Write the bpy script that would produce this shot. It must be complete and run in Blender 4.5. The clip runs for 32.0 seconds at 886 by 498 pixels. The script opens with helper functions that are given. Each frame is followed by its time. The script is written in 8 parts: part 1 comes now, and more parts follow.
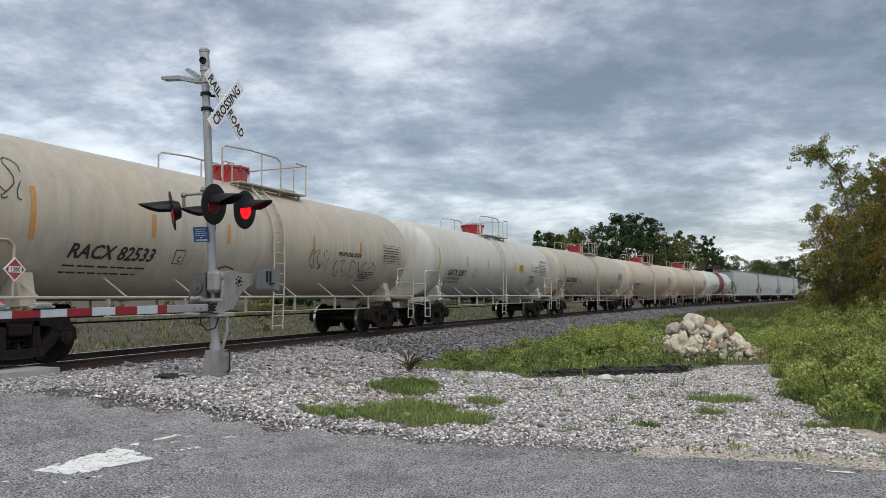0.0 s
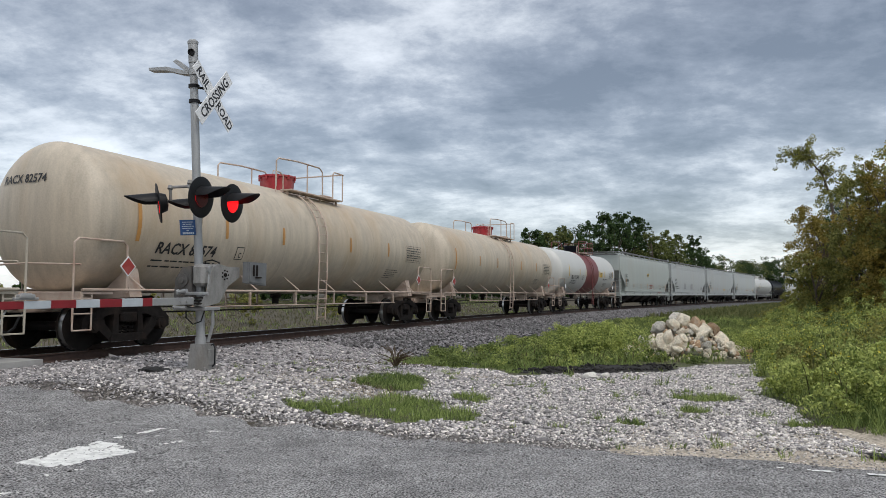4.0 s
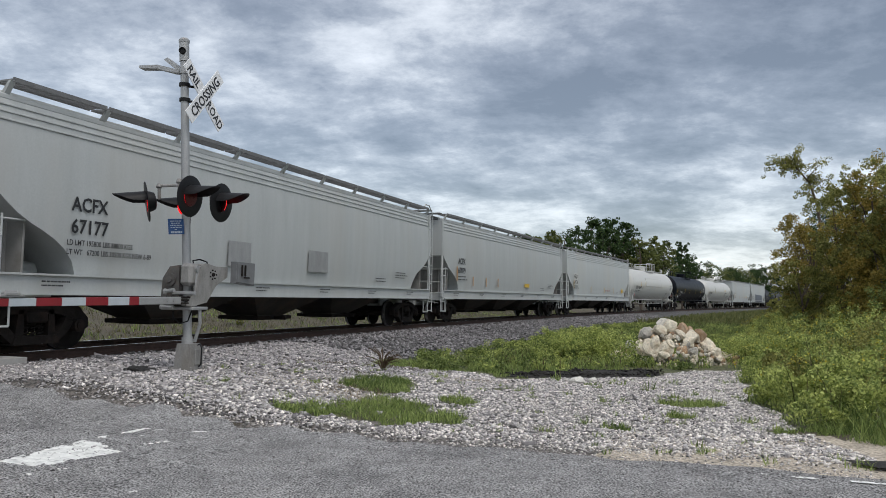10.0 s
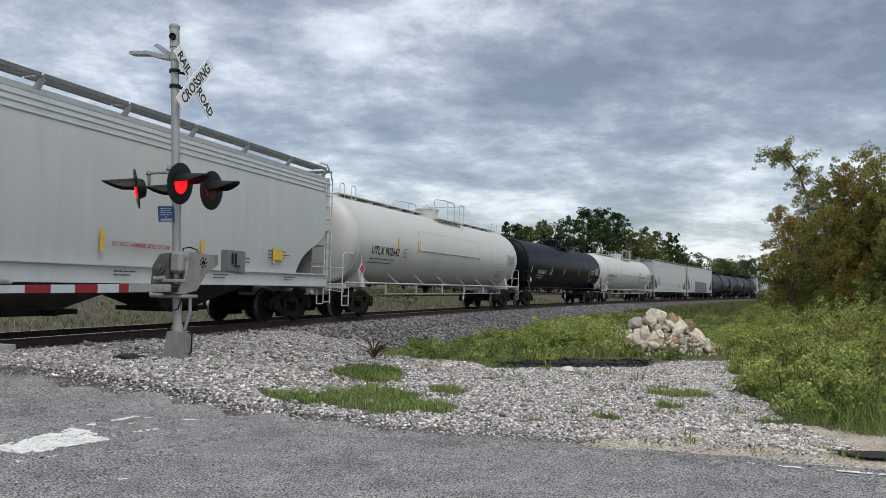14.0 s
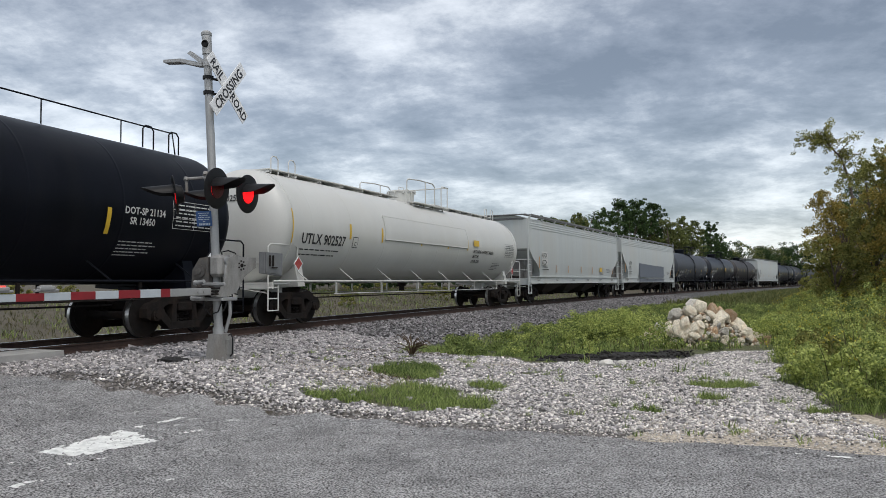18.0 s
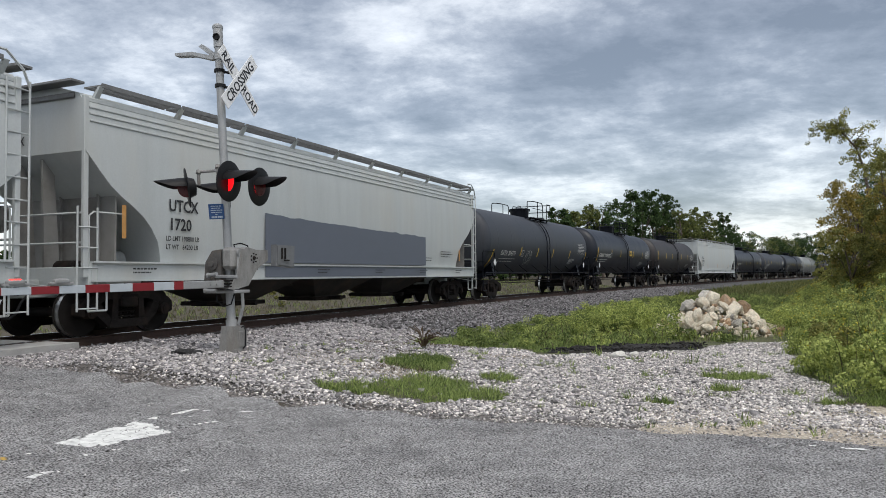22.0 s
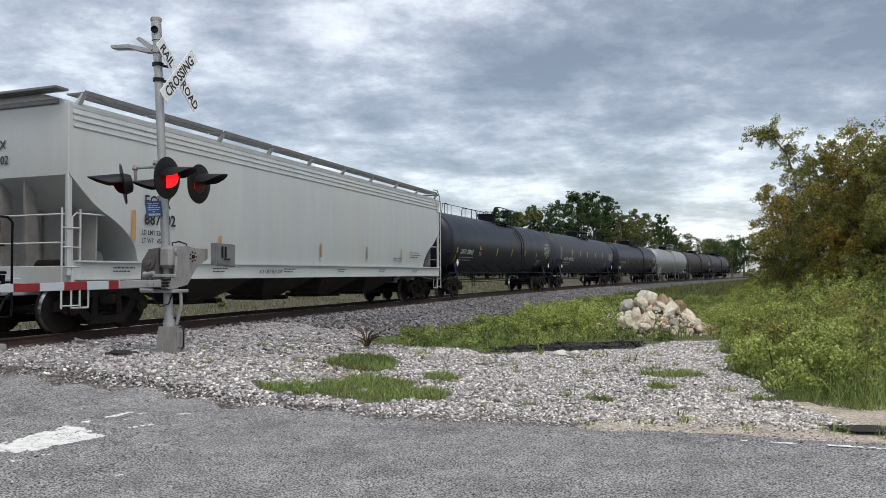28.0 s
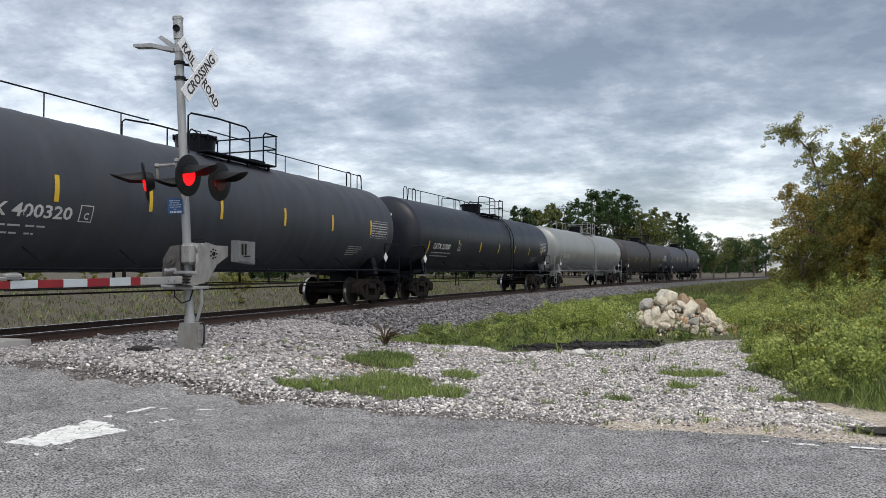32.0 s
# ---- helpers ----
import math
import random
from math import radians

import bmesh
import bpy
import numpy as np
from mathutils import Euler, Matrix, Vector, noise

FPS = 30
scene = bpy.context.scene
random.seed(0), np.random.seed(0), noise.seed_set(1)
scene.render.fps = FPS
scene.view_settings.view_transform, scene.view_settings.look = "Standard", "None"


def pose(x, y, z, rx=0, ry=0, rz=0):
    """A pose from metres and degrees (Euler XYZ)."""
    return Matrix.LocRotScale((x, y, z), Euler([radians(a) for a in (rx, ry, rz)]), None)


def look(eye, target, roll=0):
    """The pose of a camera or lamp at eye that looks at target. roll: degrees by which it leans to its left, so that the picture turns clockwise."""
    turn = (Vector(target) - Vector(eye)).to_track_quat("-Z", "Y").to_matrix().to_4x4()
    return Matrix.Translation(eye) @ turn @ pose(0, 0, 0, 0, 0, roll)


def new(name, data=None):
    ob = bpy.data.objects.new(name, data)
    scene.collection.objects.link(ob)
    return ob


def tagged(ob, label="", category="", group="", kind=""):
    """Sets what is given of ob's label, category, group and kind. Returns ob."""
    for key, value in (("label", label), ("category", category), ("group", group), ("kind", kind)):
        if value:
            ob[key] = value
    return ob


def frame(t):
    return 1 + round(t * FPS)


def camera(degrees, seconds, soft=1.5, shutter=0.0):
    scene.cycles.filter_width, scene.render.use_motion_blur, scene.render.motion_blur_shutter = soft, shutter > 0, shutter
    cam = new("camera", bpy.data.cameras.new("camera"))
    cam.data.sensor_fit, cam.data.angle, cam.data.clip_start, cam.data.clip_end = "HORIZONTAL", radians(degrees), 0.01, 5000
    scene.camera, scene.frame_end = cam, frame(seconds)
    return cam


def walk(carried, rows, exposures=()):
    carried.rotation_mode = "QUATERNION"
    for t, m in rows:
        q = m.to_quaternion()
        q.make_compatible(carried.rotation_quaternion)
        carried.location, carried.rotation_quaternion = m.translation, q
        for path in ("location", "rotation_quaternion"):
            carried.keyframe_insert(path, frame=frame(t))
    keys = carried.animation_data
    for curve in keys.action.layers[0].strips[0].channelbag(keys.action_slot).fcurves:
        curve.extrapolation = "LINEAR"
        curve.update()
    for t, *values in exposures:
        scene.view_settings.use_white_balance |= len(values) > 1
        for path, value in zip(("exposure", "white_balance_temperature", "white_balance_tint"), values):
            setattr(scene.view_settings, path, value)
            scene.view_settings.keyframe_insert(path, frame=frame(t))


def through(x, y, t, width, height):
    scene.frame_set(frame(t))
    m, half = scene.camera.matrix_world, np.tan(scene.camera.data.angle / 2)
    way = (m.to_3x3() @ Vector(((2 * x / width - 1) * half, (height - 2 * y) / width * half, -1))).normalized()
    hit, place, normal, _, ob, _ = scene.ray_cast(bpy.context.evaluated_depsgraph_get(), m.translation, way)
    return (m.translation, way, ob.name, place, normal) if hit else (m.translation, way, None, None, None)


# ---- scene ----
EYE = (0.0, 0.0, 1.5)
cam = camera(61.75, 32.0, soft=0.6)
# seconds, turn to the left, tilt up and lean, in degrees
PATH = [
    (0, 0.00, 3.79, -0.59), (0.5, 0.47, 3.55, -0.44), (1, 0.51, 3.40, -0.28), (1.5, 0.16, 3.34, -0.05),
    (2, -0.27, 3.36, 0.15), (2.5, -0.60, 3.38, 0.27), (3, -0.80, 3.40, 0.30), (3.5, -0.92, 3.43, 0.23),
    (5.5, -0.75, 4.00, -0.40), (6, -0.76, 4.26, -0.46), (6.5, -0.98, 4.57, -0.43), (7, -1.32, 4.81, -0.23),
    (7.5, -1.67, 4.89, 0.06), (8, -1.82, 4.75, 0.30), (8.5, -1.78, 4.51, 0.54), (9, -1.71, 4.21, 0.69),
    (9.5, -1.71, 3.95, 0.80), (10, -1.78, 3.73, 0.87), (10.5, -1.90, 3.56, 0.92), (11, -2.02, 3.48, 0.95),
    (11.5, -2.15, 3.52, 1.02), (12, -2.26, 3.58, 1.10), (12.5, -2.34, 3.60, 1.19), (13, -2.42, 3.49, 1.28),
    (13.5, -2.48, 3.23, 1.31), (14, -2.48, 2.91, 1.18), (14.5, -2.33, 2.65, 0.93), (16.5, -0.02, 2.84, -0.36),
    (17, 0.27, 2.80, -0.41), (17.5, 0.27, 2.70, -0.36), (18, 0.21, 2.62, -0.39), (18.5, 0.31, 2.57, -0.50),
    (19, 0.62, 2.55, -0.75), (19.5, 1.13, 2.55, -1.01), (20, 1.61, 2.51, -1.20), (20.5, 1.89, 2.39, -1.25),
    (21, 1.82, 2.27, -1.15), (21.5, 1.52, 2.11, -0.85), (22, 1.10, 2.01, -0.53), (22.5, 0.66, 1.92, -0.15),
    (23, 0.17, 1.89, 0.15), (23.5, -0.41, 1.87, 0.37), (24, -1.06, 1.88, 0.57), (24.5, -1.74, 1.96, 0.68),
    (25, -2.21, 2.05, 0.67), (25.5, -2.45, 2.09, 0.46), (27.5, -3.11, 1.89, -0.39), (28, -3.23, 1.95, -0.38),
    (28.5, -3.24, 2.02, -0.37), (29, -3.17, 2.08, -0.26), (29.5, -3.11, 2.10, -0.22), (30, -3.08, 2.07, -0.31),
    (30.5, -3.09, 2.01, -0.36), (31, -2.94, 1.99, -0.43), (31.5, -2.53, 1.94, -0.41), (32, -1.79, 1.80, -0.13),
]

def aim(turn, tilt, lean):
    a, b = radians(turn), radians(tilt)
    ahead = Vector((-math.sin(a) * math.cos(b), math.cos(a) * math.cos(b), math.sin(b)))
    return look(EYE, Vector(EYE) + 2 * ahead, lean)


walk(cam, [(t, aim(turn, tilt, lean)) for t, turn, tilt, lean in PATH],
     exposures=[(0, -0.10, 6520, 10), (14, -0.06, 6500, 10), (18, -0.04, 6560, 10), (24, 0.10, 6570, 10.5), (32, 0.11, 6600, 10.5)])

# ---- light: an overcast afternoon ----
SUN_UP, SUN_ROUND = radians(60), radians(150)
world = bpy.data.worlds.new("overcast_sky")
scene.world = world
world.use_nodes = True
wn, wl = world.node_tree.nodes, world.node_tree.links
wn.clear()


def wnode(kind, **values):
    n = wn.new(kind)
    for key, value in values.items():
        n.inputs[key].default_value = value
    return n


def wmath(op, a, b=None):
    n = wn.new("ShaderNodeMath")
    n.operation = op
    for k, v in enumerate((a, b)):
        if v is None:
            continue
        if isinstance(v, (int, float)):
            n.inputs[k].default_value = v
        else:
            wl.new(v, n.inputs[k])
    return n.outputs[0]


sky = wn.new("ShaderNodeTexSky")
sky.sky_type, sky.sun_disc = "NISHITA", False
sky.sun_elevation, sky.sun_rotation = SUN_UP, SUN_ROUND
place = wn.new("ShaderNodeTexCoord")
split = wn.new("ShaderNodeSeparateXYZ")
wl.new(place.outputs["Generated"], split.inputs[0])
lift = wmath("MAXIMUM", wmath("ADD", split.outputs[2], 0.25), 0.05)
flat = wn.new("ShaderNodeCombineXYZ")
wl.new(wmath("DIVIDE", split.outputs[0], lift), flat.inputs[0])
wl.new(wmath("DIVIDE", split.outputs[1], lift), flat.inputs[1])
big = wnode("ShaderNodeTexNoise", Scale=1.05, Detail=11.0, Roughness=0.58, Distortion=0.1)
wl.new(flat.outputs[0], big.inputs["Vector"])
shift = wn.new("ShaderNodeMapping")
shift.inputs["Location"].default_value = (3.1, 7.7, 0.0)
shift.inputs["Rotation"].default_value = (0, 0, radians(20))
shift.inputs["Scale"].default_value = (1.0, 1.2, 1.0)
wl.new(flat.outputs[0], shift.inputs["Vector"])
fine = wnode("ShaderNodeTexNoise", Scale=2.5, Detail=12.0, Roughness=0.66, Distortion=0.1)
wl.new(shift.outputs[0], fine.inputs["Vector"])
mass = wmath("ADD", wmath("MULTIPLY", big.outputs["Fac"], 0.62), wmath("MULTIPLY", fine.outputs["Fac"], 0.43))
# the cloud is thinner on the side behind the camera and near the horizon
mass = wmath("SUBTRACT", mass, wmath("ADD", wmath("MULTIPLY", split.outputs[0], 0.06), wmath("MULTIPLY", split.outputs[1], 0.05)))
mass = wmath("ADD", mass, wmath("MULTIPLY", wmath("SUBTRACT", 0.22, split.outputs[2]), 0.02))
mass = wmath("ADD", wmath("MULTIPLY", wmath("SUBTRACT", mass, 0.5), 1.25), 0.518)
cloud = wn.new("ShaderNodeValToRGB")
wl.new(mass, cloud.inputs[0])
ramp = cloud.color_ramp
ramp.elements[0].position, ramp.elements[0].color = 0.36, (0.150, 0.166, 0.188, 1)
ramp.elements[1].position, ramp.elements[1].color = 0.63, (0.84, 0.87, 0.90, 1)
for at_, col in ((0.44, (0.245, 0.268, 0.302, 1)), (0.50, (0.40, 0.428, 0.465, 1)), (0.555, (0.62, 0.65, 0.68, 1))):
    ramp.elements.new(at_).color = col
skylight = wnode("ShaderNodeBackground", Strength=0.05)
wl.new(sky.outputs[0], skylight.inputs["Color"])
overcast = wnode("ShaderNodeBackground", Strength=1.0)
wl.new(cloud.outputs[0], overcast.inputs["Color"])
both = wn.new("ShaderNodeAddShader")
wl.new(skylight.outputs[0], both.inputs[0])
wl.new(overcast.outputs[0], both.inputs[1])
out = wn.new("ShaderNodeOutputWorld")
wl.new(both.outputs[0], out.inputs["Surface"])

sun = new("sun", bpy.data.lights.new("sun", "SUN"))
sun.data.energy, sun.data.angle, sun.data.color = 1.75, radians(30), (1.0, 0.95, 0.88)
sun.matrix_world = look((math.sin(SUN_ROUND) * math.cos(SUN_UP) * 90, math.cos(SUN_ROUND) * math.cos(SUN_UP) * 90, math.sin(SUN_UP) * 90), (0, 0, 0))

# ---- materials ----
def material(name, base, rough=0.6, metal=0.0, spread=0.12, scale=6.0, fine=60.0, bump=0.15, relief=0.01, tint=None, per_piece=0.0,
             stain=None, stain_scale=1.2, stain_amount=0.5, streak=1.0, island=False, coat=0.0, fine_mix=0.35, lo=0.35, hi=0.65, grit=0.0, grit_scale=55.0, spec=0.5):
    """A painted, mineral or metal surface: two scales of variation, stains of a second colour and fine relief, in object space."""
    m = bpy.data.materials.new(name)
    m.use_nodes = True
    n, l = m.node_tree.nodes, m.node_tree.links
    bsdf = n["Principled BSDF"]
    bsdf.inputs["Metallic"].default_value = metal
    bsdf.inputs["Coat Weight"].default_value = coat
    bsdf.inputs["Specular IOR Level"].default_value = spec
    where = n.new("ShaderNodeTexCoord")
    mapping = n.new("ShaderNodeMapping")
    mapping.inputs["Scale"].default_value = (1, 1, streak)
    l.new(where.outputs["Object"], mapping.inputs[0])
    noises = []
    for s, det in ((scale, 5.0), (fine, 3.0), (stain_scale, 6.0)):
        t = n.new("ShaderNodeTexNoise")
        t.inputs["Scale"].default_value, t.inputs["Detail"].default_value = s, det
        t.inputs["Roughness"].default_value = 0.6
        l.new(mapping.outputs[0] if s != fine else where.outputs["Object"], t.inputs["Vector"])
        noises.append(t.outputs["Fac"])
    dark, light = [tuple(min(1, c * k) for c in base) + (1,) for k in (1 - spread, 1 + spread)]
    if tint:
        light = (*tint, 1)
    ramp = n.new("ShaderNodeValToRGB")
    ramp.color_ramp.elements[0].position, ramp.color_ramp.elements[0].color = lo, dark
    ramp.color_ramp.elements[1].position, ramp.color_ramp.elements[1].color = hi, light
    mixn = n.new("ShaderNodeMix")
    mixn.inputs["Factor"].default_value = fine_mix
    l.new(noises[0], mixn.inputs["A"]), l.new(noises[1], mixn.inputs["B"])
    l.new(mixn.outputs["Result"], ramp.inputs[0])
    colour = ramp.outputs[0]
    if stain:
        edge = n.new("ShaderNodeMapRange")
        edge.inputs["From Min"].default_value, edge.inputs["From Max"].default_value = 0.5, 0.72
        edge.inputs["To Max"].default_value = stain_amount
        l.new(noises[2], edge.inputs["Value"])
        mc = n.new("ShaderNodeMix")
        mc.data_type = "RGBA"
        mc.inputs[7].default_value = (*stain, 1)
        l.new(edge.outputs[0], mc.inputs["Factor"]), l.new(colour, mc.inputs[6])
        colour = mc.outputs[2]
    if per_piece:
        if island:
            info = n.new("ShaderNodeNewGeometry")
            rnd = info.outputs["Random Per Island"]
        else:
            info = n.new("ShaderNodeObjectInfo")
            rnd = info.outputs["Random"]
        span = n.new("ShaderNodeMapRange")
        span.inputs["To Min"].default_value, span.inputs["To Max"].default_value = 1 - per_piece, 1 + per_piece
        l.new(rnd, span.inputs["Value"])
        hsv = n.new("ShaderNodeHueSaturation")
        l.new(span.outputs[0], hsv.inputs["Value"]), l.new(colour, hsv.inputs["Color"])
        colour = hsv.outputs[0]
    if grit:
        speck = n.new("ShaderNodeTexNoise")
        speck.inputs["Scale"].default_value, speck.inputs["Detail"].default_value = grit_scale, 2.0
        l.new(where.outputs["Object"], speck.inputs["Vector"])
        wide = n.new("ShaderNodeMapRange")
        wide.inputs["From Min"].default_value, wide.inputs["From Max"].default_value = 0.34, 0.66
        wide.inputs["To Min"].default_value, wide.inputs["To Max"].default_value = 1 - grit, 1 + grit
        l.new(speck.outputs["Fac"], wide.inputs["Value"])
        grain = n.new("ShaderNodeHueSaturation")
        l.new(wide.outputs[0], grain.inputs["Value"]), l.new(colour, grain.inputs["Color"])
        colour = grain.outputs[0]
    l.new(colour, bsdf.inputs["Base Color"])
    rr = n.new("ShaderNodeMapRange")
    rr.inputs["To Min"].default_value, rr.inputs["To Max"].default_value = max(0.02, rough - 0.1), min(1, rough + 0.1)
    l.new(noises[0], rr.inputs["Value"]), l.new(rr.outputs[0], bsdf.inputs["Roughness"])
    if bump:
        b = n.new("ShaderNodeBump")
        b.inputs["Strength"].default_value, b.inputs["Distance"].default_value = bump, relief
        l.new(noises[1], b.inputs["Height"]), l.new(b.outputs[0], bsdf.inputs["Normal"])
    return m


def glow(name, colour, strength):
    m = bpy.data.materials.new(name)
    m.use_nodes = True
    b = m.node_tree.nodes["Principled BSDF"]
    b.inputs["Base Color"].default_value = (*colour, 1)
    b.inputs["Emission Color"].default_value = (*colour, 1)
    b.inputs["Emission Strength"].default_value = strength
    return m


def leafy(name, base, light, spread=0.5, through=0.25):
    """Leaves and blades: colour varies from leaf to leaf and from clump to clump; a little light passes through."""
    m = bpy.data.materials.new(name)
    m.use_nodes = True
    n, l = m.node_tree.nodes, m.node_tree.links
    b = n["Principled BSDF"]
    geo = n.new("ShaderNodeNewGeometry")
    where = n.new("ShaderNodeTexCoord")
    clump = n.new("ShaderNodeTexNoise")
    clump.inputs["Scale"].default_value, clump.inputs["Detail"].default_value = 0.7, 3.0
    l.new(where.outputs["Object"], clump.inputs["Vector"])
    add = n.new("ShaderNodeMix")
    add.inputs["Factor"].default_value = spread
    l.new(clump.outputs["Fac"], add.inputs["A"]), l.new(geo.outputs["Random Per Island"], add.inputs["B"])
    ramp = n.new("ShaderNodeValToRGB")
    ramp.color_ramp.elements[0].position, ramp.color_ramp.elements[0].color = 0.3, (*base, 1)
    ramp.color_ramp.elements[1].position, ramp.color_ramp.elements[1].color = 0.72, (*light, 1)
    l.new(add.outputs["Result"], ramp.inputs[0]), l.new(ramp.outputs[0], b.inputs["Base Color"])
    b.inputs["Roughness"].default_value = 0.65
    b.inputs["Specular IOR Level"].default_value = 0.25
    b.inputs["Transmission Weight"].default_value = 0.0
    see = n.new("ShaderNodeBsdfTranslucent")
    l.new(ramp.outputs[0], see.inputs["Color"])
    mix = n.new("ShaderNodeMixShader")
    mix.inputs[0].default_value = through
    l.new(b.outputs[0], mix.inputs[1]), l.new(see.outputs[0], mix.inputs[2])
    l.new(mix.outputs[0], n["Material Output"].inputs["Surface"])
    return m


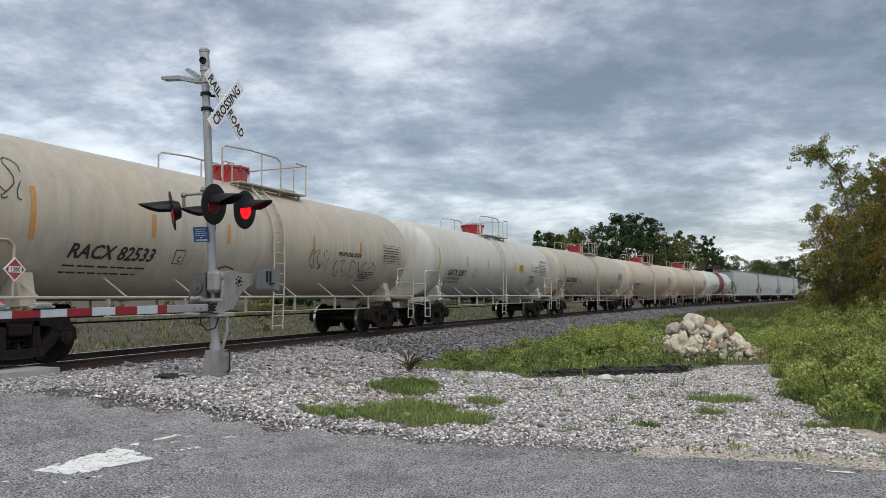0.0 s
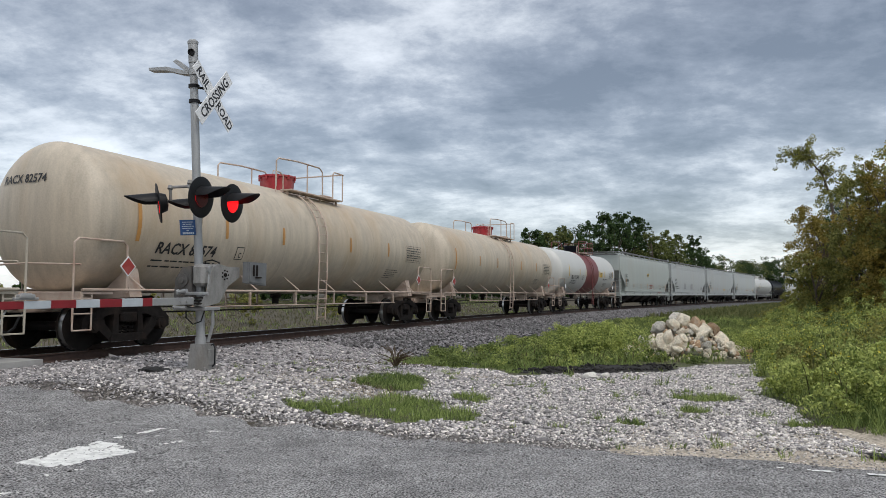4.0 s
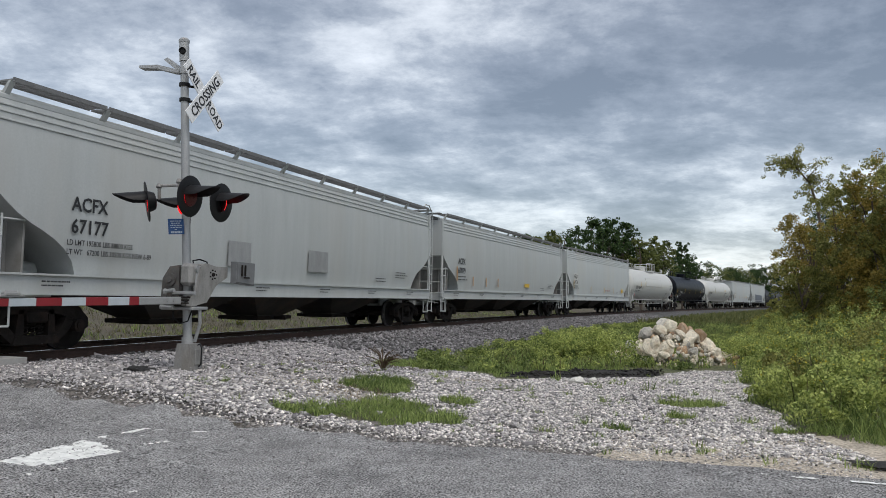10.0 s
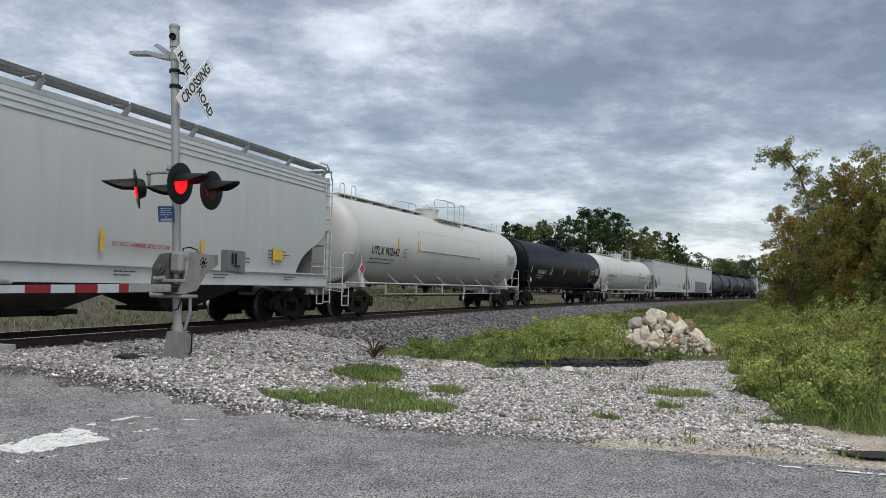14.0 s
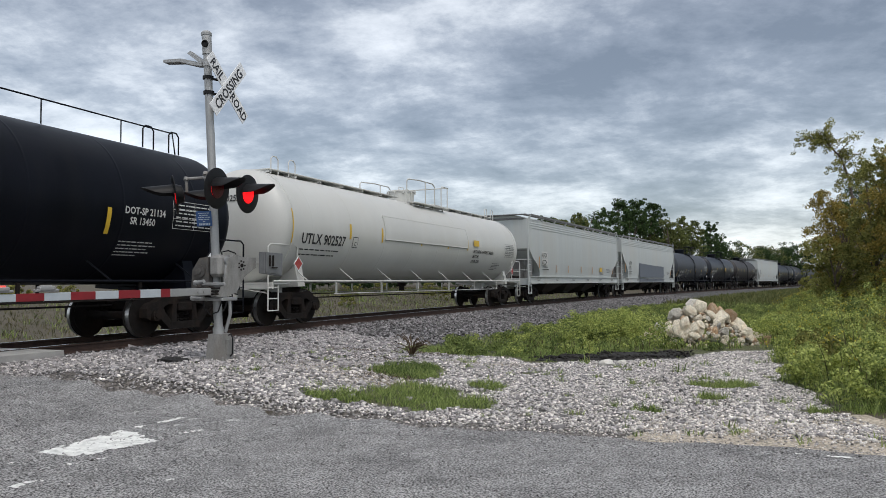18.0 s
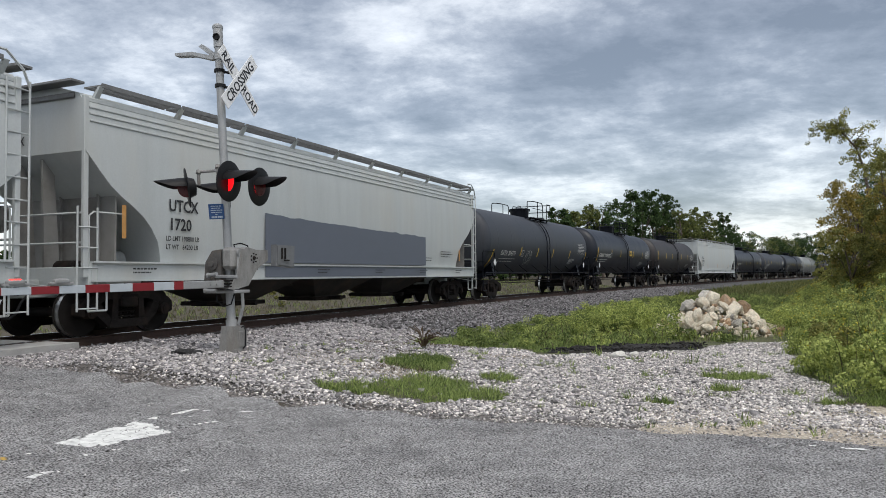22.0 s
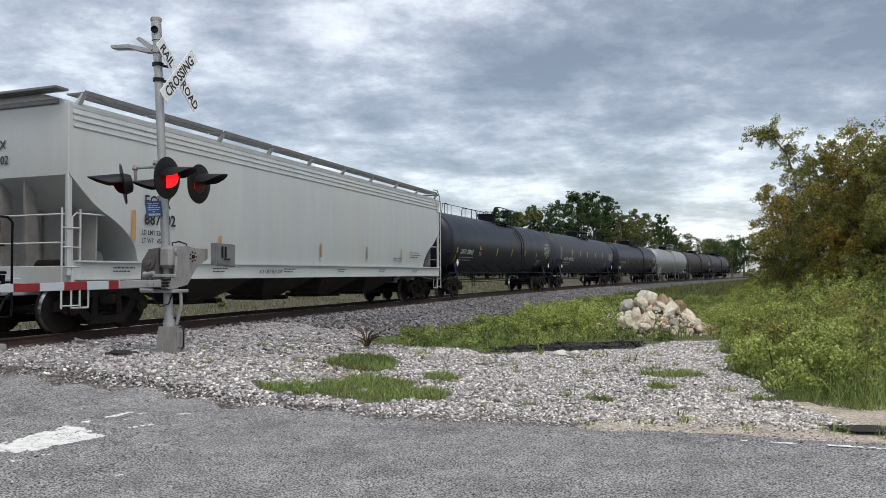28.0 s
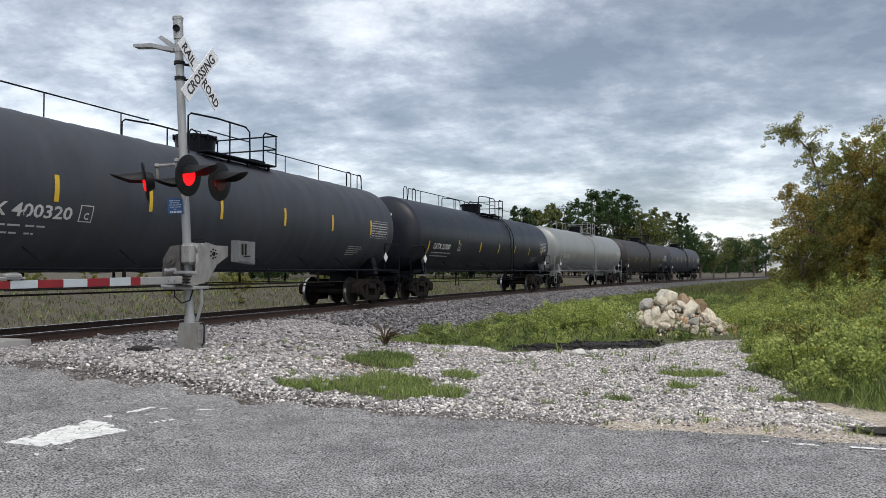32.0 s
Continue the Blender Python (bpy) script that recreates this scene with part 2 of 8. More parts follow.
M = dict(
    asphalt=material("asphalt", (0.25, 0.246, 0.243), 0.9, spread=0.35, scale=3.5, fine=70, bump=1.0, relief=0.012, stain=(0.10, 0.098, 0.10), stain_scale=1.1, stain_amount=0.7, fine_mix=0.5, grit=0.95, grit_scale=62, spec=0.25),
    soil=material("soil", (0.085, 0.072, 0.05), 0.95, spread=0.35, scale=1.5, fine=45, bump=0.7, relief=0.03, stain=(0.06, 0.062, 0.034), stain_scale=0.5, stain_amount=0.7),
    dirt=material("pale_dirt", (0.42, 0.365, 0.295), 0.95, spread=0.25, scale=3, fine=70, bump=0.7, relief=0.02, grit=0.4, grit_scale=30, stain=(0.28, 0.25, 0.19), stain_scale=1.4),
    stones=material("limestone_gravel", (0.325, 0.308, 0.305), 0.9, spread=0.35, scale=14, fine=90, bump=0.4, relief=0.006, spec=0.2, per_piece=0.72, island=True),
    pale_stones=material("pale_limestone_gravel", (0.64, 0.60, 0.565), 0.9, spread=0.3, scale=14, fine=90, bump=0.4, relief=0.006, spec=0.2, per_piece=0.5, island=True),
    ballast=material("grey_ballast", (0.215, 0.205, 0.208), 0.9, spec=0.2, spread=0.3, scale=14, fine=90, bump=0.4, relief=0.006, per_piece=0.9, island=True),
    yard=material("gravel_bed", (0.15, 0.135, 0.122), 0.95, spread=0.4, scale=16, fine=60, bump=1.0, relief=0.03, grit=0.7, grit_scale=28),
    under=material("ballast_bed", (0.085, 0.083, 0.082), 0.95, spread=0.45, scale=16, fine=60, bump=1.0, relief=0.04, grit=0.7, grit_scale=24),
    mud=material("dark_mud", (0.020, 0.018, 0.016), 0.95, spread=0.3, scale=3, fine=30, bump=0.5, relief=0.03),
    rock=material("limestone_rock", (0.74, 0.67, 0.54), 0.85, spread=0.25, scale=3, fine=22, bump=0.7, relief=0.05, per_piece=0.25, stain=(0.50, 0.34, 0.20), stain_scale=0.9, stain_amount=0.7),
    rock_orange=material("iron_stained_rock", (0.50, 0.33, 0.20), 0.85, spread=0.3, scale=3, fine=22, bump=0.7, relief=0.05, per_piece=0.3, stain=(0.62, 0.52, 0.40), stain_scale=1.1, stain_amount=0.8),
    rock_grey=material("grey_limestone_rock", (0.57, 0.54, 0.48), 0.85, spread=0.3, scale=3, fine=22, bump=0.7, relief=0.05, per_piece=0.3, stain=(0.58, 0.54, 0.48), stain_scale=1.0, stain_amount=0.7),
    white_rock=material("white_limestone", (0.72, 0.70, 0.65), 0.85, spread=0.15, scale=3, fine=22, bump=0.5, relief=0.03, stain=(0.55, 0.5, 0.42), stain_amount=0.4),
    tar=material("old_broken_asphalt", (0.035, 0.034, 0.034), 0.85, spread=0.4, scale=6, fine=40, bump=0.9, relief=0.03, stain=(0.12, 0.115, 0.11), stain_scale=5, stain_amount=0.6),
    turf=material("turf", (0.09, 0.092, 0.04), 0.95, spread=0.4, scale=2.5, fine=45, bump=0.8, relief=0.04, stain=(0.07, 0.095, 0.03), stain_scale=0.9, stain_amount=0.7, grit=0.5, grit_scale=22),
    road_paint=material("worn_white_paint", (0.74, 0.74, 0.71), 0.75, spread=0.15, scale=12, fine=80, bump=0.4, relief=0.004, stain=(0.3, 0.3, 0.29), stain_scale=14, stain_amount=0.8),
    yellow_paint=material("worn_yellow_paint", (0.52, 0.33, 0.06), 0.75, spread=0.2, scale=5, fine=70, stain=(0.14, 0.13, 0.12), stain_scale=5, stain_amount=0.95),
    rail_side=material("rusty_rail", (0.060, 0.036, 0.028), 0.8, metal=0.2, spread=0.35, scale=9, fine=60, bump=0.3),
    rail_top=material("polished_rail_head", (0.55, 0.55, 0.56), 0.25, metal=1.0, spread=0.1, scale=9, bump=0.05),
    tie=material("creosoted_tie", (0.07, 0.055, 0.045), 0.9, spread=0.35, scale=7, fine=40, bump=0.6, per_piece=0.3),
    concrete=material("concrete", (0.36, 0.355, 0.34), 0.85, spread=0.15, scale=4, fine=60, bump=0.4, stain=(0.2, 0.19, 0.18), stain_amount=0.5),
    galv=material("galvanised_steel", (0.34, 0.345, 0.345), 0.55, metal=0.4, spread=0.14, scale=8, fine=50, bump=0.08, stain=(0.30, 0.29, 0.28), stain_amount=0.5, streak=0.3),
    galv_dark=material("weathered_grating", (0.18, 0.18, 0.178), 0.6, metal=0.4, spread=0.2, scale=8, bump=0.1),
    alu=material("grey_aluminium_housing", (0.30, 0.30, 0.295), 0.5, metal=0.3, spread=0.1, scale=8, bump=0.05, stain=(0.25, 0.25, 0.25), stain_amount=0.4),
    black=material("black_painted_metal", (0.012, 0.012, 0.013), 0.5, spread=0.3, scale=9, bump=0.08, spec=0.2),
    white_sheet=material("white_reflective_sheet", (0.74, 0.75, 0.76), 0.45, spread=0.05, scale=4, bump=0.03, stain=(0.5, 0.5, 0.48), stain_amount=0.3),
    gate_white=material("gate_white", (0.42, 0.46, 0.49), 0.45, spread=0.06, scale=6, bump=0.04),
    gate_red=material("gate_red", (0.21, 0.012, 0.018), 0.45, spread=0.12, scale=6, bump=0.04),
    ink=material("black_lettering", (0.018, 0.018, 0.02), 0.55, spread=0.2, scale=9, bump=0.0),
    ink_white=material("white_lettering", (0.55, 0.55, 0.53), 0.6, spread=0.12, scale=5, bump=0.0, stain=(0.3, 0.3, 0.3), stain_scale=4, stain_amount=0.6),
    ink_red=material("red_lettering", (0.28, 0.05, 0.05), 0.6, spread=0.12, scale=5, bump=0.0),
    blue_sign=material("blue_notice", (0.010, 0.055, 0.17), 0.45, spread=0.1, scale=5, bump=0.02),
    box_grey=material("weathered_grey_box", (0.17, 0.175, 0.18), 0.55, metal=0.2, spread=0.15, scale=6, bump=0.06, stain=(0.1, 0.1, 0.1), stain_amount=0.4),
    dark_case=material("dark_cast_case", (0.10, 0.095, 0.09), 0.6, metal=0.2, spread=0.3, scale=9, bump=0.15, stain=(0.17, 0.13, 0.10), stain_scale=6, stain_amount=0.6),
    lens_dark=material("dark_red_lens", (0.07, 0.004, 0.006), 0.3, spread=0.1, scale=30, bump=0.1),
    lamp_on=glow("lit_red_lamp", (1.0, 0.006, 0.010), 1.5),
    lamp_low=glow("lit_gate_lamp", (1.0, 0.05, 0.04), 1.4),
    yellow=material("yellow_reflector", (0.62, 0.40, 0.03), 0.5, spread=0.1, scale=5, bump=0.02, stain=(0.35, 0.25, 0.08), stain_amount=0.5),
    orange=material("faded_orange_reflector", (0.50, 0.25, 0.07), 0.55, spread=0.15, scale=5, bump=0.02, stain=(0.35, 0.25, 0.15), stain_amount=0.5),
    steel=material("dark_steel", (0.017, 0.0145, 0.0135), 0.88, metal=0.1, spread=0.4, scale=7, fine=40, bump=0.25, stain=(0.042, 0.028, 0.021), stain_scale=2.2, stain_amount=0.7, spec=0.15),
    wheel=material("rolled_wheel_steel", (0.016, 0.014, 0.013), 0.85, metal=0.2, spread=0.3, scale=8, bump=0.15, stain=(0.05, 0.03, 0.022), stain_amount=0.5, spec=0.15),
    tread=material("polished_tread", (0.5, 0.5, 0.5), 0.3, metal=1.0, spread=0.1, bump=0.03),
    print_pale=material("faded_white_print", (0.36, 0.42, 0.47), 0.6, spread=0.1, scale=8, bump=0.0),
    placard=material("red_hazard_placard", (0.33, 0.04, 0.035), 0.5, spread=0.12, scale=6, bump=0.02, stain=(0.4, 0.25, 0.2), stain_amount=0.4),
    cast=material("weathered_cast_base", (0.25, 0.245, 0.235), 0.6, metal=0.2, spread=0.25, scale=9, fine=50, bump=0.2, stain=(0.14, 0.115, 0.09), stain_scale=4, stain_amount=0.7, streak=0.4),
    meadow=leafy("meadow_grass", (0.075, 0.09, 0.03), (0.21, 0.215, 0.085), through=0.4),
    brush=leafy("dead_brown_weeds", (0.05, 0.035, 0.022), (0.14, 0.10, 0.06)),
    bark=material("grey_bark", (0.12, 0.095, 0.075), 0.95, spread=0.35, scale=6, fine=30, bump=0.8, relief=0.03),
    grass=leafy("green_grass", (0.085, 0.135, 0.038), (0.40, 0.48, 0.16), through=0.45),
    grass_dry=leafy("dry_grass", (0.05, 0.054, 0.024), (0.17, 0.155, 0.075)),
    weed=leafy("green_weeds", (0.15, 0.205, 0.056), (0.58, 0.63, 0.20), through=0.45),
    weed_dark=leafy("dark_green_weeds", (0.07, 0.105, 0.034), (0.30, 0.36, 0.115), through=0.4),
    straw=leafy("pale_straw", (0.26, 0.21, 0.13), (0.55, 0.47, 0.33), through=0.2),
    bloom=leafy("yellow_blossom", (0.50, 0.40, 0.03), (0.65, 0.55, 0.08)),
    leaf_dark=leafy("dark_green_leaves", (0.022, 0.045, 0.016), (0.07, 0.115, 0.032)),
    leaf_wood=leafy("olive_green_wood_leaves", (0.06, 0.08, 0.026), (0.20, 0.22, 0.065), through=0.3),
    leaf_olive=leafy("olive_leaves", (0.12, 0.135, 0.042), (0.40, 0.38, 0.115), through=0.45),
    leaf_brown=leafy("yellowing_leaves", (0.15, 0.135, 0.034), (0.46, 0.34, 0.085), through=0.45),
)


# ---- mesh helpers ----
class Build:
    """Gathers vertices and faces of one mesh."""

    def __init__(self):
        self.v, self.f, self.mi = [], [], []

    def add(self, verts, faces, mat=0, m=None):
        k = len(self.v)
        self.v += [tuple(m @ Vector(p)) for p in verts] if m is not None else [tuple(p) for p in verts]
        self.f += [tuple(k + i for i in f) for f in faces]
        self.mi += [mat] * len(faces)
        return self

    def box(self, cx, cy, cz, sx, sy, sz, bevel=0.0, mat=0, m=None):
        hx, hy, hz = sx / 2, sy / 2, sz / 2
        if bevel <= 0:
            vs = [(cx + a * hx, cy + b * hy, cz + c * hz) for c in (-1, 1) for b in (-1, 1) for a in (-1, 1)]
            return self.add(vs, [(0, 2, 3, 1), (4, 5, 7, 6), (0, 1, 5, 4), (2, 6, 7, 3), (0, 4, 6, 2), (1, 3, 7, 5)], mat, m)
        w = min(bevel, hx * 0.49, hy * 0.49, hz * 0.49)
        vs, ix = [], {}
        for a in (-1, 1):
            for b in (-1, 1):
                for c in (-1, 1):
                    for ax in range(3):
                        p = [a * (hx - w), b * (hy - w), c * (hz - w)]
                        p[ax] = (a * hx, b * hy, c * hz)[ax]
                        ix[a, b, c, ax] = len(vs)
                        vs.append((cx + p[0], cy + p[1], cz + p[2]))
        fs = []
        for s in (-1, 1):
            for ax in range(3):
                o = [(-1, -1), (1, -1), (1, 1), (-1, 1)]
                q = []
                for i, j in o:
                    k = [0, 0, 0]
                    k[ax], k[(ax + 1) % 3], k[(ax + 2) % 3] = s, i, j
                    q.append(ix[(*k, ax)])
                fs.append(tuple(q if s > 0 else q[::-1]))
        for ax in range(3):
            for i in (-1, 1):
                for j in (-1, 1):
                    b1, b2 = (ax + 1) % 3, (ax + 2) % 3
                    k0, k1 = [0, 0, 0], [0, 0, 0]
                    k0[ax], k1[ax] = -1, 1
                    k0[b1] = k1[b1] = i
                    k0[b2] = k1[b2] = j
                    q = [ix[(*k0, b1)], ix[(*k1, b1)], ix[(*k1, b2)], ix[(*k0, b2)]]
                    fs.append(tuple(q if i * j > 0 else q[::-1]))
        for a in (-1, 1):
            for b in (-1, 1):
                for c in (-1, 1):
                    q = [ix[a, b, c, 0], ix[a, b, c, 1], ix[a, b, c, 2]]
                    fs.append(tuple(q if a * b * c > 0 else q[::-1]))
        return self.add(vs, fs, mat, m)

    def cyl(self, p0, p1, r0, r1=None, n=12, mat=0, caps=True):
        r1 = r0 if r1 is None else r1
        p0, p1 = Vector(p0), Vector(p1)
        z = (p1 - p0).normalized()
        x = z.orthogonal().normalized()
        y = z.cross(x)
        vs = [p + (x * math.cos(2 * math.pi * i / n) + y * math.sin(2 * math.pi * i / n)) * r for p, r in ((p0, r0), (p1, r1)) for i in range(n)]
        fs = [(i, (i + 1) % n, n + (i + 1) % n, n + i) for i in range(n)]
        if caps:
            fs += [tuple(range(n))[::-1], tuple(range(n, 2 * n))]
        return self.add(vs, fs, mat)

    def tube(self, pts, r, n=6, mat=0):
        """A round bar along a line of points."""
        pts = [Vector(p) for p in pts]
        rings, prev = [], None
        for i, p in enumerate(pts):
            d = (pts[min(i + 1, len(pts) - 1)] - pts[max(i - 1, 0)]).normalized()
            x = d.orthogonal() if prev is None else prev - d * prev.dot(d)
            if x.length < 1e-6:
                x = d.orthogonal()
            x = x.normalized()
            prev = x
            y = d.cross(x)
            rr = r[i] if isinstance(r, (list, tuple)) else r
            rings.append([p + (x * math.cos(2 * math.pi * k / n) + y * math.sin(2 * math.pi * k / n)) * rr for k in range(n)])
        vs = [q for ring in rings for q in ring]
        fs = [(a * n + k, a * n + (k + 1) % n, (a + 1) * n + (k + 1) % n, (a + 1) * n + k) for a in range(len(pts) - 1) for k in range(n)]
        fs += [tuple(range(n))[::-1], tuple(range(len(vs) - n, len(vs)))]
        return self.add(vs, fs, mat)

    def turn(self, rows, n=24, axis="z", centre=(0, 0, 0), mat=0, mats=None):
        """A turned shape: rows of (along the axis, radius)."""
        c, vs, fs = Vector(centre), [], []
        for h, r in rows:
            for i in range(n):
                a, b = r * math.cos(2 * math.pi * i / n), r * math.sin(2 * math.pi * i / n)
                vs.append(c + Vector({"z": (a, b, h), "x": (h, a, b), "y": (b, h, a)}[axis]))
        for k in range(len(rows) - 1):
            for i in range(n):
                fs.append((k * n + i, k * n + (i + 1) % n, (k + 1) * n + (i + 1) % n, (k + 1) * n + i))
        fs += [tuple(range(n))[::-1], tuple(range(len(vs) - n, len(vs)))]
        k0 = len(self.f)
        self.add(vs, fs, mat)
        if mats:
            for k, mm in mats.items():
                for i in range(n):
                    self.mi[k0 + k * n + i] = mm
        return self

    def slab(self, outline, t0, t1, plane="xz", mat=0):
        """An outline in one plane, drawn out from t0 to t1 across it."""
        n = len(outline)
        put = {"xz": lambda a, b, t: (a, t, b), "xy": lambda a, b, t: (a, b, t), "yz": lambda a, b, t: (t, a, b)}[plane]
        vs = [put(a, b, t) for t in (t0, t1) for a, b in outline]
        fs = [(i, (i + 1) % n, n + (i + 1) % n, n + i) for i in range(n)] + [tuple(range(n))[::-1], tuple(range(n, 2 * n))]
        return self.add(vs, fs, mat)

    def mesh(self, name, mats, smooth=35):
        me = bpy.data.meshes.new(name)
        me.from_pydata(self.v, [], self.f)
        for m in mats if isinstance(mats, (list, tuple)) else (mats,):
            me.materials.append(m)
        if any(self.mi):
            me.polygons.foreach_set("material_index", self.mi)
        bm = bmesh.new()
        bm.from_mesh(me)
        bmesh.ops.recalc_face_normals(bm, faces=bm.faces)
        bm.to_mesh(me)
        bm.free()
        if smooth:
            me.shade_smooth()
            me.set_sharp_from_angle(angle=radians(smooth))
        me.update()
        return me


def part(name, b, mats, parent=None, label="", m=None, smooth=35):
    """One mesh object, from a Build or a ready mesh, under a thing or a part."""
    me = b.mesh(name, mats, smooth) if isinstance(b, Build) else b
    ob = new(name, me)
    ob.parent = parent
    if m is not None:
        ob.matrix_basis = m
    return tagged(ob, label)


def thing(name, m, label, category, group="", kind=""):
    ob = new(name)
    ob.empty_display_size = 0.2
    ob.matrix_basis = m
    return tagged(ob, label, category, group, kind)


def raw_mesh(name, verts, tris, mat, mats=None, mi=None):
    """A large mesh from numpy arrays of vertices and triangles."""
    me = bpy.data.meshes.new(name)
    verts, tris = np.asarray(verts, np.float32), np.asarray(tris, np.int32)
    me.vertices.add(len(verts))
    me.vertices.foreach_set("co", verts.ravel())
    me.loops.add(tris.size)
    me.loops.foreach_set("vertex_index", tris.ravel())
    me.polygons.add(len(tris))
    me.polygons.foreach_set("loop_start", np.arange(0, tris.size, 3, dtype=np.int32))
    for x in mats or (mat,):
        me.materials.append(x)
    if mi is not None:
        me.polygons.foreach_set("material_index", np.asarray(mi, np.int32))
    me.update(calc_edges=True)
    return me


LETTERS = {}


def lettering(text, height, bend=None, centre=(0, 0, 0), mat=None, parent=None, name="lettering", squeeze=1.0, m=None, align="LEFT", bold=0.03, slant=0.0, dished=None):
    """Raised lettering that faces -y, or wraps a tank of radius bend whose axis runs along x at the height centre[2]: x, y and the angle up from level."""
    key = (text, height, squeeze, align, bold, slant)
    if key not in LETTERS:
        cu = bpy.data.curves.new("letters", "FONT")
        cu.body, cu.size, cu.align_x, cu.fill_mode, cu.resolution_u, cu.offset = text, height * 1.38, align, "FRONT", 2, height * bold
        cu.shear = slant
        ob = bpy.data.objects.new("letters", cu)
        me = bpy.data.meshes.new_from_object(ob)
        co = np.empty(len(me.vertices) * 3, np.float32)
        me.vertices.foreach_get("co", co)
        LETTERS[key] = (co.reshape(-1, 3), [tuple(p.vertices) for p in me.polygons])
        bpy.data.objects.remove(ob), bpy.data.curves.remove(cu), bpy.data.meshes.remove(me)
    co, faces = LETTERS[key]
    b = Build()
    x0, y0, z0 = centre
    if dished:
        half, head, r, zc = dished
        vs = []
        for p in co:
            y, z = x0 - p[0] * squeeze, z0 + p[1]
            vs.append((-half + head * (1 - math.sqrt(max(0.0, 1 - min(1.0, math.hypot(y, z) / r) ** 2.7))) - 0.014, y, zc + z))
    elif bend:
        r, zc, ang = bend
        vs = [(x0 + p[0] * squeeze, -math.cos(ang + p[1] / r) * r, zc + math.sin(ang + p[1] / r) * r) for p in co]
    else:
        vs = [(x0 + p[0] * squeeze, y0, z0 + p[1]) for p in co]
    b.add(vs, faces)
    return part(name, b, mat, parent, m=m, smooth=0)


# ---- the line of the track ----
TRACK = (-3.764, 23.596, 1.1681, -0.002642, 2.504e-05, -4.467e-08)
RAIL_Z = 0.415
_st = np.arange(-440.0, 520.0, 0.5)
_sc = np.clip(_st, -60, 140)
_k = TRACK[3] + TRACK[4] * _sc + TRACK[5] * _sc ** 2
_i0 = int(np.argmin(abs(_st)))
_th = np.concatenate([[0], np.cumsum((_k[1:] + _k[:-1]) / 2 * 0.5)])
_th = _th - _th[_i0] + TRACK[2]
_tx = np.concatenate([[0], np.cumsum((np.cos(_th[1:]) + np.cos(_th[:-1])) / 2 * 0.5)])
_ty = np.concatenate([[0], np.cumsum((np.sin(_th[1:]) + np.sin(_th[:-1])) / 2 * 0.5)])
_tx, _ty = _tx - _tx[_i0] + TRACK[0], _ty - _ty[_i0] + TRACK[1]


def on_track(s, side=0.0, up=0.0):
    """The place s metres along the track, side metres towards the road's near end, and the heading there."""
    x, y, th = np.interp(s, _st, _tx), np.interp(s, _st, _ty), np.interp(s, _st, _th)
    return x + np.sin(th) * side, y - np.cos(th) * side, th


def off_track(x, y):
    """For places: metres along the track and metres off its middle, positive on the camera's side."""
    x, y = np.atleast_1d(np.asarray(x, float)), np.atleast_1d(np.asarray(y, float))
    s, d = np.empty(len(x)), np.empty(len(x))
    for a in range(0, len(x), 4000):
        xs, ys = x[a:a + 4000], y[a:a + 4000]
        k = np.argmin((xs[:, None] - _tx[None]) ** 2 + (ys[:, None] - _ty[None]) ** 2, 1)
        s[a:a + 4000] = _st[k]
        d[a:a + 4000] = (xs - _tx[k]) * np.sin(_th[k]) - (ys - _ty[k]) * np.cos(_th[k])
    return s, d


def smooth01(v):
    v = np.clip(v, 0, 1)
    return v * v * (3 - 2 * v)


ROAD_N = (0.325, 0.9457)
ROAD_EDGE = 7.22


def past_edge(x, y):
    """Metres past the road's far edge, seen from the camera."""
    return x * ROAD_N[0] + y * ROAD_N[1] - ROAD_EDGE


def waves(x, y, k, seed):
    r = np.random.RandomState(seed)
    out = 0 * x
    for _ in range(7):
        a, f, p = r.uniform(0, 6.28), k * r.uniform(0.6, 1.7), r.uniform(0, 6.28)
        out = out + np.sin((x * np.cos(a) + y * np.sin(a)) * f + p)
    return out / 7


def ground_z(x, y):
    x, y = np.asarray(x, float), np.asarray(y, float)
    s, d = off_track(x.ravel(), y.ravel())
    s, d = s.reshape(x.shape), d.reshape(x.shape)
    e = past_edge(x, y)
    bed = 0.235
    near = 0.36 * (1 - smooth01((d - 4.3) / 6.0))
    far = bed - 0.28 * smooth01((d - 2.0) / 3.6)
    w = smooth01((e - 3.0) / 6.0)
    z = np.where(d > 0, near * (1 - w) + far * w, bed - 0.35 * smooth01((-d - 2.0) / 2.5))
    z = np.where(d < 0, z + 0.95 * smooth01((-d - 4.5) / 11) + 0.9 * smooth01((-d - 14) / 40), z)
    tracked = smooth01((2.4 - np.abs(d)) / 0.7)
    z = z * (1 - tracked) + bed * tracked
    road = 0.40 * (1 - smooth01((np.abs(d) - 1.6) / 7.0))
    on = smooth01((0.35 - e) / 0.5) * smooth01((e + 7.6) / 0.6)
    z = z + 0.9 * smooth01((d - 14) / 10) * smooth01((e - 1) / 6)
    z = z + 0.03 * waves(x, y, 1.7, 5) * (1 - on) * smooth01((np.abs(d) - 1.8) / 2)
    return z * (1 - on) + road * on


# ---- ground, road and track ----
def graded(lo, hi, a, b, step, grow):
    mid = list(np.arange(a, b, step))
    up, v, st = [], b, step
    while v < hi:
        up.append(v)
        st *= grow
        v += st
    down, v, st = [], a, step
    while v > lo:
        st *= grow
        v -= st
        down.append(v)
    return np.array(down[::-1] + mid + up + [hi])


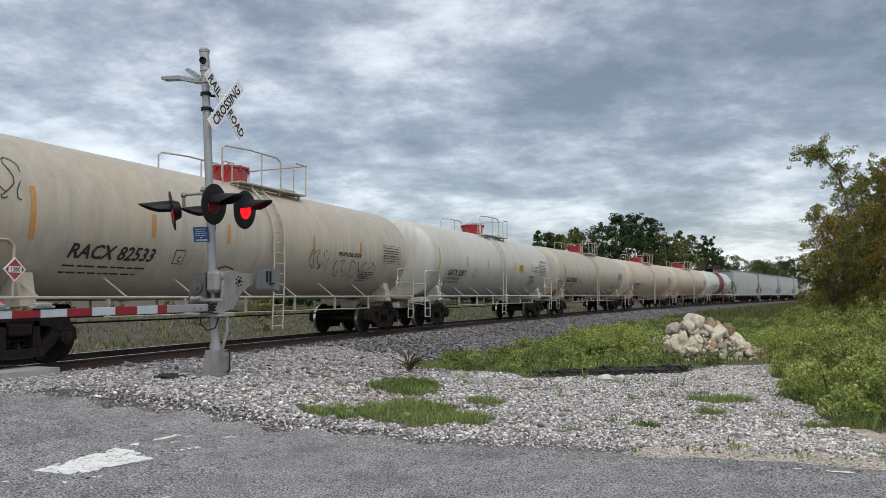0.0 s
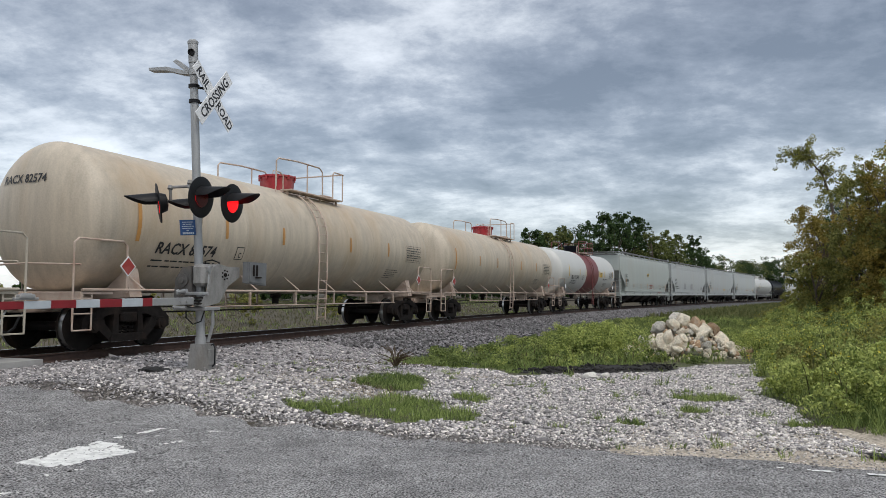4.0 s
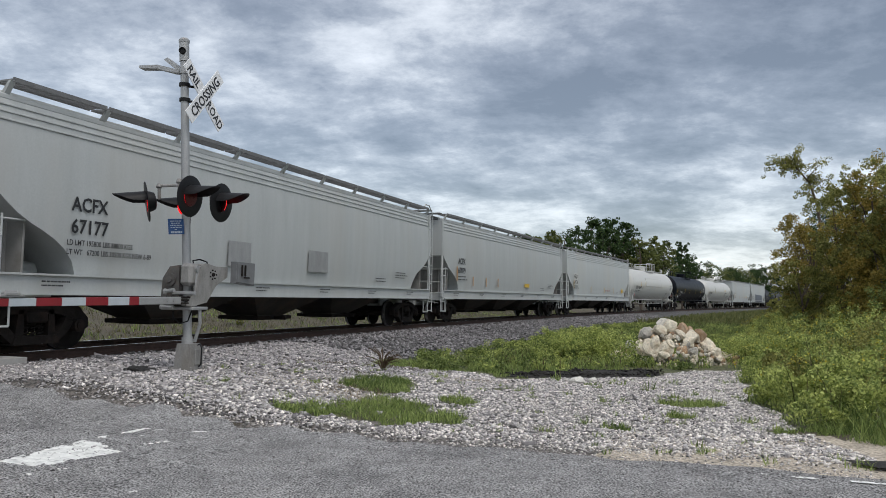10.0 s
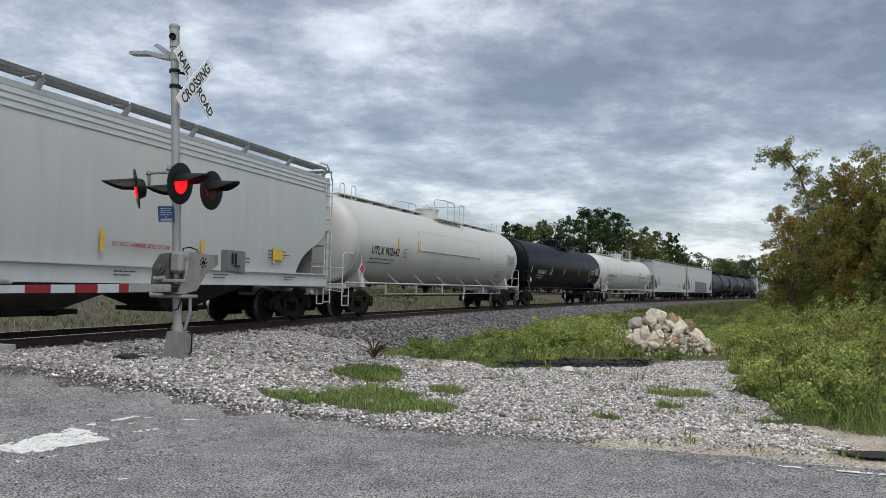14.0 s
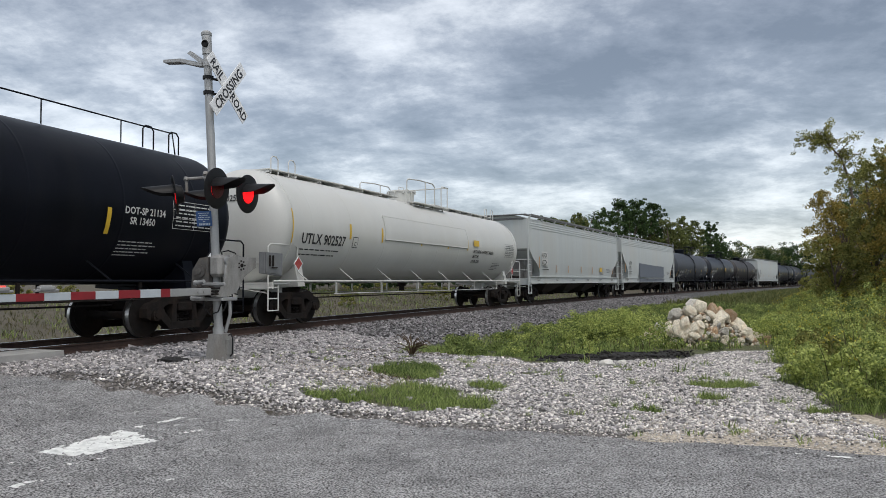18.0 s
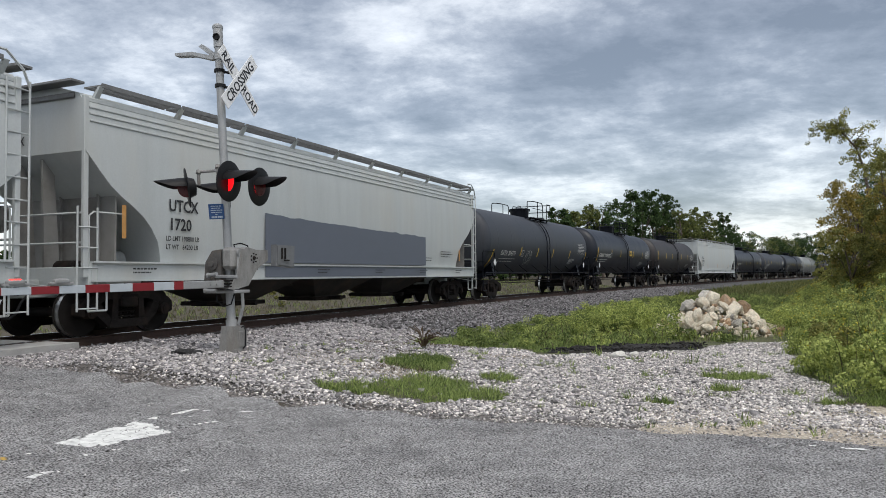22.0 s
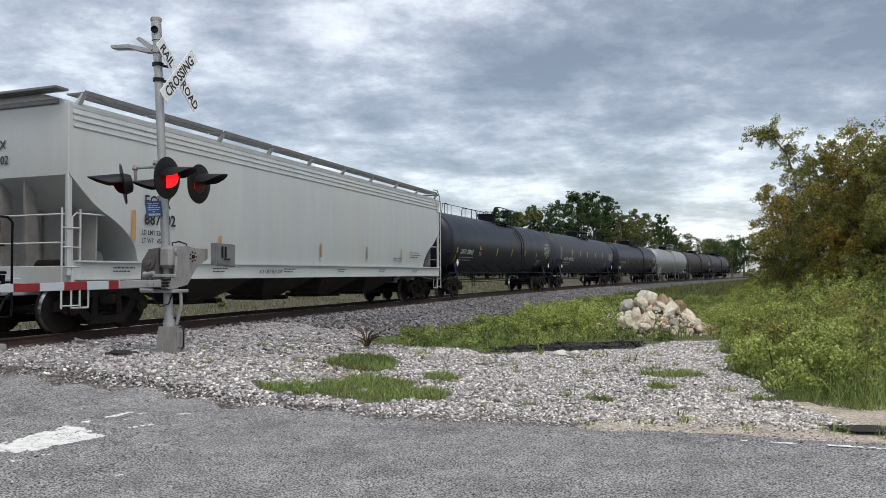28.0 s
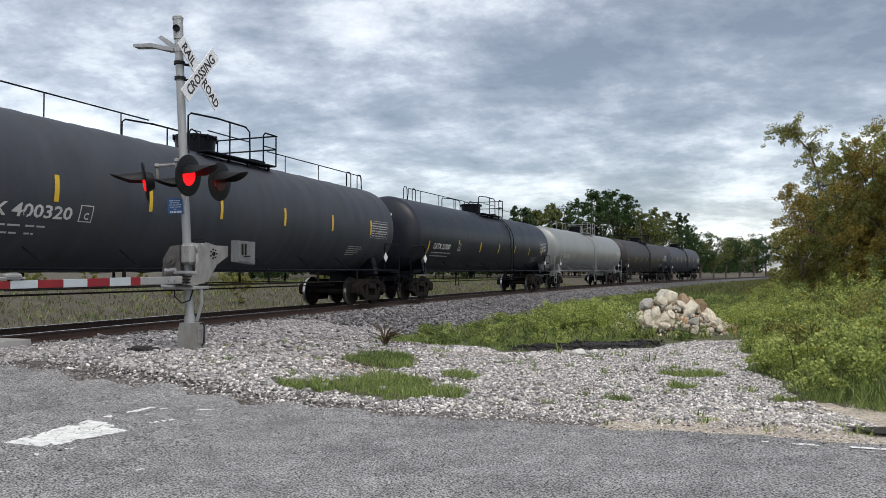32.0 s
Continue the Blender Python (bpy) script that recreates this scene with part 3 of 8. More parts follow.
gx, gy = np.meshgrid(graded(-900, 900, -16, 22, 0.3, 1.09), graded(-500, 1400, 3, 40, 0.3, 1.07))
gz = ground_z(gx, gy)
nx, ny = gx.shape[1], gx.shape[0]
idx = np.arange(nx * ny).reshape(ny, nx)
a, b_, c_, d_ = idx[:-1, :-1].ravel(), idx[:-1, 1:].ravel(), idx[1:, 1:].ravel(), idx[1:, :-1].ravel()
tris = np.concatenate([np.stack([a, b_, c_], 1), np.stack([a, c_, d_], 1)])
flat_xyz = np.stack([gx.ravel(), gy.ravel(), gz.ravel()], 1)
mid = flat_xyz[tris].mean(1)
ms, md = off_track(mid[:, 0], mid[:, 1])
me_ = past_edge(mid[:, 0], mid[:, 1])


def yard(e, d):
    """How far a place belongs to the pale gravel between the road and the track."""
    y = (e > -0.05) & (d > 1.6) & (d < 13.0 + 0.2 * np.sin(e * 2.1) + np.clip(3.4 - e, 0, 1.2) * 0.5) & (e < np.where(d < 8.6, 6.3 + 1.15 * np.clip(8.6 - d, 0, 3.5), 6.3 + 1.1 * (d - 8.6)) + 0.25 * np.sin(d * 3.3))
    return y


def green(x, y, e, d):
    """Where grass grows among the gravel: 0 to 1."""
    g = 0.0
    for cx, cy, rx_, ry_ in ((-1.15, 9.05, 0.62, 0.32), (-0.45, 9.35, 0.75, 0.85), (0.15, 9.05, 0.55, 0.42), (-0.62, 11.5, 0.62, 0.95), (-0.35, 12.0, 0.45, 0.7), (0.55, 10.5, 0.3, 0.35),
                           (-0.2, 17.2, 0.8, 1.6), (0.4, 15.9, 0.6, 0.9), (3.95, 10.75, 0.55, 0.35), (4.7, 8.6, 0.75, 0.2), (5.7, 8.0, 1.0, 0.35), (5.6, 8.9, 0.9, 0.5), (6.6, 8.2, 0.9, 0.5), (2.35, 8.7, 0.16, 0.2), (3.4, 9.6, 0.2, 0.18)):
        g = np.maximum(g, 1.2 - ((x - cx) / rx_) ** 2 - ((y - cy) / ry_) ** 2)
    foot = np.where(d < 8.6, 6.7 + 1.05 * np.clip(8.6 - d, 0, 3.5), 6.7 + 1.12 * (d - 8.6))
    g = np.maximum(g, np.minimum((e - foot) / 0.7, (d - 5.2 + 0.004 * np.clip(e - 10, 0, 60)) / 0.8))
    return np.clip(g + 0.5 * waves(x, y, 5.0, 11) + 0.5 * waves(x, y, 13.0, 17), 0, 1)


zone = np.zeros(len(tris), int)
zone[(md > 6.0) & (me_ > 6)] = 4
zone[(md > 12.6) & (me_ > 3)] = 4
zone[np.abs(md) < 5.8] = 1
zone[yard(me_, md)] = 2
zone[yard(me_, md) & (green(mid[:, 0], mid[:, 1], me_, md) > 0.5)] = 4
zone[(md > 11.3) & (md < 22) & (me_ > -0.3) & (me_ < 1.9 + 0.3 * np.sin(md))] = 3
ground_mesh = raw_mesh("ground", flat_xyz, tris, None, [M["soil"], M["under"], M["yard"], M["dirt"], M["turf"]], zone)
ground_mesh.shade_smooth()
tagged(new("ground", ground_mesh), "flat rough ground of soil, gravel and dirt beside the railway", "ground", kind="structure")

# the road: a worn sheet of asphalt with a ragged far edge, rising to the crossing
b = Build()
along = np.concatenate([np.arange(-60, -12, 4.0), np.arange(-12, 14, 0.25), np.arange(14, 70, 4.0)])
across = np.linspace(0, -6.7, 15)
rx, ry = ROAD_N[1], -ROAD_N[0]
for i, t in enumerate(along):
    rag = 0.05 + 0.05 * math.sin(t * 3.1) + 0.04 * math.sin(t * 7.7 + 1) + 0.03 * math.sin(t * 17.0)
    for j, e in enumerate(across):
        e2 = e + (rag if j == 0 else 0)
        x, y = rx * t + ROAD_N[0] * (ROAD_EDGE + e2), ry * t + ROAD_N[1] * (ROAD_EDGE + e2)
        b.v.append((x, y, 0.0))
zz = ground_z(np.array([p[0] for p in b.v]), np.array([p[1] for p in b.v]))
b.v = [(p[0], p[1], float(z) + (0.03 if k % 15 not in (0, 14) else 0.012)) for k, (p, z) in enumerate(zip(b.v, zz))]
for i in range(len(along) - 1):
    for j in range(14):
        b.f.append((i * 15 + j, (i + 1) * 15 + j, (i + 1) * 15 + j + 1, i * 15 + j + 1))
        b.mi.append(0)
road = tagged(new("road", b.mesh("road", M["asphalt"])), "worn grey asphalt road rising to the level crossing", "road", kind="structure")


def road_at(t, e):
    x, y = rx * t + ROAD_N[0] * (ROAD_EDGE + e), ry * t + ROAD_N[1] * (ROAD_EDGE + e)
    return x, y


def road_mark(name, label, corners, mat, cut, step=0.03):
    """A worn painted mark on the road inside a loop of corners (along, across), broken into flakes at its rim."""
    b = Build()
    lo_t, hi_t = min(p[0] for p in corners), max(p[0] for p in corners)
    lo_e, hi_e = min(p[1] for p in corners), max(p[1] for p in corners)
    pairs = list(zip(corners, corners[1:] + corners[:1]))
    nt, ne = int((hi_t - lo_t) / step) + 1, int((hi_e - lo_e) / step) + 1
    for i in range(nt):
        for j in range(ne):
            t, e = lo_t + (i + 0.5) * step, lo_e + (j + 0.5) * step
            inside, rim = False, 9.0
            for (t0, e0), (t1, e1) in pairs:
                if (e0 > e) != (e1 > e) and t < t0 + (t1 - t0) * (e - e0) / (e1 - e0):
                    inside = not inside
                u = max(0.0, min(1.0, ((t - t0) * (t1 - t0) + (e - e0) * (e1 - e0)) / ((t1 - t0) ** 2 + (e1 - e0) ** 2 + 1e-9)))
                rim = min(rim, math.hypot(t - t0 - u * (t1 - t0), e - e0 - u * (e1 - e0)))
            rough = 0.6 * noise.noise((t * 7, e * 7, 3.0)) + 0.4 * noise.noise((t * 22, e * 22, 5.0))
            if not inside or rough * 0.5 + 0.5 + min(rim * 2.5, 0.3) < cut:
                continue
            q = [road_at(t + a * step / 2, e + c * step / 2) for a, c in ((-1, -1), (1, -1), (1, 1), (-1, 1))]
            z = ground_z(np.array([p[0] for p in q]), np.array([p[1] for p in q])) + 0.033
            b.add([(p[0], p[1], float(h)) for p, h in zip(q, z)], [(0, 1, 2, 3)])
    return tagged(new(name, b.mesh(name, mat)), label, "road marking", kind="structure")


def strip(t0, e0, t1, e1, w):
    n = Vector((e0 - e1, t1 - t0)).normalized() * w / 2
    return [(t0 + n.x, e0 + n.y), (t1 + n.x, e1 + n.y), (t1 - n.x, e1 - n.y), (t0 - n.x, e0 - n.y)]


road_mark("stop_line", "worn white stop line on grey asphalt", [(-5.3, -2.4), (-5.31, -1.44), (-5.17, -1.4), (-4.73, -1.6), (-4.84, -1.99), (-4.9, -2.34)], M["road_paint"], 0.50, 0.015)
for t0, e0, t1, e1, w in ((-4.8, -2.55, -4.73, -2.25, 0.07), (-4.69, -3.17, -4.66, -2.96, 0.12), (-5.27, -1.3, -5.2, -0.66, 0.07), (-4.76, -1.26, -4.68, -1.02, 0.06), (-5.05, -1.01, -5.02, -0.92, 0.05), (-5.26, -2.77, -5.17, -2.7, 0.06), (-5.1, -0.72, -5.01, -0.63, 0.05), (-4.81, -0.59, -4.63, -0.46, 0.04), (-3.82, -2.59, -3.8, -2.54, 0.04)):
    road_mark("paint_flake", "flake of white paint left on the asphalt", strip(t0, e0, t1, e1, w), M["road_paint"], 0.56, 0.02)
road_mark("edge_line", "thin white line along the road's edge", [(0.66, -0.2), (9.0, -0.45999999999999996), (9.0, -0.52), (0.66, -0.26)], M["road_paint"], 0.56, 0.03)
road_mark("centre_line", "worn yellow line in the middle of the road", [(-7.0, -2.86), (-4.2, -2.86), (-4.2, -2.98), (-7.0, -2.98)], M["yellow_paint"], 0.74, 0.03)

# a dark damp hollow in the dirt beside the road
b = Build()
for j in range(26):
    q = 2 * math.pi * j / 26
    x, y = road_at(1.98 + (0.42 + 0.06 * math.sin(3 * q)) * math.cos(q), 0.53 + (0.17 + 0.03 * math.sin(5 * q)) * math.sin(q))
    b.v.append((x, y, float(ground_z(np.array([x]), np.array([y]))[0]) + 0.035))
b.f.append(tuple(range(26)))
b.mi.append(0)
tagged(new("damp_hollow", b.mesh("damp_hollow", M["mud"])), "dark damp hollow in the pale dirt", "mud", kind="structure")

# rails, with a polished head
profile = [(-0.075, -0.175), (0.075, -0.175), (0.07, -0.16), (0.012, -0.145), (0.012, -0.04), (0.036, -0.03), (0.036, -0.006), (0.028, 0.0),
           (-0.028, 0.0), (-0.036, -0.006), (-0.036, -0.03), (-0.012, -0.04), (-0.012, -0.145), (-0.07, -0.16)]
track_ob = thing("railway_track", pose(0, 0, 0), "curved railway track of rusty rails on stone ballast", "railway track", kind="structure")
ss = np.concatenate([np.arange(-430, -40, 6.0), np.arange(-40, 120, 1.5), np.arange(120, 510, 6.0)])
for side in (0.753, -0.753):
    b = Build()
    n = len(profile)
    for s in ss:
        for py, pz in profile:
            x, y, th = on_track(s, side + py)
            b.v.append((float(x), float(y), RAIL_Z + pz))
    for i in range(len(ss) - 1):
        for k in range(n):
            b.f.append((i * n + k, i * n + (k + 1) % n, (i + 1) * n + (k + 1) % n, (i + 1) * n + k))
            b.mi.append(1 if k in (6, 7, 8) else 0)
    part("rail", b, [M["rail_side"], M["rail_top"]], track_ob, "rusty rail with a polished head")
b = Build().box(0, 0, -0.11, 0.22, 2.6, 0.18, 0.015)
tie_mesh = b.mesh("tie", M["tie"])
for k in range(150):
    s = -32 + k * 0.53
    x, y, th = on_track(s)
    part("tie", tie_mesh, None, track_ob, m=Matrix.Translation((float(x), float(y), RAIL_Z - 0.162)) @ Matrix.Rotation(float(th), 4, "Z"))
plate = Build().box(0, 0, 0, 0.19, 0.36, 0.02, 0.004).box(0, 0.11, 0.02, 0.05, 0.03, 0.03).box(0, -0.11, 0.02, 0.05, 0.03, 0.03).mesh("tie_plate", M["rail_side"])
for k in range(0, 150):
    s = -32 + k * 0.53
    x, y, th = on_track(s, 0.753)
    part("tie_plate", plate, None, track_ob, m=Matrix.Translation((float(x), float(y), RAIL_Z - 0.185)) @ Matrix.Rotation(float(th), 4, "Z"))
# crossing panels between and beside the rails where the road goes over
for lo, hi in ((-1.62, -0.83), (-0.66, 0.66), (0.83, 1.62)):
    for k in range(4):
        s0, s1 = -19.2 + k * 2.0, -19.22 + (k + 1) * 2.0
        b = Build()
        vs = []
        for s in (s0, s1):
            for d, z in ((lo, -0.17), (hi, -0.17), (hi, -0.012), (lo, -0.012)):
                x, y, th = on_track(s, d)
                vs.append((float(x), float(y), RAIL_Z + z))
        b.add(vs, [(0, 1, 2, 3), (4, 7, 6, 5), (0, 4, 5, 1), (1, 5, 6, 2), (2, 6, 7, 3), (3, 7, 4, 0)])
        part("crossing_panel", b, M["concrete"], track_ob, "grey concrete crossing panel")


def stones(name, x, y, size, mat, label, category, sink=0.25, seed=1, lift=0.0):
    """Loose crushed stones: rough blocks, each turned its own way, resting on the ground."""
    r = np.random.RandomState(seed)
    n = len(x)
    tips = np.array([(1, 0, 0), (-1, 0, 0), (0, 1, 0), (0, -1, 0), (0, 0, 1), (0, 0, -1)], float)
    v = tips[None] * (1 + r.uniform(-0.35, 0.3, (n, 6, 1))) + r.uniform(-0.45, 0.45, (n, 6, 3))
    v *= (size * 0.5)[:, None, None] * r.uniform(0.6, 1.15, (n, 1, 3))
    q = r.normal(size=(n, 4))
    q /= np.linalg.norm(q, axis=1)[:, None]
    w, i, j, k = q.T
    rot = np.stack([1 - 2 * (j * j + k * k), 2 * (i * j - k * w), 2 * (i * k + j * w), 2 * (i * j + k * w), 1 - 2 * (i * i + k * k), 2 * (j * k - i * w),
                    2 * (i * k - j * w), 2 * (j * k + i * w), 1 - 2 * (i * i + j * j)], 1).reshape(n, 3, 3)
    v = np.einsum("nab,nvb->nva", rot, v) * np.array([1.12, 1.12, 0.72])
    z = ground_z(x, y) + lift
    v += np.stack([x, y, z + size * (0.5 - sink) * 0.7], 1)[:, None]
    tri = np.array([(0, 2, 4), (2, 1, 4), (1, 3, 4), (3, 0, 4), (2, 0, 5), (1, 2, 5), (3, 1, 5), (0, 3, 5)])
    t = (tri[None] + 6 * np.arange(n)[:, None, None]).reshape(-1, 3)
    return tagged(new(name, raw_mesh(name, v.reshape(-1, 3), t, mat)), label, category, kind="stuff")


def scatter(n, s_range, d_range, seed):
    r = np.random.RandomState(seed)
    s, d = r.uniform(*s_range, n), r.uniform(*d_range, n)
    x, y, th = on_track(s, d)
    return x, y, d, past_edge(x, y), r


def muddy(e, d):
    return 1 - ((e - 8.1 - 0.75 * (d - 10.0)) / 0.72) ** 2 - ((d - 10.0) / 1.45) ** 2


x, y, d, e, r = scatter(340000, (-17, -1), (1.3, 14.4), 21)
keep = yard(e, d) & (e > 0.0) & (green(x, y, e, d) < 0.35) & (muddy(e, d) < 0.1) & (r.uniform(size=len(x)) < np.clip((e - 0.12 * (d - 9) + 0.2) / 0.5, 0.22, 1) * (0.5 + 0.5 * (waves(x, y, 2.2, 31) > -0.35)))
x, y = x[keep], y[keep]
size = (np.random.RandomState(3).gamma(4, 0.0068, len(x)) + 0.016) * np.clip(0.6 + 0.5 * (past_edge(x, y) + 0.15), 0.55, 1) * np.clip(1.0 - 0.11 * (off_track(x, y)[1] - 7.5), 0.66, 1)
pick = np.random.RandomState(9).uniform(size=len(x)) < np.clip(0.97 - 0.065 * (off_track(x, y)[1] - 3), 0.38, 0.92)
stones("loose_gravel", x[pick], y[pick], size[pick], M["stones"], "crushed grey limestone gravel beside the road", "gravel", seed=4)
stones("pale_gravel", x[~pick], y[~pick], size[~pick], M["pale_stones"], "pale crushed limestone among the grey gravel", "gravel", seed=14)
x, y, d, e, r = scatter(95000, (-12, 50), (-2.4, 7.2), 22)
u = np.abs(r.uniform(size=len(x)))
keep = (e > 2.6) & (u < np.where(x * 0 + e < 22, 0.95, 0.5)) & (green(x, y, e, d) < 0.5) & ~((np.abs(d) < 1.25) & (u > 0.5)) & ~(np.abs(np.abs(d) - 0.753) < 0.1)
x, y, e = x[keep], y[keep], e[keep]
stones("track_ballast", x, y, np.random.RandomState(5).gamma(5, 0.0075, len(x)) + 0.026, M["ballast"], "grey crushed stone ballast along the rails", "ballast", seed=6)
x, y, d, e, r = scatter(330, (-14, -4), (4, 13), 27)
keep = (e > 0.2) & (e < 6)
x, y = x[keep], y[keep]
stones("scattered_stones", x, y, r.uniform(0.06, 0.11, len(x)), M["stones"], "larger pale stones lying among the gravel", "stones", seed=8)
chip = np.random.RandomState(61)
ct, ce = chip.uniform(-9, 6.5, 16000), -3.6 * chip.uniform(0, 1, 16000) ** 1.6
cx_, cy_ = road_at(ct, ce)
stones("road_grit", cx_, cy_, chip.gamma(4, 0.0022, len(ct)) + 0.006, M["stones"], "small stone chips strewn over the asphalt", "grit", seed=62, lift=0.03)
# black mud, churned into a low uneven heap
n = 46
mx, my = np.meshgrid(np.linspace(1.4, 6.2, n), np.linspace(13.0, 18.2, n))
ms, md = off_track(mx.ravel(), my.ravel())
deep = muddy(past_edge(mx.ravel(), my.ravel()), md) + 0.9 * waves(mx.ravel(), my.ravel(), 3.4, 44)
mz = ground_z(mx, my).ravel() + np.where(deep > 0, 0.02 + 0.06 * np.clip(deep, 0, 0.8) + 0.05 * waves(mx.ravel(), my.ravel(), 6.0, 45) + 0.05 * waves(mx.ravel(), my.ravel(), 19.0, 46), -0.06)
idx = np.arange(n * n).reshape(n, n)
a, b_, c_, d_ = idx[:-1, :-1].ravel(), idx[:-1, 1:].ravel(), idx[1:, 1:].ravel(), idx[1:, :-1].ravel()
tris = np.concatenate([np.stack([a, b_, c_], 1), np.stack([a, c_, d_], 1)])
tris = tris[(deep[tris] > -0.12).any(1)]
mud_mesh = raw_mesh("muddy_hollow", np.stack([mx.ravel(), my.ravel(), mz], 1), tris, M["mud"])
tagged(new("muddy_hollow", mud_mesh), "dark churned mud behind the gravel", "mud", kind="structure")
x, y, d, e, r = scatter(6000, (-9, -1), (7.6, 11.8), 52)
keep = muddy(e, d) + 0.9 * waves(x, y, 3.4, 44) > r.uniform(-0.3, 0.5, len(x))
stones("mud_clods", x[keep], y[keep], r.gamma(3, 0.015, keep.sum()) + 0.02, M["mud"], "clods of black mud in the hollow", "mud", seed=53, lift=0.05)


# ---- the heap of limestone rocks ----
def rock_mesh(seed, tone="rock"):
    r = random.Random(seed)
    bm = bmesh.new()
    bmesh.ops.create_icosphere(bm, subdivisions=2, radius=1.0)
    planes = [(Vector((r.gauss(0, 1), r.gauss(0, 1), r.gauss(0, 1))).normalized(), r.uniform(0.5, 0.85)) for _ in range(9)]
    for v in bm.verts:
        for nrm, h in planes:
            dd = v.co.dot(nrm) - h
            if dd > 0:
                v.co -= nrm * dd
        v.co *= 1 + 0.07 * noise.noise(v.co * 2.3 + Vector((seed, 0, 0)))
    me = bpy.data.meshes.new("rock")
    bm.to_mesh(me)
    bm.free()
    me.materials.append(M[tone])
    me.shade_smooth()
    me.set_sharp_from_angle(angle=radians(28))
    return me


PILE = (6.35, 18.6)
pile_z = float(ground_z(np.array([PILE[0]]), np.array([PILE[1]]))[0])
heap = thing("rock_pile", pose(PILE[0], PILE[1], pile_z), "heap of pale broken limestone rocks on grass", "rock pile")
kinds = [rock_mesh(40 + k, ("rock", "rock", "rock_orange", "rock", "rock_grey", "rock")[k % 6]) for k in range(12)]
rr = random.Random(5)
for k in range(420):
    a = rr.uniform(0, 2 * math.pi)
    rad = math.sqrt(rr.random())
    h = 0.90 * (1 - rad ** 1.6)
    if k < 40:
        rad, size = rad * 0.85, rr.uniform(0.15, 0.28)
        h = 0.96 * (1 - rad ** 1.6)
    else:
        size = rr.uniform(0.05, 0.13) if k < 250 else rr.uniform(0.03, 0.07)
        if k >= 250:
            a = rr.uniform(-2.9, -0.3)
            rad = rr.uniform(0.55, 1.12)
            h = max(0.0, 0.8 * (1 - rad ** 1.6))
    px_, py_ = 1.32 * rad * math.cos(a), 1.0 * rad * math.sin(a)
    m = Matrix.LocRotScale((px_, py_, max(size * 0.4, h)), Euler((rr.uniform(0, 6), rr.uniform(0, 6), rr.uniform(0, 6))), (size, size * rr.uniform(0.7, 1.0), size * rr.uniform(0.6, 0.9)))
    part("rock", kinds[k % 12], None, heap, m=m)
for px_, py_, size in ((1.72, 0.3, 0.24), (1.5, -0.35, 0.17), (1.45, 0.1, 0.26), (-1.5, -0.1, 0.2), (-1.32, 0.1, 0.23)):
    part("rock", kinds[int(size * 50) % 12], None, heap, m=Matrix.LocRotScale((px_, py_, size * 0.4), Euler((1, 2, px_)), (size, size * 0.8, size * 0.7)))
# two white stones at the edge of the gravel
white_stone = rock_mesh(91, "white_rock")
for x, y, size in ((2.90, 13.5, 0.11), (3.25, 13.8, 0.07)):
    z = float(ground_z(np.array([x]), np.array([y]))[0])
    ob = new("boulder", white_stone)
    ob.matrix_basis = Matrix.LocRotScale((x, y, z + size * 0.4), Euler((0.1, 0.15, x)), (size * 1.5, size, size * 0.75))
    tagged(ob, "white limestone boulder lying on the gravel", "boulder", "loose boulders")
# lumps of old asphalt beside the signal
lumps = [rock_mesh(70 + k, "tar") for k in range(3)]
for k, (x, y, size) in enumerate(((-4.05, 10.95, 0.13), (-4.2, 11.05, 0.09), (-3.86, 10.90, 0.11), (-4.1, 11.2, 0.10), (-3.6, 10.85, 0.07))):
    z = float(ground_z(np.array([x]), np.array([y]))[0])
    ob = new("asphalt_lump", lumps[k % 3])
    ob.matrix_basis = Matrix.LocRotScale((x, y, z + size * 0.22), Euler((0.1, 0.1, k * 1.3)), (size * 1.25, size * 1.1, size * 0.6))
    tagged(ob, "black lump of broken asphalt on the gravel", "asphalt lump", "asphalt lumps")


# ---- the train ----
SPEED, SLOWING, MIDDLE = 11.988, -0.03376, 16.0
CARS, WHEELSETS = [], {-1: [], 1: []}


def run(t):
    return SPEED * (t - MIDDLE) + 0.5 * SLOWING * (t - MIDDLE) ** 2


def colours(name, base, **more):
    return material(name, base, **more)


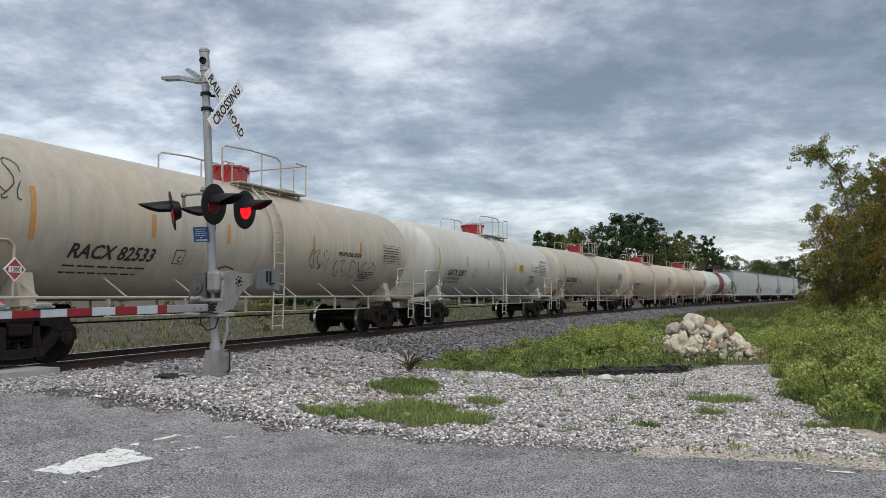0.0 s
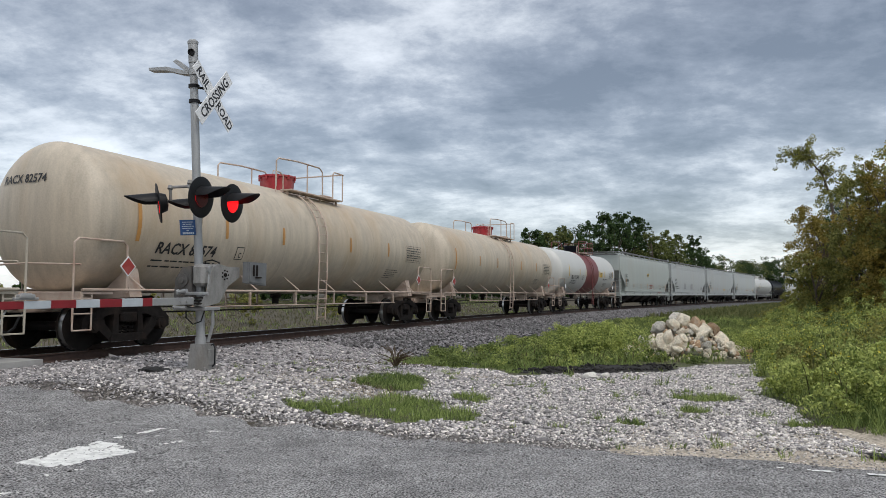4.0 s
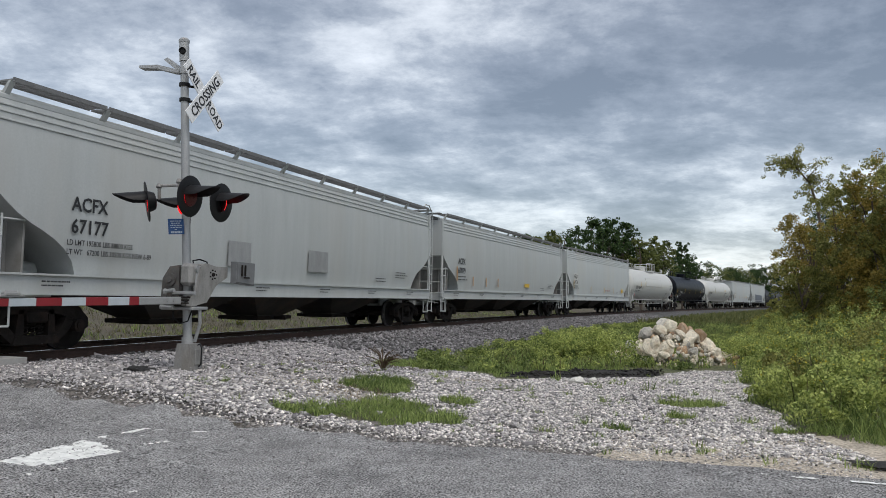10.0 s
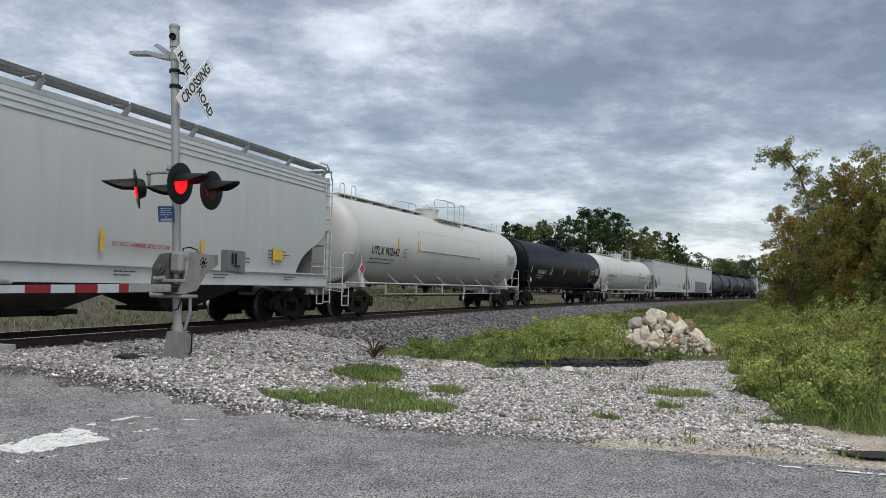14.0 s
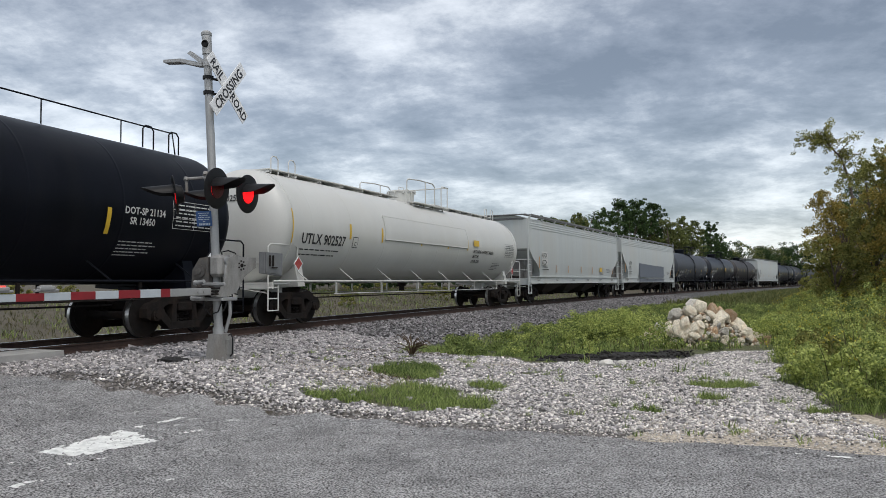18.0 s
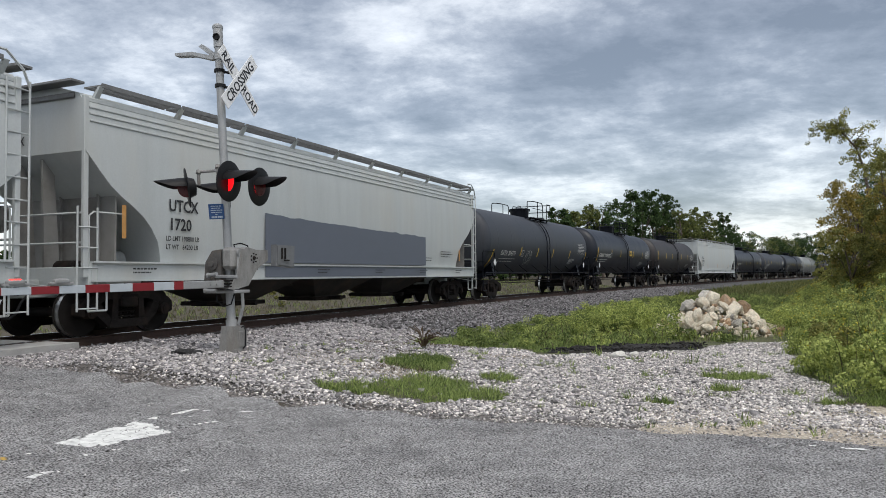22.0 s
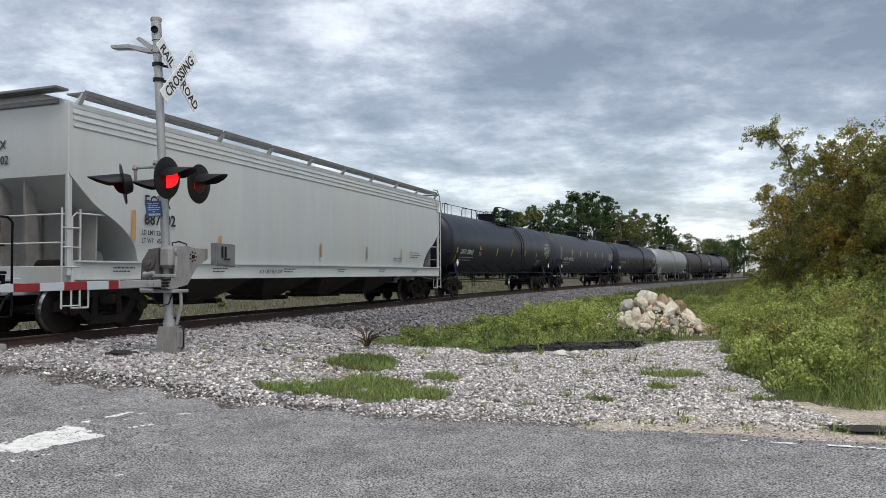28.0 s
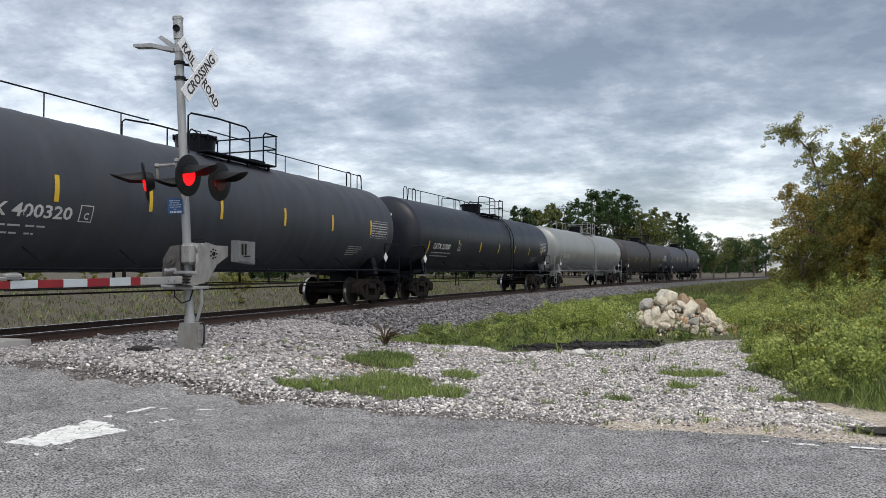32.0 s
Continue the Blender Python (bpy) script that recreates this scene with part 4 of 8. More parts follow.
C = dict(
    cream=colours("cream_tank_paint", (0.43, 0.39, 0.32), rough=0.45, spread=0.17, scale=4.5, fine=30, bump=0.05, stain=(0.47, 0.36, 0.23), stain_scale=0.9, stain_amount=0.55, streak=0.16),
    tan=colours("tan_stained_tank_paint", (0.49, 0.425, 0.335), rough=0.5, spread=0.18, scale=4.5, fine=30, bump=0.05, stain=(0.46, 0.32, 0.18), stain_scale=0.7, stain_amount=0.55, streak=0.16),
    pale=colours("grey_white_tank_paint", (0.52, 0.505, 0.46), rough=0.45, spread=0.11, scale=4.5, fine=30, bump=0.05, stain=(0.42, 0.37, 0.29), stain_scale=0.8, stain_amount=0.45, streak=0.16),
    white=colours("white_tank_paint", (0.53, 0.53, 0.505), rough=0.4, spread=0.05, scale=1.2, fine=30, bump=0.04, stain=(0.5, 0.48, 0.43), stain_scale=0.8, stain_amount=0.4, streak=0.25),
    maroon=colours("maroon_band_paint", (0.17, 0.045, 0.045), rough=0.5, spread=0.15, scale=2, bump=0.05, stain=(0.25, 0.1, 0.08), stain_amount=0.4, streak=0.25),
    black=colours("black_tank_paint", (0.0045, 0.0055, 0.009), rough=0.40, spread=0.25, scale=1.5, fine=30, bump=0.05, stain=(0.012, 0.012, 0.013), stain_scale=0.9, stain_amount=0.5, streak=0.25, spec=0.10),
    dusty=colours("dusty_black_tank_paint", (0.044, 0.049, 0.060), rough=0.55, spread=0.25, scale=1.5, fine=30, bump=0.06, stain=(0.056, 0.055, 0.056), stain_scale=0.9, stain_amount=0.5, streak=0.2, spec=0.3),
    dark=colours("dark_blue_black_tank_paint", (0.013, 0.0155, 0.023), rough=0.42, spread=0.25, scale=1.5, fine=30, bump=0.05, stain=(0.032, 0.033, 0.037), stain_scale=0.9, stain_amount=0.5, streak=0.25, spec=0.3),
    rusty=colours("rust_stained_black_paint", (0.022, 0.020, 0.021), rough=0.55, spread=0.3, scale=1.5, fine=30, bump=0.06, stain=(0.050, 0.034, 0.028), stain_scale=0.9, stain_amount=0.6, streak=0.2),
    silver=colours("silver_tank_paint", (0.26, 0.27, 0.265), rough=0.45, metal=0.3, spread=0.12, scale=1.5, bump=0.05, stain=(0.2, 0.19, 0.18), stain_scale=0.9, stain_amount=0.5, streak=0.25),
    red=colours("red_dome_paint", (0.30, 0.012, 0.018), rough=0.5, spread=0.2, scale=4, bump=0.06, stain=(0.42, 0.2, 0.18), stain_amount=0.5),
    grey=colours("light_grey_hopper_paint", (0.41, 0.43, 0.427), rough=0.5, spread=0.085, scale=3.0, fine=25, bump=0.04, stain=(0.40, 0.39, 0.36), stain_scale=0.7, stain_amount=0.5, streak=0.13),
    grey_green=colours("greenish_grey_hopper_paint", (0.38, 0.41, 0.385), rough=0.5, spread=0.085, scale=3.0, fine=25, bump=0.04, stain=(0.36, 0.35, 0.31), stain_scale=0.7, stain_amount=0.5, streak=0.13),
    bright=colours("white_hopper_paint", (0.445, 0.47, 0.468), rough=0.5, spread=0.075, scale=3.0, fine=25, bump=0.04, stain=(0.47, 0.45, 0.40), stain_scale=0.7, stain_amount=0.5, streak=0.13),
    # stained end grey, its base darkened for the shade under the slope sheets
    shade_grey=colours("shaded_grimy_end_paint", (0.24, 0.235, 0.225), rough=0.7, spread=0.15, scale=2, bump=0.06, stain=(0.12, 0.10, 0.085), stain_scale=1.5, stain_amount=0.7, spec=0.2),
    patch=colours("blue_grey_touch_up_paint", (0.11, 0.125, 0.155), rough=0.55, spread=0.06, scale=2, bump=0.03),
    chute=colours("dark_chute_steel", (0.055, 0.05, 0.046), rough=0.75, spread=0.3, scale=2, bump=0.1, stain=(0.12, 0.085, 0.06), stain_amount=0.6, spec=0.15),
    pink=colours("pale_rusted_frame_paint", (0.50, 0.40, 0.33), rough=0.6, spread=0.15, scale=3, bump=0.08, stain=(0.28, 0.15, 0.09), stain_scale=2, stain_amount=0.6),
)

# the running gear, one set of meshes for all cars
_w = [(-0.98, 0.07), (-0.86, 0.08), (-0.835, 0.30), (-0.83, 0.42), (-0.825, 0.452), (-0.72, 0.457), (-0.715, 0.485), (-0.69, 0.48), (-0.685, 0.40),
      (-0.72, 0.36), (-0.73, 0.14), (-0.68, 0.09), (-0.3, 0.085)]
_wheel = Build().turn(_w + [(-h, r) for h, r in _w[::-1]], n=22, axis="y", mats={4: 1, 20: 1})
WHEEL_MESH = _wheel.mesh("wheelset", [M["wheel"], M["tread"]])
_f = Build()
_f.slab([(-1.14, 0.42), (-1.13, 0.60), (-1.02, 0.70), (-0.84, 0.74), (-0.56, 0.86), (0.56, 0.86), (0.84, 0.74), (1.02, 0.70), (1.13, 0.60), (1.14, 0.42), (1.02, 0.36), (0.97, 0.52), (0.86, 0.57), (0.74, 0.58), (0.50, 0.68), (-0.50, 0.68), (-0.74, 0.58), (-0.86, 0.57), (-0.97, 0.52), (-1.02, 0.36)], -0.10, 0.10)
for sx in (-1, 1):
    _f.slab([(sx * 0.86, 0.64), (sx * 0.72, 0.38), (sx * 0.46, 0.16), (sx * 0.30, 0.16), (sx * 0.30, 0.30), (sx * 0.42, 0.34), (sx * 0.58, 0.50), (sx * 0.66, 0.66)][::sx], -0.09, 0.09)
    _f.slab([(sx * 0.42, 0.26), (sx * 0.36, 0.76), (sx * 0.25, 0.76), (sx * 0.25, 0.26)][::sx], -0.10, 0.10)
_f.slab([(-0.48, 0.15), (0.48, 0.15), (0.42, 0.30), (-0.42, 0.30)], -0.13, 0.13)
_f.box(0, 0, 0.80, 0.5, 0.24, 0.10, 0.02)
FRAME_MESH = _f.mesh("side_frame", M["steel"])
_f = Build()
for kx in (0.0,):
    _f.tube([(kx + 0.06 * math.cos(a * 0.9), 0.06 * math.sin(a * 0.9), 0.31 + 0.27 * a / 40) for a in range(0, 41, 2)], 0.017, n=4)
SPRING_MESH = _f.mesh("spring", M["steel"])
CAP_MESH = Build().cyl((0, -0.13, 0), (0, 0.06, 0), 0.12, n=14).cyl((0, -0.155, 0), (0, -0.13, 0), 0.07, n=10).box(0, 0.0, 0.12, 0.24, 0.16, 0.09, 0.02).mesh("bearing_cap", M["steel"])
BOLSTER_MESH = Build().box(0, 0, 0.62, 0.42, 2.3, 0.2, 0.03).box(0, 0, 0.78, 0.6, 0.6, 0.16, 0.03).mesh("bolster", M["steel"])
BEAM_MESH = Build().box(0, 0, 0.42, 0.08, 1.7, 0.12, 0.02).box(0, 0.76, 0.44, 0.12, 0.09, 0.34, 0.02).box(0, -0.76, 0.44, 0.12, 0.09, 0.34, 0.02).mesh("brake_beam", M["steel"])
_f = Build().box(0, 0, 0, 0.5, 0.14, 0.16, 0.03).box(0.32, 0, 0, 0.2, 0.24, 0.28, 0.05).box(0.47, 0.09, 0, 0.16, 0.07, 0.26, 0.03)
COUPLER_MESH = _f.mesh("coupler", M["steel"])
HOSE_MESH = Build().tube([(0, 0, 0), (0.12, 0, -0.12), (0.22, 0, -0.32), (0.36, 0.02, -0.40), (0.48, 0.03, -0.38)], 0.022, n=6).mesh("brake_hose", M["black"])


BOLTS = {}


def truck(car, x):
    t = part("truck", BOLSTER_MESH, None, car, "dark cast steel truck with rolled wheels", pose(x, 0, 0))
    for sy in (-1, 1):
        part("side_frame", FRAME_MESH, None, t, m=pose(0, sy * 1.0, 0))
        for kx in (-0.15, 0.0, 0.15):
            part("spring", SPRING_MESH, None, t, m=pose(kx, sy * 1.0, 0))
        for sx in (-1, 1):
            part("bearing_cap", CAP_MESH, None, t, m=pose(sx * 0.89, sy * 1.03, 0.457, rz=180 if sy > 0 else 0))
    for sx in (-1, 1):
        w = part("wheelset", WHEEL_MESH, None, t, m=pose(sx * 0.89, 0, 0.457))
        WHEELSETS[sx].append(w)
        part("brake_beam", BEAM_MESH, None, t, m=pose(sx * 0.36, 0, 0))
    return t


def ends(car, L, mat, sill_z=0.9):
    """Draft sills, couplers, hoses and the cut lever at both ends."""
    for sx in (-1, 1):
        b = Build().box(sx * (L / 2 - 1.6), 0, sill_z, 2.2, 0.5, 0.34, 0.02)
        part("draft_sill", b, mat, car)
        part("coupler", COUPLER_MESH, None, car, m=pose(sx * (L / 2 - 0.44), 0, 0.86, rz=0 if sx > 0 else 180))
        part("brake_hose", HOSE_MESH, None, car, m=pose(sx * (L / 2 - 0.5), sx * 0.25, 0.78, rz=0 if sx > 0 else 180))
        b = Build().tube([(sx * (L / 2 - 0.62), -1.35, 0.85), (sx * (L / 2 - 0.55), -0.7, 0.95), (sx * (L / 2 - 0.5), -0.1, 1.0)], 0.014, n=5)
        part("cut_lever", b, mat, car)


def ladder_mesh(pts, out, width, rungs, mat, name="ladder"):
    """Two stiles along a line of (y, z) points at x = +-width/2, and rungs between them."""
    b = Build()
    for sx in (-1, 1):
        b.tube([(sx * width / 2, y, z) for y, z in pts], 0.022, n=5)
    seg = [math.dist(pts[i], pts[i + 1]) for i in range(len(pts) - 1)]
    total = sum(seg)
    for k in range(rungs):
        want = (k + 0.3) / rungs * total
        i = 0
        while i < len(seg) - 1 and want > seg[i]:
            want -= seg[i]
            i += 1
        f = want / seg[i]
        y, z = pts[i][0] + (pts[i + 1][0] - pts[i][0]) * f, pts[i][1] + (pts[i + 1][1] - pts[i][1]) * f
        b.tube([(-width / 2, y, z), (width / 2, y, z)], 0.013, n=5)
    return b.mesh(name, mat)


def bars(car, x, z, widths, gap, mat, bend=None, h=0.035, y=-1.5, name="small_print"):
    """Small print that cannot be read: lines of plain bars."""
    b = Build()
    for k, w in enumerate(widths):
        if bend:
            r, zc, ang = bend
            n = 1
            a0, a1 = ang - k * gap / r, ang - k * gap / r - h / r
            vs = [(x, -r * math.cos(a0), zc + r * math.sin(a0)), (x + w, -r * math.cos(a0), zc + r * math.sin(a0)),
                  (x + w, -r * math.cos(a1), zc + r * math.sin(a1)), (x, -r * math.cos(a1), zc + r * math.sin(a1))]
        else:
            vs = [(x, y, z - k * gap), (x + w, y, z - k * gap), (x + w, y, z - k * gap - h), (x, y, z - k * gap - h)]
        # broken into words
        r_ = random.Random(int(x * 100) + k)
        u = 0.0
        while u < 1:
            du = min(1 - u, r_.uniform(0.06, 0.2))
            a, c = Vector(vs[0]).lerp(Vector(vs[1]), u), Vector(vs[0]).lerp(Vector(vs[1]), u + du * 0.8)
            d, e = Vector(vs[3]).lerp(Vector(vs[2]), u + du * 0.8), Vector(vs[3]).lerp(Vector(vs[2]), u)
            b.add([a, c, d, e], [(0, 1, 2, 3)])
            u += du
    return part(name, b, mat, car, smooth=0)


def scribble(car, x0, x1, a0, a1, r, zc, mat, seed, wide=0.018, loops=6):
    """Sprayed scrawl: a looping line laid on the tank's side."""
    rnd = random.Random(seed)
    pts = []
    for j in range(loops * 14):
        u = j / (loops * 14)
        x = x0 + (x1 - x0) * u + 0.10 * math.sin(j * 0.9 + rnd.random() * 0.4)
        q = a0 + (a1 - a0) * (0.5 + 0.5 * math.sin(j * 0.45 + 1.3 * math.sin(j * 0.13)))
        pts.append((x, q))
    b = Build()
    for (xa, qa), (xb, qb) in zip(pts, pts[1:]):
        if rnd.random() < 0.06:
            continue
        dx, dq = xb - xa, (qb - qa) * r
        ln = math.hypot(dx, dq) + 1e-6
        ox, oq = -dq / ln * wide / 2, dx / ln * wide / 2 / r
        b.add([(x, -r * math.cos(q), zc + r * math.sin(q)) for x, q in ((xa + ox, qa + oq), (xb + ox, qb + oq), (xb - ox, qb - oq), (xa - ox, qa - oq))], [(0, 1, 2, 3)])
    part("sprayed_scrawl", b, mat, car, smooth=0)


def curved_plate(x, w, r, zc, a0, a1, n=6):
    b = Build()
    for k in range(n + 1):
        a = a0 + (a1 - a0) * k / n
        for xx in (x - w / 2, x + w / 2):
            b.v.append((xx, -r * math.cos(a), zc + r * math.sin(a)))
    for k in range(n):
        b.f.append((2 * k, 2 * k + 1, 2 * k + 3, 2 * k + 2))
        b.mi.append(0)
    return b


def dish(u, head):
    """How far the end of a tank falls back from its middle at the share u of its radius."""
    return head * (1 - math.sqrt(max(0.0, 1 - u ** 2.7)))


def tank_car(L, paint, mark, label, r=1.50, zc=2.60, dome="red", trim=None, ink=None, stripe="orange", fittings="short", band=None, jacket=False, stripes=(-6.85, -4.14, -1.83, 1.78, 4.41),
             mark_x=-6.0, mark_h=0.29, patches=0, seams=9, mark_up=-0.30, italic=0.0, strip_angles=(-9, 8), number="", weights=(), top_trim=None, note_x=2.7, squeeze=0.95, ladder_x=0.0, dents=0, group="tank cars of the train"):
    car = thing("tank_car", pose(0, 0, 0), label, "tank car", group)
    trim = trim or paint
    ink = ink or M["ink"]
    half = L / 2 - 0.72
    head = r * 0.36
    # the shell, with weld seams
    rows = [(-half + dish(u, head), max(0.02, r * u)) for u in (0.0, 0.25, 0.45, 0.6, 0.72, 0.82, 0.9, 0.95, 0.98, 0.995, 1.0)]
    body = [(-half + head, r), (-half + head + 0.03, r)]
    for k in range(seams):
        x = -half + head + (2 * half - 2 * head) * (k + 0.5) / seams
        body += [(x - 0.05, r), (x - 0.025, r), (x - 0.012, r + 0.003), (x + 0.012, r + 0.003), (x + 0.025, r), (x + 0.05, r)]
    prof = rows + body[1:] + [(half - head - 0.03, r)] + [(-h, q) for h, q in rows[::-1]]
    b = Build()
    b.turn(prof, n=56, axis="x", centre=(0, 0, zc))
    if dents:
        extra = [(x, r) for x in np.arange(-half + head + 0.3, half - head - 0.3, 0.11)]
        b = Build().turn(rows + [(-half + head + 0.03, r)] + extra + [(half - head - 0.03, r)] + [(-h, q) for h, q in rows[::-1]], n=56, axis="x", centre=(0, 0, zc))
        for k_, (x, y, z) in enumerate(b.v):
            if abs(x) < half - head - 0.2:
                q = math.atan2(z - zc, y)
                push = 1 + dents * 0.013 * (noise.noise((x * 1.9, q * 1.1, 4.0)) + 0.7 * noise.noise((x * 5.0 + 0.4 * q, q * 0.6, 9.0)))
                b.v[k_] = (x, y * push, zc + (z - zc) * push)
    shell = part("tank_shell", b, paint, car)
    if band:
        b = Build().turn([(band[0], r + 0.003), (band[0], r + 0.010), (band[1], r + 0.010), (band[1], r + 0.003)], n=56, axis="x", centre=(0, 0, zc))
        part("painted_band", b, C["maroon"], car, "maroon band round the middle of the tank")
    if jacket:
        for x in (-half + 0.75, half - 0.75):
            b = Build().turn([(x - 0.06, r - 0.01), (x - 0.05, r + 0.02), (x + 0.05, r + 0.02), (x + 0.06, r - 0.01)], n=56, axis="x", centre=(0, 0, zc))
            part("jacket_ring", b, paint, car)
    # underframe: saddles, sills and gear
    tx = L / 2 - 2.15
    for sx in (-1, 1):
        b = Build().slab([(-1.15, zc - 1.0), (-1.28, 1.02), (-0.5, 0.98), (0.5, 0.98), (1.28, 1.02), (1.15, zc - 1.0), (0.6, zc - r + 0.06), (-0.6, zc - r + 0.06)], sx * tx - 0.16, sx * tx + 0.16, "yz")
        part("saddle", b, trim, car)
        # end platform and its railing
        b = Build().box(sx * (L / 2 - 1.02), 0, 1.10, 0.75, 2.9, 0.05, 0.01).box(sx * (L / 2 - 0.68), 0, 1.04, 0.06, 2.9, 0.16, 0.01)
        part("end_platform", b, trim, car)
        for sy in (-1, 1):
            x0, x1 = sx * (L / 2 - 0.50), sx * (L / 2 - 1.75)
            b = Build().tube([(x0, sy * 1.42, 0.55), (x0, sy * 1.42, 2.02), (x0 - sx * 0.1, sy * 1.42, 2.1), (x1 + sx * 0.1, sy * 1.42, 2.1), (x1, sy * 1.42, 2.02), (x1, sy * 1.42, 1.1)], 0.022, n=6)
            part("end_handrail", b, trim, car)
            b = Build()
            for z in (0.42, 0.72, 1.0):
                b.tube([(x0, sy * 1.42, z), (x0 - sx * 0.42, sy * 1.42, z)], 0.016, n=5)
            for xx in (x0, x0 - sx * 0.42):
                b.tube([(xx, sy * 1.42, 0.42), (xx, sy * 1.42, 1.1)], 0.018, n=5)
            part("step_ladder", b, trim, car)
        b = Build().tube([(sx * (L / 2 - 0.66), -1.42, 1.62), (sx * (L / 2 - 0.66), 0, 1.66), (sx * (L / 2 - 0.66), 1.42, 1.62)], 0.02, n=6)
        part("cross_handrail", b, trim, car)
    ends(car, L, trim)
    for sy in (-1, 1):
        b = Build().tube([(-L / 2 + 0.66, sy * 1.46, 1.16), (L / 2 - 0.66, sy * 1.46, 1.16)], 0.026, n=6)
        part("side_rail", b, trim, car)
        strut = Build().tube([(0, sy * 1.46, 1.16), (-0.22, sy * 1.06, zc - r * 0.70)], 0.018, n=5).mesh("strut", trim)
        for k in range(8):
            part("strut", strut, None, car, m=pose(-L / 2 + 2.2 + (L - 4.4) * k / 7, 0, 0))
    # hazard placards in their holders at both ends
    for sx in (-1, 1):
        for sy in (-1, 1):
            at = pose(sx * (L / 2 - 1.75), sy * 1.44, 1.62, 0, 0, 0 if sy < 0 else 180)
            holder = part("placard", Build().slab([(0, -0.2), (0.2, 0), (0, 0.2), (-0.2, 0)], -0.012, 0.0, "xz"), M["white_sheet" if dome != "black" else "ink"], car, "white diamond placard with a red field" if dome != "black" else "white diamond placard with a black rim", at)
            part("placard_field", Build().add([(0, -0.016, -0.17), (0.17, -0.016, 0), (0, -0.016, 0.17), (-0.17, -0.016, 0)], [(0, 1, 2, 3)]), M["placard" if dome != "black" else "white_sheet"], holder, smooth=0)
            if number:
                part("number_panel", Build().add([(-0.115, -0.019, -0.05), (0.115, -0.019, -0.05), (0.115, -0.019, 0.05), (-0.115, -0.019, 0.05)], [(0, 1, 2, 3)]), M["white_sheet"], holder, smooth=0)
                lettering(number, 0.075, None, (0, -0.022, -0.035), M["ink"], holder, "lettering", 0.9, align="CENTER")
    # brake gear under the tank
    b = Build().tube([(-tx + 1.3, -0.35, 0.68), (tx - 1.3, -0.35, 0.68)], 0.02, n=5).tube([(-tx + 1.3, -0.62, 0.80), (tx - 1.3, -0.62, 0.80)], 0.016, n=5)
    part("brake_rod", b, M["steel"], car)
    low = M["steel"] if dome == "black" else trim
    for sy in (-1, 1):
        b = Build().tube([(-tx + 1.5, sy * 1.36, 0.80), (tx - 1.5, sy * 1.36, 0.80)], 0.016, n=5)
        for j in range(6):
            x = -tx + 1.6 + (2 * tx - 3.2) * j / 5
            b.box(x, sy * 1.36, 0.97, 0.06, 0.04, 0.36)
        part("guard_rail", b, low, car)
    b = Build().turn([(-0.35, 0.02), (-0.33, 0.17), (0.33, 0.17), (0.35, 0.02)], n=14, axis="x", centre=(-tx + 2.0, 0.55, 0.88))
    part("air_reservoir", b, M["steel"], car)
    b = Build().turn([(0, 0.16), (-0.14, 0.16), (-0.16, 0.10), (-0.32, 0.10)], n=12, axis="z", centre=(0, 0, zc - r + 0.03))
    part("outlet_valve", b, M["steel"], car)
    for sx in (-1, 1):
        truck(car, sx * tx)
    # ladders up to the platform, beside the manway
    top = zc + r
    arc = [(r * math.cos(q) + 0.09, zc + r * math.sin(q) + 0.02) for q in [radians(-8 + 66 * j / 9) for j in range(10)]]
    for sy in (-1, 1) if ladder_x is not None else ():
        pts = [(sy * 1.54, 0.36), (sy * 1.58, 1.2), (sy * (r + 0.10), 2.1)] + [(sy * y, z) for y, z in arc] + [(sy * 0.95, top - 0.12)]
        part("ladder", ladder_mesh(pts, 1, 0.44, 15, top_trim or trim), None, car, m=pose(ladder_x, 0, 0))
    # manway, platform and railing
    tall = 0.74
    dome_mat = {"red": C["red"], "body": trim, "black": C["black"]}[dome]
    b = Build().turn([(-0.15, 0.47), (0.06, 0.48), (0.36, 0.50), (0.37, 0.53), (0.41, 0.53), (0.43, 0.50), (0.46, 0.2), (0.47, 0.02)], n=24, axis="z", centre=(0, 0, top))
    dm = part("manway_dome", b, dome_mat, car, "red dome cover" if dome == "red" else "")
    for j in range(10):
        q = 2 * math.pi * j / 10
        if dome_mat.name not in BOLTS:
            BOLTS[dome_mat.name] = Build().box(0, 0, 0, 0.05, 0.05, 0.14, 0.01).mesh("lid_bolt", dome_mat)
        part("lid_bolt", BOLTS[dome_mat.name], None, dm, m=pose(0.53 * math.cos(q), 0.53 * math.sin(q), top + 0.36))
    b = Build().tube([(-0.22, 0, top + 0.44), (-0.2, 0, top + 0.58), (0.2, 0, top + 0.58), (0.22, 0, top + 0.44)], 0.016, n=5)
    part("lid_handle", b, trim, dm)
    x0, x1 = -0.75, 2.15
    for sy in (-1, 1):
        b = Build().box((x0 + x1) / 2, sy * 0.80, top - 0.10, x1 - x0, 0.36, 0.045, 0.01)
        for x in (x0 + 0.1, 0.3, 1.1, x1 - 0.1):
            b.box(x, sy * 0.80, top - 0.24, 0.05, 0.05, 0.28)
        part("platform", b, trim, car)
    part("platform", Build().box(x1 - 0.32, 0, top + 0.03, 0.6, 1.3, 0.04, 0.01), trim, car)
    for sy in (-1, 1):
        y = sy * 0.97
        b = Build().tube([(-1.45, y, top - 0.1), (-1.45, y, top + 0.60), (-1.35, y, top + tall - 0.06), (-0.4, y, top + tall), (0.75, y, top + tall), (0.93, y, top + tall - 0.1), (0.95, y, top - 0.1)], 0.023, n=6)
        b.tube([(0.1, y, top - 0.1), (0.1, y, top + tall)], 0.021, n=6)
